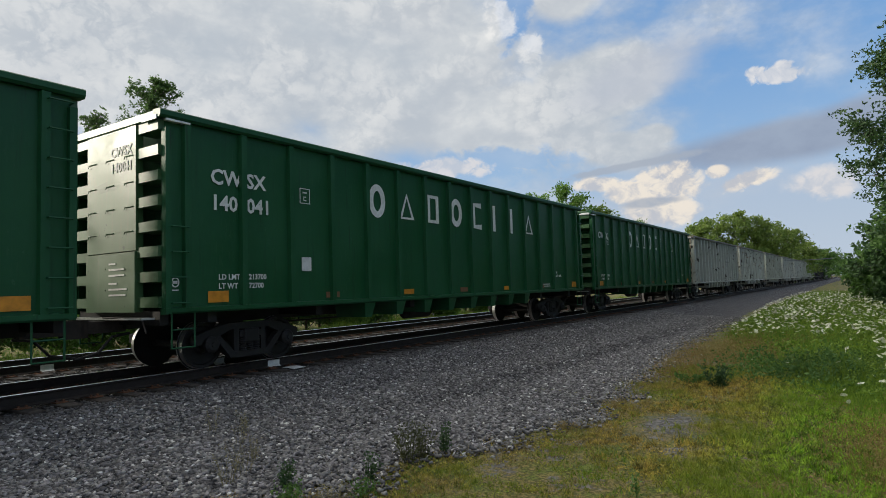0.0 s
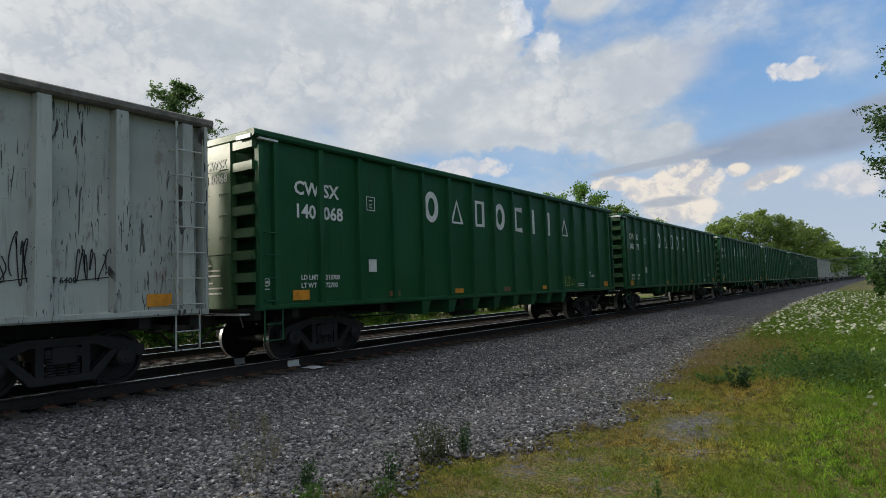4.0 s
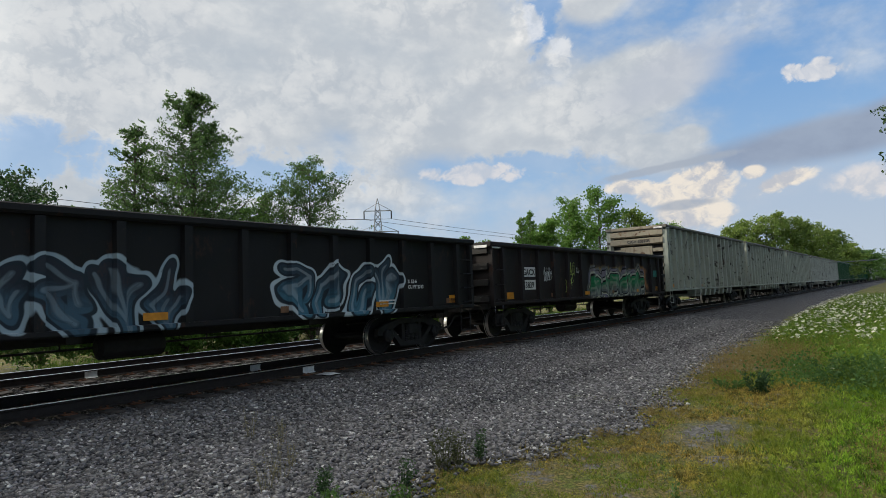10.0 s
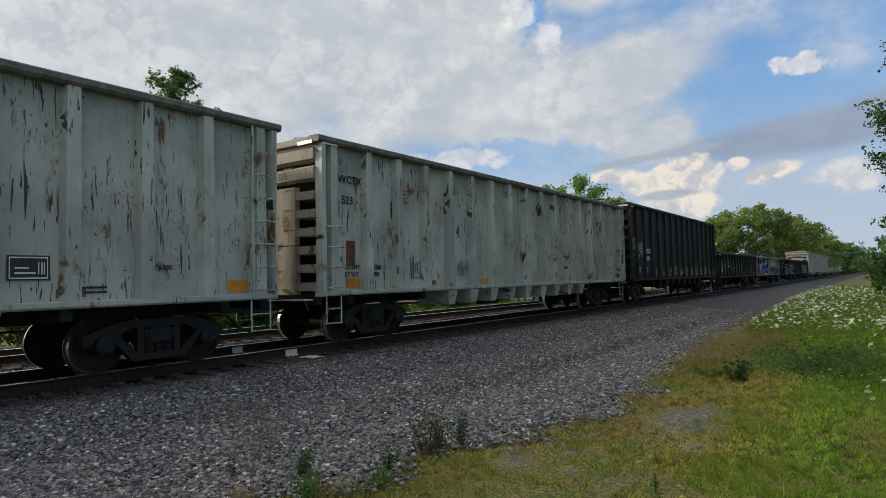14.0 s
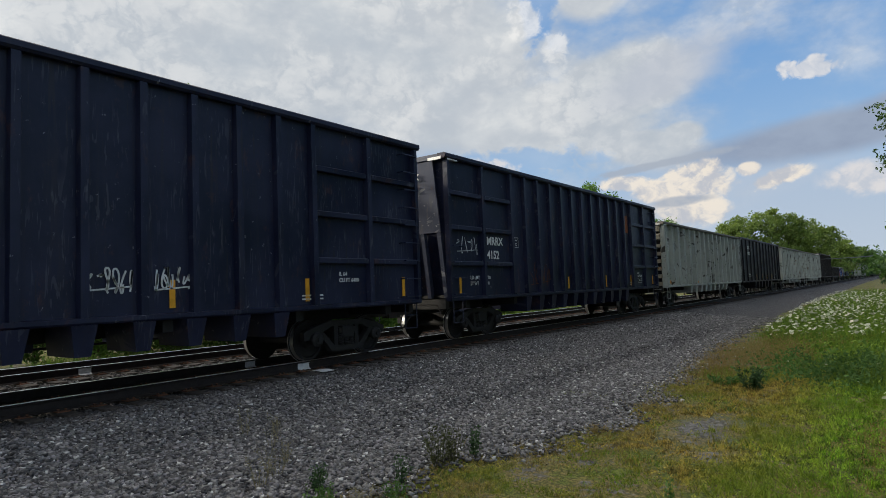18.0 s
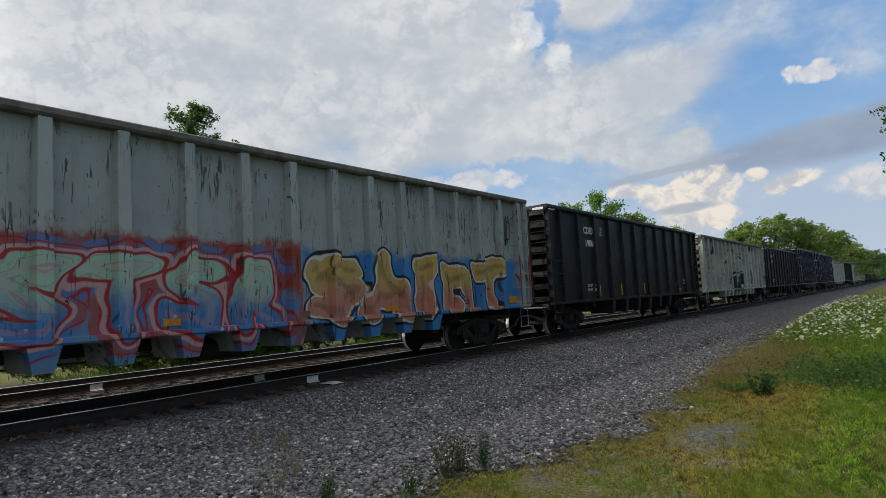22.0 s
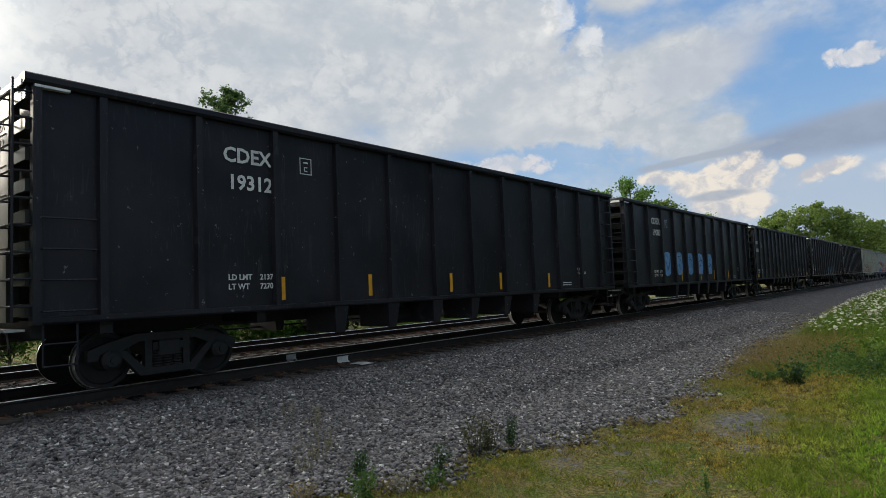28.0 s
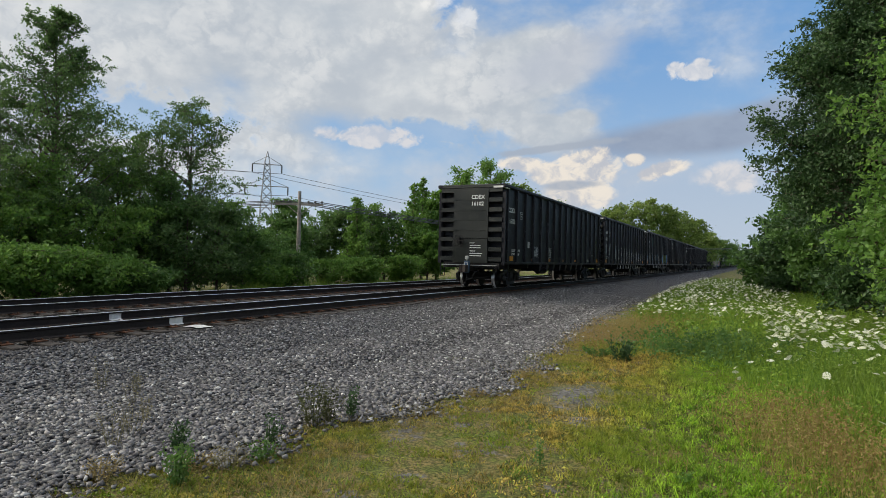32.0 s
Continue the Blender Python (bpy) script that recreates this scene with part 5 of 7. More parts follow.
        tag_on(car, REFUSE, 500 + int(number[-2:]), 14.75, 1.55, 0.75, 0.75, SPRAY_BLACK, 4, 0.025)
        tag_on(car, REFUSE, 600 + int(number[-2:]), 15.85, 1.6, 0.7, 0.55, SPRAY_BLACK, 3, 0.02)
        if number == "349951":
            tag_on(car, REFUSE, 11, 7.2, 1.5, 0.85, 0.7, SPRAY_BLACK, 4, 0.035)
            tag_on(car, REFUSE, 12, 8.3, 1.5, 0.8, 0.7, SPRAY_BLACK, 4, 0.035)
            bm = bmesh.new()
            pts = [(0.6 * (0.5 + 0.031 * 16 * math.sin(a) ** 3), 0.75 * (0.55 + 0.031 * (13 * math.cos(a) - 5 * math.cos(2 * a) - 2 * math.cos(3 * a) - math.cos(4 * a)))) for a in [k * math.tau / 28 for k in range(28)]]
            bm.faces.new([bm.verts.new((0, p[0], p[1])) for p in pts])
            part("heart_sticker", finish(bm, "heart_sticker", SPRAY_RED), car, "red heart with a pale bar", pose(panel_x(REFUSE) + 0.02, 9.45 - 8.975, 1.5))
            plate_on(car, REFUSE, "heart_bar", 9.58, 1.9, 0.34, 0.13, WHITE_PLATE, "", panel_x(REFUSE) + 0.022)
        if number == "803144":
            tag_on(car, REFUSE, 13, 3.85, 1.5, 0.8, 0.75, SPRAY_BLUE, 4, 0.07, "blue spray-painted tag")
            plate_on(car, REFUSE, "decal", 0.58, 1.85, 0.62, 0.66, WHITE_PLATE, "pale decal with unreadable print")
            for k in range(4):
                plate_on(car, REFUSE, "print_bar", 0.64, 1.92 + 0.15 * k, 0.5, 0.07, SPRAY_BLUE, "", panel_x(REFUSE) + 0.021)
            plate_on(car, REFUSE, "yellow_stripe", 16.4, 1.25, 0.09, 0.75, YELLOW)

    # low gondolas
    low = "low dark gondola covered with spray paint"
    mural_a = mural_paint(MILL, [(7.0, 12.7, 0.9, 2.1, (0.36, 0.24, 0.09)), (7.0, 12.5, 0.9, 1.85, (0.20, 0.21, 0.20)), (12.3, 13.2, 1.3, 2.1, (0.30, 0.13, 0.05))],
                          [Piece(("knot", "drop", "knot", "wedge", "knot", "claw"), 7.0, 1.10, 0.92, 0.62, 0.14, (0.13, 0.15, 0.15), (0.02, 0.20, 0.08), rim=(0.42, 0.44, 0.36), echo=(0.20, 0.20, 0.28))])
    mural_b = mural_paint(MILL, [], [Piece(("knot", "bolt", "claw", "drop"), 4.1, 1.12, 0.78, 0.75, 0.12, (0.05, 0.10, 0.14), (0.025, 0.03, 0.04), (0.02, 0.03, 0.04), (0.30, 0.38, 0.42)),
                                     Piece(("bolt", "wedge", "fan", "claw"), 8.9, 1.12, 0.86, 0.78, 0.12, (0.06, 0.16, 0.22), (0.03, 0.05, 0.07), (0.02, 0.03, 0.04), (0.45, 0.52, 0.55))])
    mural_c = mural_paint(MILL, [(0.8, 7.6, 1.1, 2.6, (0.20, 0.23, 0.12)), (0.2, 1.6, 1.0, 1.9, (0.45, 0.10, 0.05)), (0.9, 1.5, 1.3, 1.8, (0.55, 0.22, 0.02)), (7.7, 8.4, 1.0, 2.3, (0.42, 0.20, 0.05))],
                          [Piece(("claw", "bolt", "drop", "fan"), 1.2, 1.10, 1.56, 1.30, 0.27, (0.03, 0.12, 0.44), (0.015, 0.02, 0.15), (0.012, 0.012, 0.03), (0.60, 0.62, 0.62), (0.10, 0.28, 0.50)),
                           Piece(("knot", "wedge", "drop", "fan", "knot"), 8.5, 1.15, 1.22, 1.15, 0.20, (0.035, 0.03, 0.16), (0.36, 0.37, 0.38), (0.02, 0.10, 0.09), (0.50, 0.60, 0.56), (0.05, 0.05, 0.08), echo=(0.30, 0.34, 0.38))])
    skin_a = paint("brown_black_with_green_mural", (0.016, 0.012, 0.012), 0.6, 0.5, (0.02, 0.015, 0.012), mural=mural_a, rust=0.2, gloss=0.25)
    skin_b = paint("dull_black_with_grey_mural", (0.009, 0.009, 0.0095), 0.6, 0.5, (0.02, 0.016, 0.014), mural=mural_b, rust=0.15, gloss=0.25)
    skin_c = paint("olive_with_blue_mural", (0.17, 0.18, 0.085), 0.6, 0.5, mural=mural_c, rust=0.3, gloss=0.3)
    car = add(MILL, skin_a, low, -184.2, None, None, end_skin=BLACK_DULL)
    plate_on(car, MILL, "decal", 1.80, 1.78, 0.86, 0.30, WHITE_PLATE, "white name plate")
    plate_on(car, MILL, "decal", 1.80, 1.38, 0.86, 0.30, WHITE_PLATE, "white number plate")
    letters_on(car, MILL, "GACX", 1.86, 1.83, 0.2, DARK_LETTER, 0.008)
    letters_on(car, MILL, "53839", 1.86, 1.43, 0.2, DARK_LETTER, 0.008)
    tag_on(car, MILL, 20, 3.2, 1.6, 0.6, 0.5, SPRAY_WHITE, 4, 0.03)
    for k in range(3):
        tag_on(car, MILL, 240 + k, 4.75 + 0.15 * k, 1.2 + 0.3 * k, 0.5, 0.5, SPRAY_LIME, 2, 0.035)
    tag_on(car, MILL, 245, 5.7, 1.9, 0.5, 0.2, SPRAY_WHITE, 3, 0.025)
    plate_on(car, MILL, "faded_patch", 14.1, 1.75, 0.45, 0.3, SPRAY_TEAL, "faded teal patch")
    reflectors(car, MILL)
    car = add(MILL, skin_b, low, -200.5, "FURX", "322316", u=2.42, z=1.14, size=0.26, number_shift=-0.1, end_skin=BLACK_DULL)
    tag_on(car, MILL, 21, 0.75, 1.55, 0.8, 0.9, SPRAY_WHITE, 3, 0.025)
    reflectors(car, MILL)
    car = add(MILL, skin_c, "low olive gondola under a large blue and white mural", -216.7, None, None, end_skin=GREY_WORN)
    reflectors(car, MILL, YELLOW)
    car = add(MILL, BLACK_DULL, low, -232.2, "MBKX", "287039", u=2.9, z=1.0, size=0.2)
    for i, (u, w) in enumerate(((0.75, 0.85), (1.8, 0.85), (3.9, 0.8), (5.0, 0.8), (6.1, 0.8), (7.15, 0.8), (8.2, 0.8), (12.6, 0.8))):
        tag_on(car, MILL, 30 + i, u, 1.35, w, 0.85, SPRAY_WHITE, 3, 0.04, "white spray-painted tag")
    bm = bmesh.new()
    ribbon(bm, [(0, 0), (0.55, 0), (0.55, 0.34), (0, 0.34)], 0.035, 0, True)
    ribbon(bm, [(0, 0.1), (0.55, 0.1)], 0.03)
    part("sprayed_frame", finish(bm, "sprayed_frame", SPRAY_WHITE), car, "", pose(panel_x(MILL) + 0.02, 12.7 - 7.65, 1.3))
    reflectors(car, MILL)

    # a tall black car
    car = add(BIG, BLACK_DULL, "tall dull black gondola with white tags along its foot", -250.65, "REGX", "6871", u=2.3, z=1.28, size=0.22, number_shift=0.0)
    for i in range(11):
        tag_on(car, BIG, 40 + i, 4.9 + 1.14 * i, 1.2, 0.75, 0.55, SPRAY_WHITE, 2, 0.035)
    tag_on(car, BIG, 60, 0.25, 2.1, 0.5, 1.3, SPRAY_WHITE, 2, 0.05)
    tag_on(car, BIG, 61, 1.15, 2.1, 0.7, 0.9, SPRAY_WHITE, 3, 0.04)
    reflectors(car, BIG, YELLOW, True)

    # worn grey pair
    car = add(REFUSE, GREY_WORN, "rust-stained grey refuse gondola", -269.7, "WCTX", "523", DARK_LETTER, u=0.62, z=2.37, size=0.175, mark=(2.75, 2.1), number_shift=0.10)
    plate_on(car, REFUSE, "rust_patch", 0.85, 1.66, 0.26, 0.56, RUST, "rusted patch of bare steel")
    plate_on(car, REFUSE, "rust_patch", 2.36, 2.80, 0.22, 0.41, SPRAY_BLACK, "black bare patch")
    tag_on(car, REFUSE, 62, 3.0, 1.35, 0.8, 0.6, SPRAY_TEAL, 4, 0.04)
    tag_on(car, REFUSE, 63, 5.1, 1.4, 0.8, 0.5, SPRAY_TEAL, 4, 0.04)
    reflectors(car, REFUSE)
    car = add(REFUSE, GREY_WORN, "grey refuse gondola with black sprayed loops", -288.8, "WCTX", "518", DARK_LETTER, u=0.62, z=2.37, size=0.175, mark=(2.75, 2.1), number_shift=0.10)
    tag_on(car, REFUSE, 64, 3.6, 2.2, 2.2, 1.7, SPRAY_BLACK, 3, 0.06, "black sprayed loops")
    reflectors(car, REFUSE)
    framed_panel(car, REFUSE, 13.6, REFUSE.sill + 0.35)

    car = add(DEEP, BLACK, black, -308.4, "CDEX", "19082", u=2.84, z=2.52, size=0.26, mark=(4.4, 2.45), number_shift=0.08)
    reflectors(car, DEEP, YELLOW, True)
    car = add(REFUSE, GREY_COOL, grey, -326.85, None, None, DARK_LETTER)
    for k, words in enumerate(("LEWX", "2152")):
        plate_on(car, REFUSE, "decal", 0.52, 3.32 - 0.42 * k, 0.72, 0.32, WHITE_PLATE, "white name plate")
        letters_on(car, REFUSE, words, 0.56, 3.38 - 0.42 * k, 0.20, DARK_LETTER, 0.008)
    for i in range(4):
        tag_on(car, REFUSE, 70 + i, 9.8 + 1.08 * i, 1.35, 0.7, 1.1, SPRAY_BLACK, 2, 0.03)
    reflectors(car, REFUSE)

    # two dark blue cars
    blue = "large dark blue gondola with belted end bays"
    car = add(LARGE, BLUE, blue, -345.2, "MRRX", "4152", u=1.95, z=1.48, size=0.24, mark=(3.5, 1.45), number_shift=0.0)
    tag_on(car, LARGE, 80, 0.4, 2.3, 1.0, 0.5, SPRAY_WHITE, 3, 0.03)
    tag_on(car, LARGE, 81, 4.4, 1.3, 1.4, 0.9, RUST, 3, 0.04)
    plate_on(car, LARGE, "rust_patch", 13.08, 3.52, 0.40, 0.74, RED_PRIMER, "patch of red primer")
    framed_panel(car, LARGE, 14.42, 1.33)
    reflectors(car, LARGE, YELLOW, True)
    car = add(LARGE, BLUE, blue, -363.45, "MRRX", "4121", u=1.95, z=1.48, size=0.24, mark=(3.5, 1.45), number_shift=0.0)
    for i, u in enumerate((4.4, 6.2, 7.2, 9.4, 10.4)):
        tag_on(car, LARGE, 84 + i, u, 1.5, 0.7, 0.4, SPRAY_WHITE, 3, 0.05)
    reflectors(car, LARGE, YELLOW, True)

    car = add(DEEP_SHORT, BLACK, black, -381.7, "MRRX", "4416", u=2.84, z=2.46, size=0.26, mark=(4.3, 2.45), number_shift=0.08)
    reflectors(car, DEEP_SHORT, YELLOW, True)
    mural_e = mural_paint(REFUSE, [], [Piece(("B", "U", "R", "M", "A"), 6.98, 1.22, 0.66, 0.86, 0.135, (0.006, 0.042, 0.036), (0.005, 0.034, 0.030), (0.48, 0.56, 0.50), (0.008, 0.014, 0.014))])
    skin_e = paint("worn_grey_with_teal_mural", (0.42, 0.45, 0.405), 0.6, 0.9, (0.20, 0.12, 0.06), 0.36, 0.95, rust=0.9, mural=mural_e)
    car = add(REFUSE, skin_e, "scrawled grey refuse gondola with teal sprayed forms", -400.75, "WCTX", "513", DARK_LETTER, u=0.62, z=2.37, size=0.175, mark=(2.75, 2.1), number_shift=0.10)
    for i in range(6):
        tag_on(car, REFUSE, 93 + i, 0.6 + 1.08 * i, 1.35, 0.7, 0.7, SPRAY_BLACK, 3, 0.03)
    tag_on(car, REFUSE, 99, 16.6, 1.35, 0.7, 1.0, SPRAY_BLACK, 4, 0.035)
    reflectors(car, REFUSE)
    car = add(DEEP_SHORT, BLACK, black, -419.5, "CDEX", "19060", u=2.84, z=2.46, size=0.26, mark=(4.3, 2.45), number_shift=0.08)
    reflectors(car, DEEP_SHORT, YELLOW, True)

    # murals on grey
    mural_d = mural_paint(REFUSE, [(2.7, 9.2, 0.6, 2.6, (0.27, 0.05, 0.03)), (9.3, 17.4, 0.6, 2.5, (0.04, 0.20, 0.48)), (2.7, 9.0, 0.6, 1.75, (0.10, 0.22, 0.36))],
                          [Piece(("E", "S", "T", "S", "R"), 2.7, 1.22, 1.22, 0.92, 0.19, (0.05, 0.19, 0.42), (0.34, 0.50, 0.38), (0.34, 0.02, 0.025), (0.50, 0.30, 0.30), (0.46, 0.52, 0.48), echo=(0.32, 0.06, 0.04)),
                           Piece(("S", "A", "I", "N", "T"), 9.4, 1.24, 1.44, 1.0, 0.255, (0.50, 0.22, 0.15), (0.52, 0.36, 0.11), (0.60, 0.58, 0.52), (0.012, 0.012, 0.02), (0.24, 0.14, 0.38))])
    mural_f = mural_paint(REFUSE, [], [Piece(("P", "S", "A", "P", "S", "P", "S", "P", "S", "A", "N", "E"), 0.45, 1.22, 0.78, 0.80, 0.10, (0.31, 0.33, 0.28), (0.33, 0.35, 0.30), (0.20, 0.016, 0.012), (0.33, 0.30, 0.26))])
    skin_f = paint("grey_with_red_outlined_letters", (0.335, 0.365, 0.31), 0.55, 0.5, (0.17, 0.16, 0.11), 0.42, 0.95, rust=0.4, mural=mural_f)
    skin_d = paint("grey_with_red_and_blue_mural", (0.33, 0.36, 0.345), 0.55, 0.45, (0.20, 0.17, 0.13), 0.35, 0.85, rust=0.4, mural=mural_d)
    car = add(REFUSE, skin_d, "grey refuse gondola with a red and blue spray mural", -439.0, None, None, DARK_LETTER, end_skin=CREAM_RUST)
    for k, words in enumerate(("LEWX", "2075")):
        plate_on(car, REFUSE, "decal", 0.52, 3.32 - 0.48 * k, 0.78, 0.34, WHITE_PLATE, "white name plate")
        letters_on(car, REFUSE, words, 0.56, 3.38 - 0.48 * k, 0.22, DARK_LETTER, 0.008)
    tag_on(car, REFUSE, 110, 0.55, 1.3, 0.8, 1.1, SPRAY_BLACK, 3, 0.05)
    tag_on(car, REFUSE, 111, 1.65, 1.3, 0.7, 0.9, SPRAY_BLACK, 3, 0.04)
    tag_on(car, REFUSE, 112, 16.3, 2.9, 0.9, 0.9, SPRAY_BLACK, 4, 0.05)
    reflectors(car, REFUSE)
    car = add(REFUSE, skin_f, "grey refuse gondola with red outlined spray letters", -458.1, None, None, DARK_LETTER, post_skin=skin_f)
    for k, words in enumerate(("LEWX", "2058")):
        plate_on(car, REFUSE, "decal", 0.56, 3.32 - 0.48 * k, 0.72, 0.34, WHITE_PLATE, "white name plate")
        letters_on(car, REFUSE, words, 0.60, 3.38 - 0.48 * k, 0.21, DARK_LETTER, 0.008)
    tag_on(car, REFUSE, 130, 13.6, 1.3, 0.6, 0.7, SPRAY_BLUE, 3, 0.05)
    reflectors(car, REFUSE)

    # the black cars at the tail
    car = add(TALL, BLACK, black, -477.28, "CDEX", "16317", u=1.2, z=2.17, size=0.208, mark=(2.66, 1.92), number_shift=0.07)
    for i, (u, z, w, hh) in enumerate(((0.08, 2.2, 0.3, 1.2), (0.62, 1.9, 0.7, 1.6), (3.95, 1.4, 0.6, 0.6), (9.8, 3.0, 0.7, 0.8), (10.9, 3.0, 0.7, 0.8))):
        tag_on(car, TALL, 140 + i, u, z, w, hh, SPRAY_WHITE, 3, 0.03)
    block_on(car, TALL, 157, 5.95, 1.16, 0.72, 0.80, SPRAY_WHITE, SPRAY_BLACK, "white rolled paint block")
    plate_on(car, TALL, "decal", 2.71, 1.84, 0.28, 0.25, WHITE_PLATE, "white printed decal")
    reflectors(car, TALL)
    car = add(TALL, BLACK, black, -496.62, "CDEX", "16263", u=1.2, z=2.17, size=0.208, mark=(2.68, 1.92), number_shift=0.07)
    tag_on(car, TALL, 150, 0.6, 1.5, 0.75, 0.6, SPRAY_WHITE, 3, 0.05)
    tag_on(car, TALL, 151, 1.7, 1.5, 0.75, 0.6, SPRAY_WHITE, 3, 0.05)
    plate_on(car, TALL, "decal", 2.75, 1.84, 0.30, 0.25, WHITE_PLATE, "white printed decal")
    for i in range(4):
        block_on(car, TALL, 152 + i, 9.42 + 1.154 * i, 1.16, 0.46, 0.74, SPRAY_CYAN, SPRAY_BLUE, "pale blue sprayed block")
    reflectors(car, TALL)
    car = add(TALL, BLACK, black, -516.0, "CDEX", "16208", u=0.62, z=2.17, size=0.208, mark=(2.1, 1.97), number_shift=0.09)
    letters_on(car, TALL, "EMPTY LOAD", 13.9, 1.62, 0.09, WHITE)
    letters_on(car, TALL, "O ADJ. BLOCK", 13.9, 1.50, 0.09, WHITE)
    tag_on(car, TALL, 156, 13.2, 2.2, 0.6, 1.9, WHITE_PLATE, 2, 0.02, "white drips of paint")
    reflectors(car, TALL)
    car = add(DEEP, BLACK, black, -535.2, "CDEX", "19080", u=2.84, z=2.52, size=0.26, mark=(4.4, 2.45), number_shift=0.08)
    for i in range(5):
        block_on(car, DEEP, 160 + i, 4.05 + 1.477 * i, 1.45, 0.8, 1.05, SPRAY_BLUE, SPRAY_BLACK)
    reflectors(car, DEEP, YELLOW, True)
    car = add(DEEP, BLACK, black, -554.45, "CDEX", "19312", u=2.84, z=2.54, size=0.265, mark=(4.45, 2.5), number_shift=0.08)
    reflectors(car, DEEP, YELLOW, True)
    painted = "black gondola with white tags and lettered feet"
    car = add(TALL, BLACK, "black gondola with bright sprayed blocks and tags", -573.77, "CDEX", "16311", u=1.71, z=2.18, size=0.208, mark=(3.1, 1.97), number_shift=0.02)
    for i in range(10):
        tag_on(car, TALL, 170 + i, 0.55 + 1.154 * i, 1.45, 0.75, 0.8, SPRAY_WHITE if i % 3 else SPRAY_CYAN, 3, 0.045)
        if i % 2:
            tag_on(car, TALL, 470 + i, 0.6 + 1.154 * i, 1.15, 0.65, 0.3, SPRAY_CYAN, 3, 0.04)
    for i, (u, m) in enumerate(((12.25, SPRAY_BLUE), (13.4, SPRAY_LIME), (14.55, SPRAY_LIME), (15.75, SPRAY_BLUE))):
        block_on(car, TALL, 180 + i, u, 1.2, 0.82, 1.05, m, SPRAY_BLACK, "bright sprayed block")
    block_on(car, TALL, 190, 3.95, 2.95, 0.85, 0.95, SPRAY_TEAL, SPRAY_BLACK)
    block_on(car, TALL, 191, 5.1, 2.95, 0.6, 0.9, SPRAY_LIME, SPRAY_BLACK)
    for i, word in enumerate("DRUGSKILL"):
        letters_on(car, TALL, word, 4.92 + 1.154 * i, 0.74, 0.25, SPRAY_WHITE, 0.08)
    reflectors(car, TALL)
    car = add(TALL, BLACK, painted, -593.13, "CDEX", "16032", u=0.63, z=2.16, size=0.208, mark=(2.1, 1.97), number_shift=0.09)
    for i, (u, z, w, hh) in enumerate(((0.03, 2.6, 0.3, 1.1), (0.03, 1.2, 0.32, 1.0), (0.55, 1.75, 0.75, 0.8), (1.7, 1.6, 0.75, 1.1), (3.95, 1.3, 0.75, 1.2), (5.1, 1.35, 0.75, 0.9), (11.0, 1.3, 0.7, 0.9), (12.1, 1.3, 0.7, 0.9), (13.2, 1.3, 0.8, 1.0), (14.4, 1.3, 0.8, 0.9), (15.5, 1.3, 0.8, 0.8), (16.6, 1.3, 0.7, 0.8))):
        tag_on(car, TALL, 200 + i, u, z, w, hh, SPRAY_WHITE, 3, 0.05, "white spray-painted tag")
    for i in range(4):
        lobes_on(car, TALL, 6.3 + 1.154 * i, 1.22, 0.78, 1.15, SPRAY_WHITE)
        tag_on(car, TALL, 215 + i, 6.5 + 1.154 * i, 1.75, 0.4, 0.25, SPRAY_WHITE, 2, 0.03)
    for i, word in enumerate("DRUGSKILL"):
        letters_on(car, TALL, word, 4.92 + 1.154 * i, 0.74, 0.25, SPRAY_WHITE, 0.08)
    reflectors(car, TALL)
    tail = paint("black_paint_with_pale_wash", (0.0145, 0.0145, 0.0185), 0.45, 0.5, (0.015, 0.015, 0.017), 0.35, 0.2, (0.16, 0.17, 0.18), gloss=0.22)
    car = add(TALL, tail, "last black gondola with two white tags", -612.44, "CDEX", "16102", u=0.61, z=2.17, size=0.208, mark=(2.09, 1.97), number_shift=0.09)
    tag_on(car, TALL, 230, 4.1, 1.36, 0.66, 0.54, SPRAY_WHITE, 4, 0.05, "white spray-painted tag")
    tag_on(car, TALL, 231, 6.41, 1.28, 0.5, 0.66, SPRAY_WHITE, 3, 0.05, "white spray-painted tag")
    plate_on(car, TALL, "decal", 3.17, TALL.sill + 0.71, 0.26, 0.28, WHITE_PLATE, "white printed decal")
    reflectors(car, TALL)
    # the marker that hangs on the last coupler
    rear = -TALL.length / 2 - 0.48
    bm = bmesh.new()
    box(bm, -0.11, 0.11, -0.09, 0.09, 0.04, 0.56)
    bevel(bm, 0.03)
    device = part("end_marker", finish(bm, "end_marker", DEVICE_BLUE), car, "blue boxed marker on the last coupler", pose(0.06, rear, 0.60))
    bm = bmesh.new()
    ribbon(bm, [(-0.07, 0.1), (0.07, 0.1), (0.07, 0.48), (-0.07, 0.48)], 0.02, 0, True)
    part("face_frame", finish(bm, "face_frame", WHITE_PLATE), device, "", pose(0, -0.093, 0, 0, 0, -90))
    bm = bmesh.new()
    tube(bm, [(0, 0, 0.02), (0.02, -0.05, -0.2), (-0.05, 0.0, -0.36), (-0.22, 0.1, -0.42)], 0.03, 7)
    part("air_hose", finish(bm, "marker_hose", RUN_STEEL), device)
    bm = bmesh.new()
    tube(bm, [(0, 0, 0.54), (0, 0, 0.62)], 0.02, 6)
    disc(bm, 1, (0, 0, 0.69), [(-0.06, 0.05), (-0.05, 0.08), (0.05, 0.08), (0.06, 0.05)], 12)
    part("flasher", finish(bm, "flasher", PALE_STEEL), device)
    return cars


CARS = build_train()


def motions():
    for car in CARS:
        x, y, z = car.location
        walk(car, [(t, pose(x, y + SPEED * t, z)) for t in (0.0, 16.0, 32.0)])


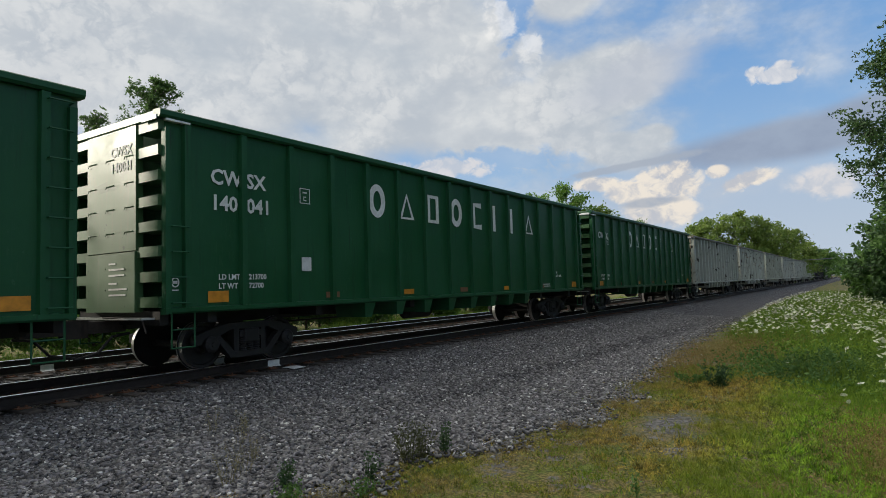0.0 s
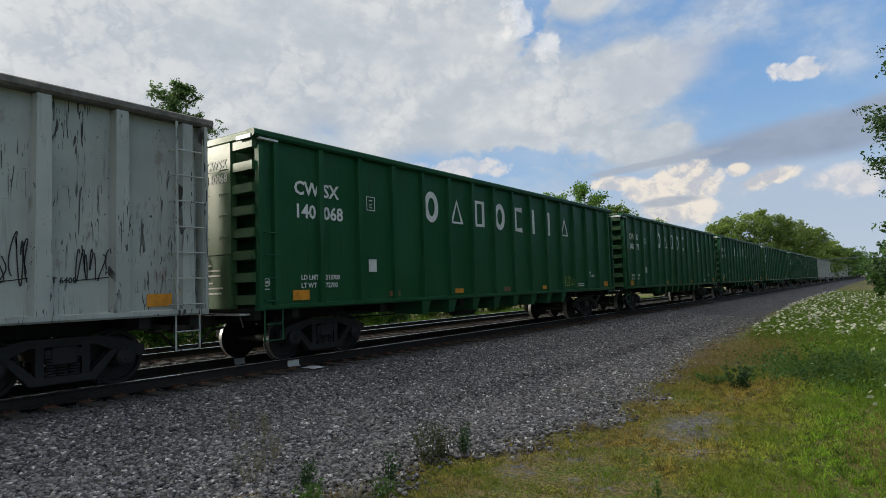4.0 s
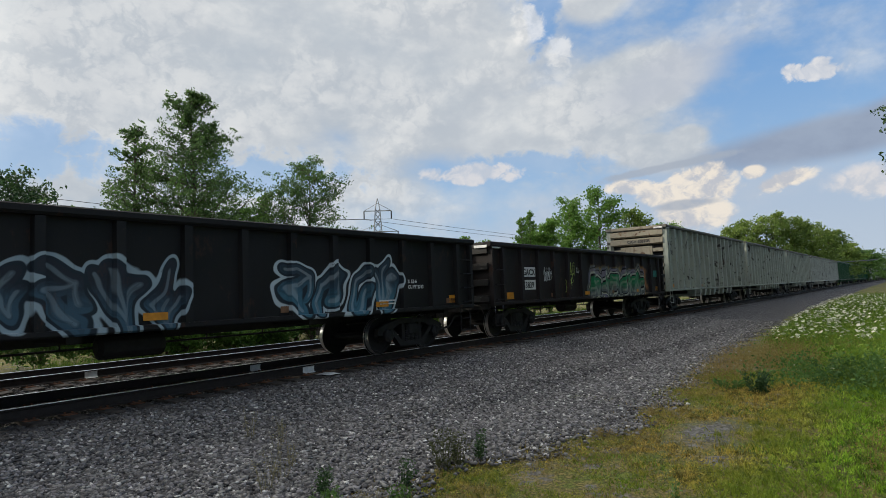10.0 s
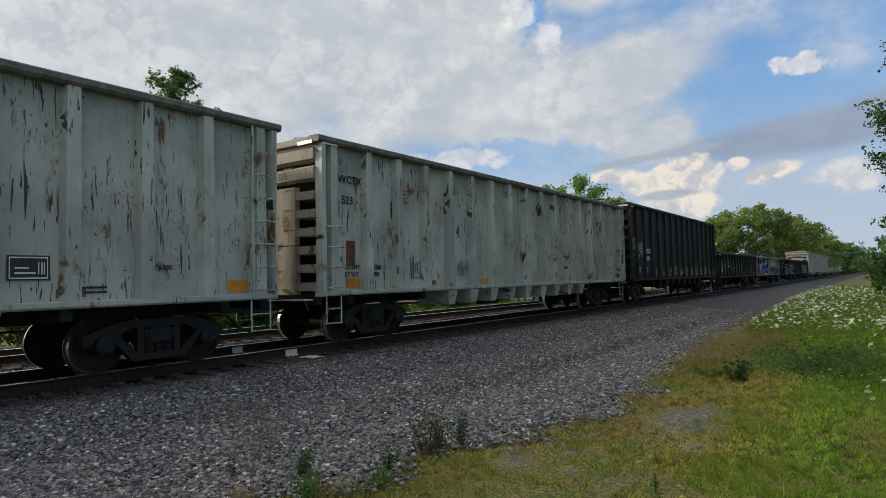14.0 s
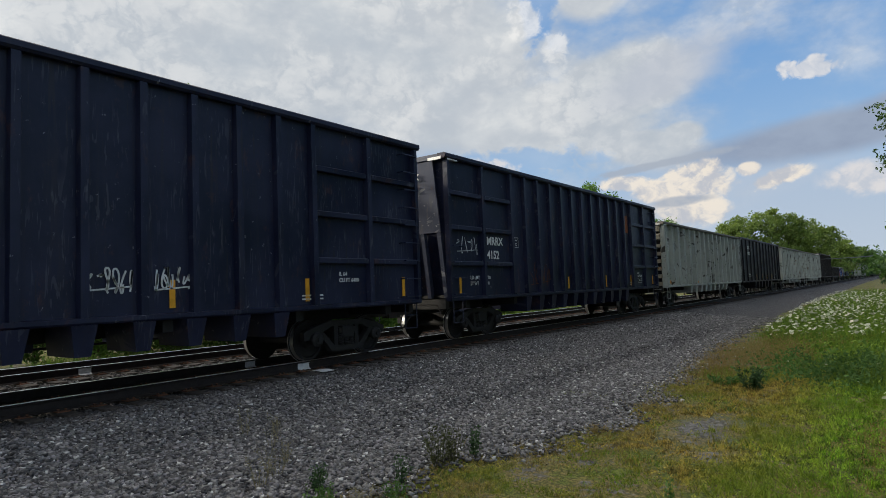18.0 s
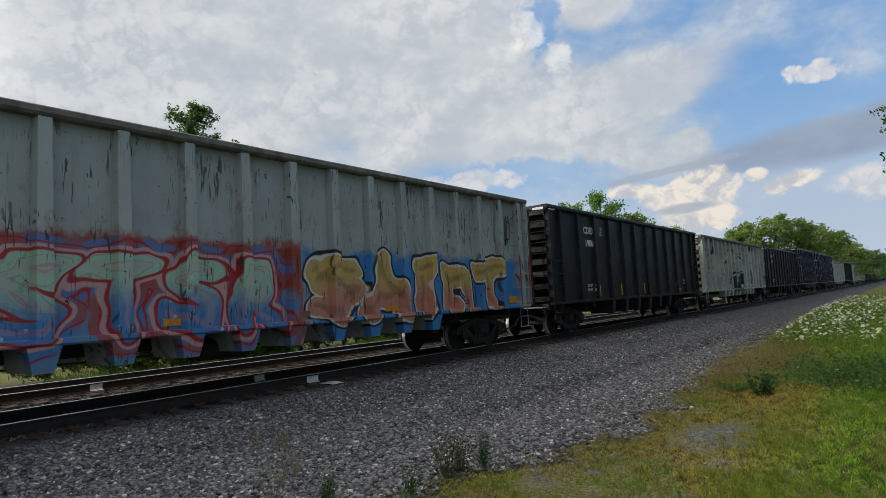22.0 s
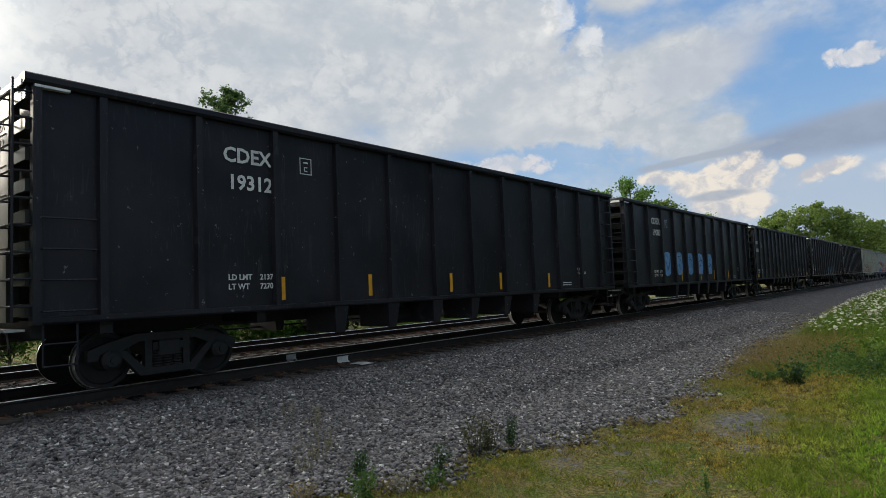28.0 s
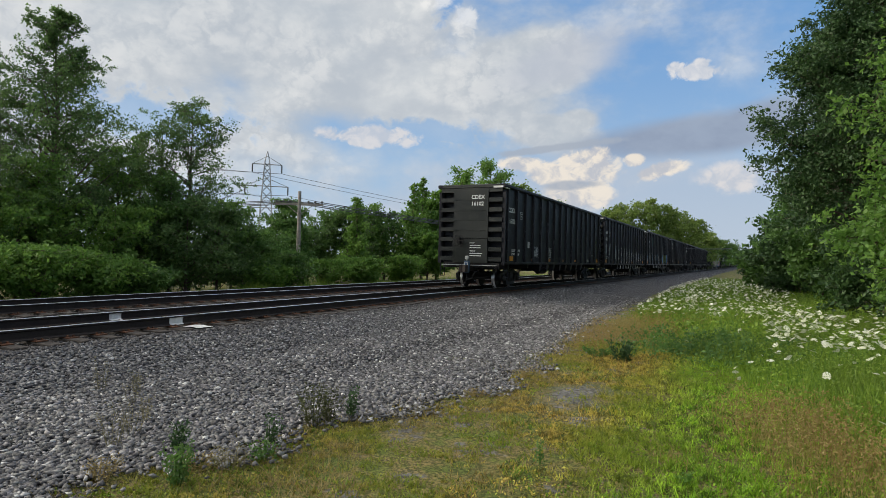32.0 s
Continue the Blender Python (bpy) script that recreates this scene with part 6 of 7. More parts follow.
# ---- tracks ----
def rail_profile():
    half = [(0.07, 0.0), (0.07, 0.012), (0.010, 0.035), (0.009, 0.135), (0.034, 0.150), (0.036, 0.176)]
    return [(x, z - 0.18) for x, z in half] + [(-x, z - 0.18) for x, z in half[::-1]]


def make_track(name, cx, label):
    track = tagged(new(name), label, "railway track", "", "structure")
    track.location = (cx, 0, 0)

    def rail(bm):
        prism(bm, rail_profile(), 1, -60.0, 600.0)

    def head(bm):
        prism(bm, [(-0.036, -0.0045), (0.036, -0.0045), (0.033, 0.0), (-0.033, 0.0)], 1, -60.0, 600.0)
    for x in (-0.7525, 0.7525):
        part("rail", shared("rail", "rail", RAIL_SIDE, rail), track, "", pose(x, 0, 0))
        part("rail_head", shared("rail_head", "rail_head", RAIL_TOP, head), track, "polished running surface", pose(x, 0, 0))
    rnd = random.Random(int(-cx * 10))
    ties = []
    for k in range(4):
        def tie(bm, k=k):
            box(bm, -1.30, 1.30, -0.115, 0.115, -0.36, -0.20)
            bevel(bm, 0.012)
            for v in bm.verts:
                v.co += Vector((noise.noise(v.co * 3 + Vector((k, 0, 0))), noise.noise(v.co * 4 + Vector((0, k, 0))), noise.noise(v.co * 5 + Vector((0, 0, k))))) * 0.014
        ties.append(shared("tie%d" % k, "tie", TIE_WOOD, tie))

    def tie_plate(bm):
        box(bm, -0.18, 0.18, -0.09, 0.09, -0.20, -0.183)
        for x in (-0.09, 0.09):
            for y in (-0.05, 0.05):
                box(bm, x - 0.015, x + 0.015, y - 0.012, y + 0.012, -0.183, -0.155)
    plate_me = shared("tie_plate", "tie_plate", RUST, tie_plate)
    count = 150
    for i in range(count):
        y = -14.0 + 0.5 * i
        at = pose(rnd.uniform(-0.04, 0.04), y + rnd.uniform(-0.03, 0.03), rnd.uniform(-0.01, 0.008), 0, 0, rnd.uniform(-1.2, 1.2))
        part("tie", ties[rnd.randrange(4)], track, "", at)
        if 0 < y < 45:
            for x in (-0.7525, 0.7525):
                part("tie_plate", plate_me, track, "", pose(x, y, 0))
    bm = bmesh.new()
    for i in range(850):
        y = -14.0 + 0.5 * (count + i)
        box(bm, -1.3, 1.3, y - 0.11, y + 0.11, -0.36, -0.20)
    tagged(part("far_ties", finish(bm, "far_ties", TIE_WOOD), track), kind="stuff")
    return track


make_track("near_track", TRACK_X, "near railway track with polished rails on dark wooden ties")
make_track("far_track", FAR_TRACK_X, "second railway track with dark rails on wooden ties")


# ---- ground ----
EDGE = [(-60, -6.5), (0, -5.2), (3.2, -4.75), (4.3, -4.45), (5.2, -4.3), (6.2, -4.1), (7.7, -3.45), (8.9, -3.3), (9.9, -3.4), (13.7, -3.8), (17.8, -4.2), (26, -4.8), (68, -5.3), (200, -6.0), (2500, -6.5)]


def edge_x(y):
    """Where the gravel ends and the grass begins."""
    return float(np.interp(y, [p[0] for p in EDGE], [p[1] for p in EDGE]))


def bed_z(x):
    """Height of the stone bed across the line."""
    return float(np.interp(x, [-19.6, -17.6, -16.6, -13.6, -12.9, -12.3, -9.4, -7.7, -5.5, 0.0], [-0.66, -0.30, -0.25, -0.25, -0.33, -0.25, -0.25, -0.52, -0.60, -0.60]))


def ground_z(x, y):
    base = -0.62 + 0.05 * noise.noise(Vector((x * 0.3, y * 0.3, 0)))
    if x < -18:
        base += -0.35 * min(1.0, (-18 - x) / 6)
    if x > 0.8:
        base += 0.25 * min(1.0, (x - 0.8) / 4)
    return base


def make_ground():
    xs = [-3000, -600, -200, -90, -60, -45, -36, -30, -26, -23, -21, -19.5, -18.0, -12.0, -7.5, -6.5, -5.8] + [-5.2 + 0.4 * i for i in range(26)] + [6, 8, 11, 16, 30, 60, 200, 600, 3000]
    ys = [-3000, -500, -120, -40, -15, -5] + [0.5 * i - 2 for i in range(50)] + [24 + 2 * i for i in range(20)] + [70, 90, 120, 180, 300, 600, 1200, 3000]
    bm = bmesh.new()
    grid = [[bm.verts.new((x, y, ground_z(x, y) if abs(x) < 100 and -100 < y < 300 else -0.8)) for y in ys] for x in xs]
    for i in range(len(xs) - 1):
        for j in range(len(ys) - 1):
            bm.faces.new((grid[i][j], grid[i + 1][j], grid[i + 1][j + 1], grid[i][j + 1]))
    tagged(new("ground", finish(bm, "ground", GROUND, True)), "flat grassy ground beside the railway", "ground", "", "structure")
    # the bed of crushed stone
    bm = bmesh.new()
    ys = [-60, -30, -12] + [-8 + 0.6 * i for i in range(110)] + [62, 80, 110, 160, 260, 420, 620]
    rows = []
    for y in ys:
        e = edge_x(y) + 0.35 * noise.noise(Vector((1.7, y * 0.8, 0)))
        line = [-19.6, -18.6, -17.6, -16.6, -15.1, -13.6, -12.9, -12.3, -10.8, -9.4, -8.6, -7.7, -6.6, -5.9]
        line = [x for x in line if x < e - 0.5] + [e - 0.4, e]
        line += [line[-1]] * (16 - len(line))
        rows.append([bm.verts.new((x, y, bed_z(x) + 0.02 * noise.noise(Vector((x * 1.3, y * 1.3, 4))) - (0.05 if x == e else 0.0))) for x in line])
    for a, b in zip(rows, rows[1:]):
        for k in range(15):
            bm.faces.new((a[k], a[k + 1], b[k + 1], b[k]))
    bmesh.ops.remove_doubles(bm, verts=bm.verts[:], dist=1e-5)
    tagged(new("ballast_bed", finish(bm, "ballast_bed", GRAVEL, True)), "grey crushed-stone bed under and beside the tracks", "gravel", "", "structure")


make_ground()


def scatter_stones():
    rng = np.random.default_rng(5)
    corner = np.array([(1, 0, 0), (-1, 0, 0), (0, 1, 0), (0, -1, 0), (0, 0, 1), (0, 0, -1)], float)
    faces = [(0, 2, 4), (2, 1, 4), (1, 3, 4), (3, 0, 4), (2, 0, 5), (1, 2, 5), (3, 1, 5), (0, 3, 5)]

    def field(name, n, x0, x1, y0, y1, lo, hi, label, power=1.6):
        y = y0 + (y1 - y0) * rng.random(n) ** power
        x = x0 + (x1 - x0) * rng.random(n)
        edge = np.array([edge_x(v) for v in y]) + 0.25 * np.sin(y * 3.1) + rng.normal(0, 0.22, n)
        lane = np.exp(-((x + 6.3 - 0.02 * y) / 0.55) ** 2) * np.clip((y - 6) / 5, 0, 1) * 0.75
        keep = (x < edge) & (rng.random(n) > lane)
        x, y = x[keep], y[keep]
        m = len(x)
        z = np.array([bed_z(v) for v in x])
        s = rng.uniform(lo, hi, m)
        body = corner[None] * (s[:, None, None] * rng.uniform(0.6, 1.25, (m, 6, 1))) + rng.normal(0, 0.22, (m, 6, 3)) * s[:, None, None]
        q = rng.normal(0, 1, (m, 3, 3))
        q, _ = np.linalg.qr(q)
        body = np.einsum("nij,nkj->nki", q, body)
        body[:, :, 2] *= 0.62
        body += np.stack([x, y, z + s * 0.25], 1)[:, None, :]
        me = bpy.data.meshes.new(name)
        idx = (np.arange(m)[:, None, None] * 6 + np.array(faces)[None]).reshape(-1)
        me.vertices.add(m * 6)
        me.vertices.foreach_set("co", body.astype(np.float32).ravel())
        me.loops.add(len(idx))
        me.loops.foreach_set("vertex_index", idx.astype(np.int32))
        me.polygons.add(m * 8)
        me.polygons.foreach_set("loop_start", np.arange(m * 8, dtype=np.int32) * 3)
        me.polygons.foreach_set("loop_total", np.full(m * 8, 3, dtype=np.int32))
        me.update(calc_edges=True)
        me.materials.append(STONE)
        tagged(new("ballast_stones", me), label, "gravel", "", "stuff")
    field("near_stones", 150000, -9.7, -3.0, 1.5, 34.0, 0.016, 0.043, "loose grey crushed stones beside the near track")
    field("track_stones", 34000, -17.8, -9.6, 2.0, 40.0, 0.022, 0.042, "grey ballast stones between the ties")


scatter_stones()


# ---- plants ----
def leaf_cards(centres, size, rng, stretch=1.6, up=0.5):
    """Small pointed leaves (four corners each) at random tilts round the given places."""
    n = len(centres)
    a = rng.normal(0, 1, (n, 3))
    a /= np.linalg.norm(a, axis=1, keepdims=True)
    nrm = rng.normal(0, 1, (n, 3)) + np.array([0, 0, up])
    b = np.cross(nrm, a)
    b /= np.linalg.norm(b, axis=1, keepdims=True) + 1e-9
    s = (size * rng.uniform(0.6, 1.35, n))[:, None]
    tip, wide = a * s * stretch * 0.5, b * s * 0.42
    return np.stack([centres - tip, centres + wide - tip * 0.1, centres + tip, centres - wide - tip * 0.1], 1).reshape(-1, 3)


def make_tree(name, label, x, y, height, spread, leaf_mat, seed, leaves=9000, leaf=0.16, low=0.12, shape="oval", lean=0.0, base=None, category="tree", clump=1.0, limbs=None):
    rng, rnd = np.random.default_rng(seed), random.Random(seed)
    z0 = (ground_z(x, y) if base is None else base) - 0.05
    tree = tagged(new(name), label, category)
    tree.location = (x, y, z0)
    bm = bmesh.new()
    stem = [(lean * height * k / 8 + 0.015 * height * noise.noise(Vector((seed, k * 0.5, 0))), 0.015 * height * noise.noise(Vector((seed, k * 0.5, 9))), height * 0.97 * k / 8) for k in range(9)]
    tube(bm, stem, 0.011 * height + 0.03, 8, 0.012)
    centres, weight = [], []
    limbs = limbs or (60 if height > 6 else 30)
    for i in range(limbs):
        f = low + (0.97 - low) * (i + rnd.random() * 0.8) / limbs
        if shape == "cone":
            reach = spread * (1.0 - f) ** 0.85 * 1.15 + 0.16
        elif shape == "dome":
            reach = spread * math.sqrt(max(0.03, 1 - (max(0.0, f - 0.35) / 0.68) ** 2))
        elif shape == "column":
            reach = spread * (0.72 + 0.28 * math.sin(f * 9.0 + seed)) * (1.0 if f < 0.8 else math.sqrt(max(0.05, 1 - ((f - 0.8) / 0.2) ** 2)))
        else:
            reach = spread * max(0.16, math.sin(math.pi * min(1.0, (f - low) / (1.02 - low) * 0.86 + 0.14)) ** 0.7)
        reach *= (rnd.uniform(0.42, 1.22) if shape == "cone" else rnd.uniform(0.55, 1.12)) if shape != "column" else rnd.uniform(0.78, 1.08)
        az, rise = rnd.uniform(0, math.tau), rnd.uniform(0.25, 0.85) * (1.2 + 3.0 * max(0.0, f - 0.75) if shape == "cone" else 1.0)
        k = min(7, int(f * 8))
        s0 = Vector(stem[k]).lerp(Vector(stem[k + 1]), f * 8 - k if f * 8 - k <= 1 else 1)
        way = Vector((math.cos(az), math.sin(az), rise)).normalized()
        end = s0 + way * reach
        if end.z > height:
            end = s0.lerp(end, (height - s0.z) / (end.z - s0.z))
        mid = s0.lerp(end, 0.5) + Vector((0, 0, 0.05 * reach))
        tube(bm, [s0, mid, end], 0.0045 * height * (1.1 - f) + 0.010, 4, 0.005)
        for q in (0.35, 0.55, 0.7, 0.85, 1.0):
            for _ in range(3):      # twigs carry the sprays of leaves
                root = s0.lerp(end, q)
                twig = root + Vector((rnd.uniform(-1.5, 1.5), rnd.uniform(-1.5, 1.5), rnd.uniform(-0.7, 1.3))) * (0.15 * reach + 0.12)
                if twig.z > height * 1.01:
                    twig.z = height * rnd.uniform(0.93, 1.0)
                tube(bm, [root, twig], 0.008, 3, 0.003)
                for k in (0.6, 1.0):
                    centres.append(tuple(root.lerp(twig, k)))
                    weight.append((0.6 + 0.4 * q if shape != "column" else 0.15 + q * q) * (0.25 + reach / spread))
    part("trunk", finish(bm, "trunk", BARK), tree, "grey-brown trunk and limbs")
    centres, weight = np.array(centres), np.array(weight) * rng.uniform(0.3, 1.7, len(centres))
    pick = rng.choice(len(centres), leaves, p=weight / weight.sum())
    # each spray is a flat fan of leaves that tilts with its twig
    size = clump * (0.10 + 0.028 * height ** 0.8) * rng.uniform(0.6, 1.3, len(centres))
    if shape == "cone":
        size *= np.clip((height - centres[:, 2]) / 4.0, 0.45, 1.0)
    off = rng.normal(0, 1, (leaves, 3))
    off *= (np.minimum(1.0, 1.5 / (np.linalg.norm(off, axis=1) + 1e-6)))[:, None] * np.array([1.0, 1.0, 0.42])
    tilt = rng.normal(0, 0.45, (len(centres), 2))[pick]
    off[:, 2] += off[:, 0] * tilt[:, 0] + off[:, 1] * tilt[:, 1] - 0.10 * (off[:, 0] ** 2 + off[:, 1] ** 2)
    pts = centres[pick] + off * size[pick][:, None]
    pts[:, 2] = np.maximum(pts[:, 2], 0.08)
    part("crown", mesh_np("crown", leaf_cards(pts, leaf, rng), 4, leaf_mat), tree, "leafy crown with gaps of sky" if shape == "cone" else "")
    return tree


def polar(turn, dist):
    return -math.sin(radians(turn)) * dist, math.cos(radians(turn)) * dist


def plant_left():
    # tall trees behind the far track
    x, y = polar(58.9, 34.5)
    make_tree("tree", "tall dark deciduous tree with an open tapering crown", x, y, 14.2, 5.8, LEAF_DARK, 11, 56000, 0.080, 0.10, "cone", limbs=96, clump=0.66)
    x, y = polar(63.4, 33.5)
    make_tree("tree", "dark leafy tree beside a taller one", x, y, 11.6, 3.8, LEAF_DARK, 12, 20000, 0.08, 0.1, "cone", limbs=64, clump=0.6)
    x, y = polar(48.9, 37.0)
    make_tree("tree", "dark tree with an upright ragged crown", x, y, 10.6, 3.5, LEAF_DARK, 13, 24000, 0.08, 0.1, "oval", limbs=64, clump=0.6)
    x, y = polar(52.8, 38.0)
    make_tree("tree", "thin light green sapling", x, y, 9.2, 1.7, LEAF_LIGHT, 14, 4200, 0.105, 0.15, "cone", limbs=40)
    x, y = polar(51.2, 37.6)
    make_tree("tree", "half-bare thin sapling among denser trees", x, y, 8.8, 1.2, LEAF_LIGHT, 16, 1400, 0.10, 0.2, "cone", limbs=36)
    for i, (turn, dist, hgt, spread) in enumerate(((72.2, 60, 13.6, 5.0), (78.5, 58, 12.5, 5.0), (68.0, 66, 11.0, 4.5))):
        x, y = polar(turn, dist)
        make_tree("tree", "round dark tree far behind the tracks", x, y, hgt, spread, LEAF_DEEP, 15 + 40 * i, 9000, 0.20, 0.10, "dome")
    # understorey along the far side: turn, distance, height, spread
    row = [(66, 30, 3.6, 2.4), (61, 31, 4.6, 2.6), (57, 33, 5.2, 2.4), (54.5, 32, 4.2, 2.2), (51.5, 34, 4.6, 2.4), (49, 33, 4.8, 2.3), (46.5, 35, 4.6, 2.2), (44.5, 36, 3.4, 2.0), (43, 42, 3.6, 2.4),
           (41, 46, 4.6, 2.4), (38.9, 52, 4.4, 2.4), (37.3, 55, 6.0, 2.6), (35.4, 54, 6.2, 2.4), (33.6, 58, 7.0, 2.4), (32.0, 58, 6.4, 2.4), (29.8, 62, 6.8, 2.6), (63.5, 27.5, 1.9, 2.2), (59.5, 27, 2.2, 2.3),
           (55.5, 28, 1.8, 2.0), (52.5, 29.5, 1.3, 1.6), (70, 29, 2.3, 2.4), (75, 28, 2.6, 2.6), (80, 30, 3.0, 3.0), (40.5, 38, 2.3, 1.9), (37, 44, 1.8, 1.8), (34, 46, 2.0, 1.8), (30.5, 52, 2.2, 2.0), (42.5, 36, 1.5, 1.5)]
    mats = (LEAF_MID, LEAF_LIGHT, LEAF_DARK, LEAF_LIGHT, LEAF_MID, LEAF_DARK, LEAF_DARK, LEAF_MID, LEAF_MID, LEAF_MID, LEAF_DARK, LEAF_MID, LEAF_DARK, LEAF_LIGHT, LEAF_MID, LEAF_LIGHT, LEAF_LIGHT, LEAF_LIGHT, LEAF_LIGHT, LEAF_MID, LEAF_MID, LEAF_MID, LEAF_MID, LEAF_MID, LEAF_LIGHT, LEAF_LIGHT, LEAF_LIGHT, LEAF_LIGHT)
    for i, (turn, dist, hgt, spread) in enumerate(row):
        x, y = polar(turn, dist)
        make_tree("shrub" if hgt < 5 else "tree", ("dense roadside shrub with small leaves" if hgt < 5 else "leafy tree in the belt behind the tracks"), x, y, hgt, spread, mats[i], 100 + i,
                  8000 if hgt > 3 else 6000, 0.11 if dist < 45 else 0.15, 0.03, "dome" if hgt > 3.2 else "oval", category="shrub" if hgt < 5 else "tree", clump=1.1 if hgt > 3.2 else 1.5)
    for i, (turn, dist, hgt, spread, mat) in enumerate(((65.5, 30.5, 6.0, 1.9, LEAF_LIGHT), (59.8, 31.5, 6.4, 1.8, LEAF_LIGHT), (54.4, 34.5, 7.6, 1.7, LEAF_LIGHT), (50.4, 34.0, 6.2, 1.7, LEAF_MID), (45.4, 39.0, 5.4, 1.8, LEAF_LIGHT), (40.6, 47.0, 6.4, 2.0, LEAF_MID))):
        x, y = polar(turn, dist)
        make_tree("tree", "young leafy tree in the belt behind the tracks", x, y, hgt, spread, mat, 130 + i, 9000, 0.10 if dist < 40 else 0.13, 0.03, "oval", limbs=46, clump=0.8)
    # light green saplings before the dark belt
    for i, (turn, dist, hgt, spread) in enumerate(((34.6, 50, 7.2, 1.3), (29.4, 58, 9.6, 1.5), (28.6, 60, 10.4, 1.2))):
        x, y = polar(turn, dist)
        make_tree("tree", "slender light green sapling before darker trees", x, y, hgt, spread, LEAF_LIGHT, 140 + i, 5200, 0.14, 0.05, "cone", limbs=46)
    # bright trees further along
    for i, (turn, dist, hgt, spread, mat) in enumerate(((27.2, 62, 9.2, 2.2, LEAF_LIGHT), (25.0, 66, 12.0, 2.6, LEAF_LIGHT), (22.4, 70, 13.8, 3.0, LEAF_LIGHT), (19.6, 74, 11.4, 2.8, LEAF_YELLOW),
                                                        (28.0, 57, 4.5, 2.6, LEAF_LIGHT), (16.8, 84, 10.2, 2.8, LEAF_LIGHT), (15.2, 98, 8.6, 3.2, LEAF_YELLOW), (13.9, 112, 8.8, 3.6, LEAF_YELLOW))):
        x, y = polar(turn, dist)
        make_tree("tree", "bright green tree beyond the tracks", x, y, hgt, spread, mat, 150 + i, 9500, 0.19, 0.06, "dome")
    for i, (turn, dist, hgt, spread) in enumerate(((11.6, 136, 13.2, 5), (10.2, 138, 14.6, 5.0), (8.5, 140, 15.8, 5.2), (7.1, 144, 14.6, 5.0), (5.8, 150, 13.8, 5.0), (4.7, 156, 12.2, 4.8), (3.6, 170, 9.8, 4.8), (2.5, 230, 10.4, 6), (1.8, 300, 11.0, 7), (1.0, 330, 9.0, 8))):
        x, y = polar(turn, dist)
        make_tree("tree", "sunlit tree in the distance beside the line", x, y, hgt, spread, LEAF_YELLOW if i < 7 else LEAF_MID, 170 + i, 6500, 0.33, 0.05, "dome", clump=1.2)


def plant_sun_screen():
    """Unseen trees added behind the viewer: the belt goes on and blocks low sun."""
    for i, (x, y, hgt, spread) in enumerate(((-29, 3, 7.6, 3.2), (-30, -3, 8.2, 3.4), (-31, -9, 8.6, 3.6), (-30, -15, 8.0, 3.6), (-31, -22, 8.8, 3.8), (-33, -30, 9.0, 4.0), (-34, -39, 9.0, 4.2))):
        make_tree("tree", "leafy tree in the belt behind the tracks", x, y, hgt, spread, LEAF_MID, 400 + i, 4200, 0.34, 0.03, "dome")


def plant_right():
    for i, (x, y, hgt, spread, mat, n, leaf, shape) in enumerate(((4.25, 28.0, 19.0, 4.1, LEAF_DEEP, 175000, 0.085, "column"), (4.0, 18.2, 8.0, 2.0, LEAF_LIGHT, 30000, 0.095, "dome"), (4.6, 36, 13.0, 3.6, LEAF_DEEP, 40000, 0.13, "column"), (4.6, 45, 10.5, 3.8, LEAF_DEEP, 16000, 0.20, "dome"),
                                                                  (4.4, 58, 9.0, 4.0, LEAF_MID, 9000, 0.26, "dome"), (4.6, 74, 7.5, 4.2, LEAF_DEEP, 7000, 0.32, "dome"), (5.0, 94, 7.0, 4.6, LEAF_DEEP, 6000, 0.40, "dome"), (5.5, 125, 7.0, 5.5, LEAF_DEEP, 5000, 0.5, "dome"),
                                                                  (8.5, 25, 14.0, 4.0, LEAF_DEEP, 16000, 0.2, "dome"), (9.5, 15.5, 9.0, 3.4, LEAF_MID, 5000, 0.24, "dome"))):
        make_tree("tree", "tall dense deciduous tree at the meadow's edge" if hgt > 10 else "bushy green tree at the meadow's edge", x, y, hgt, spread, mat, 200 + i, n, leaf, 0.02, shape, clump=0.78 if n > 50000 else 1.05, limbs=210 if n > 50000 else 80)
    # low growth that closes the foot of the trees
    for i, (x, y, hgt, spread, mat) in enumerate(((3.6, 23.5, 2.6, 1.9, LEAF_DEEP), (4.6, 20.5, 3.2, 2.0, LEAF_DEEP), (2.6, 30.5, 3.4, 2.0, LEAF_MID), (2.2, 38.0, 3.4, 2.2, LEAF_DEEP), (1.6, 48.0, 3.4, 2.4, LEAF_MID), (1.4, 62.0, 3.6, 2.8, LEAF_DEEP))):
        make_tree("shrub", "dark shrub below the trees at the meadow's edge", x, y, hgt, spread, mat, 240 + i, 12000, 0.10 + 0.0025 * (y - 20), 0.02, "dome", category="shrub", clump=1.1)


plant_left()
plant_sun_screen()
plant_right()


def blades(rng, x, y, z, height, width, lean=0.35):
    """Three-cornered grass blades."""
    n = len(x)
    az = rng.random(n) * math.tau
    side = np.stack([np.cos(az), np.sin(az), np.zeros(n)], 1) * (width * rng.uniform(0.6, 1.3, n))[:, None]
    root = np.stack([x, y, z], 1)
    tip = root + np.stack([rng.normal(0, lean, n) * height, rng.normal(0, lean, n) * height, height], 1)
    return np.stack([root - side, root + side, tip], 1).reshape(-1, 3)


def field_points(rng, n, x0, x1, y0, y1, power=1.0):
    x, y = x0 + (x1 - x0) * rng.random(n), y0 + (y1 - y0) * rng.random(n) ** power
    edge = np.array([edge_x(v) for v in y]) + rng.normal(0, 0.25, n)
    keep = x > edge
    return x[keep], y[keep]


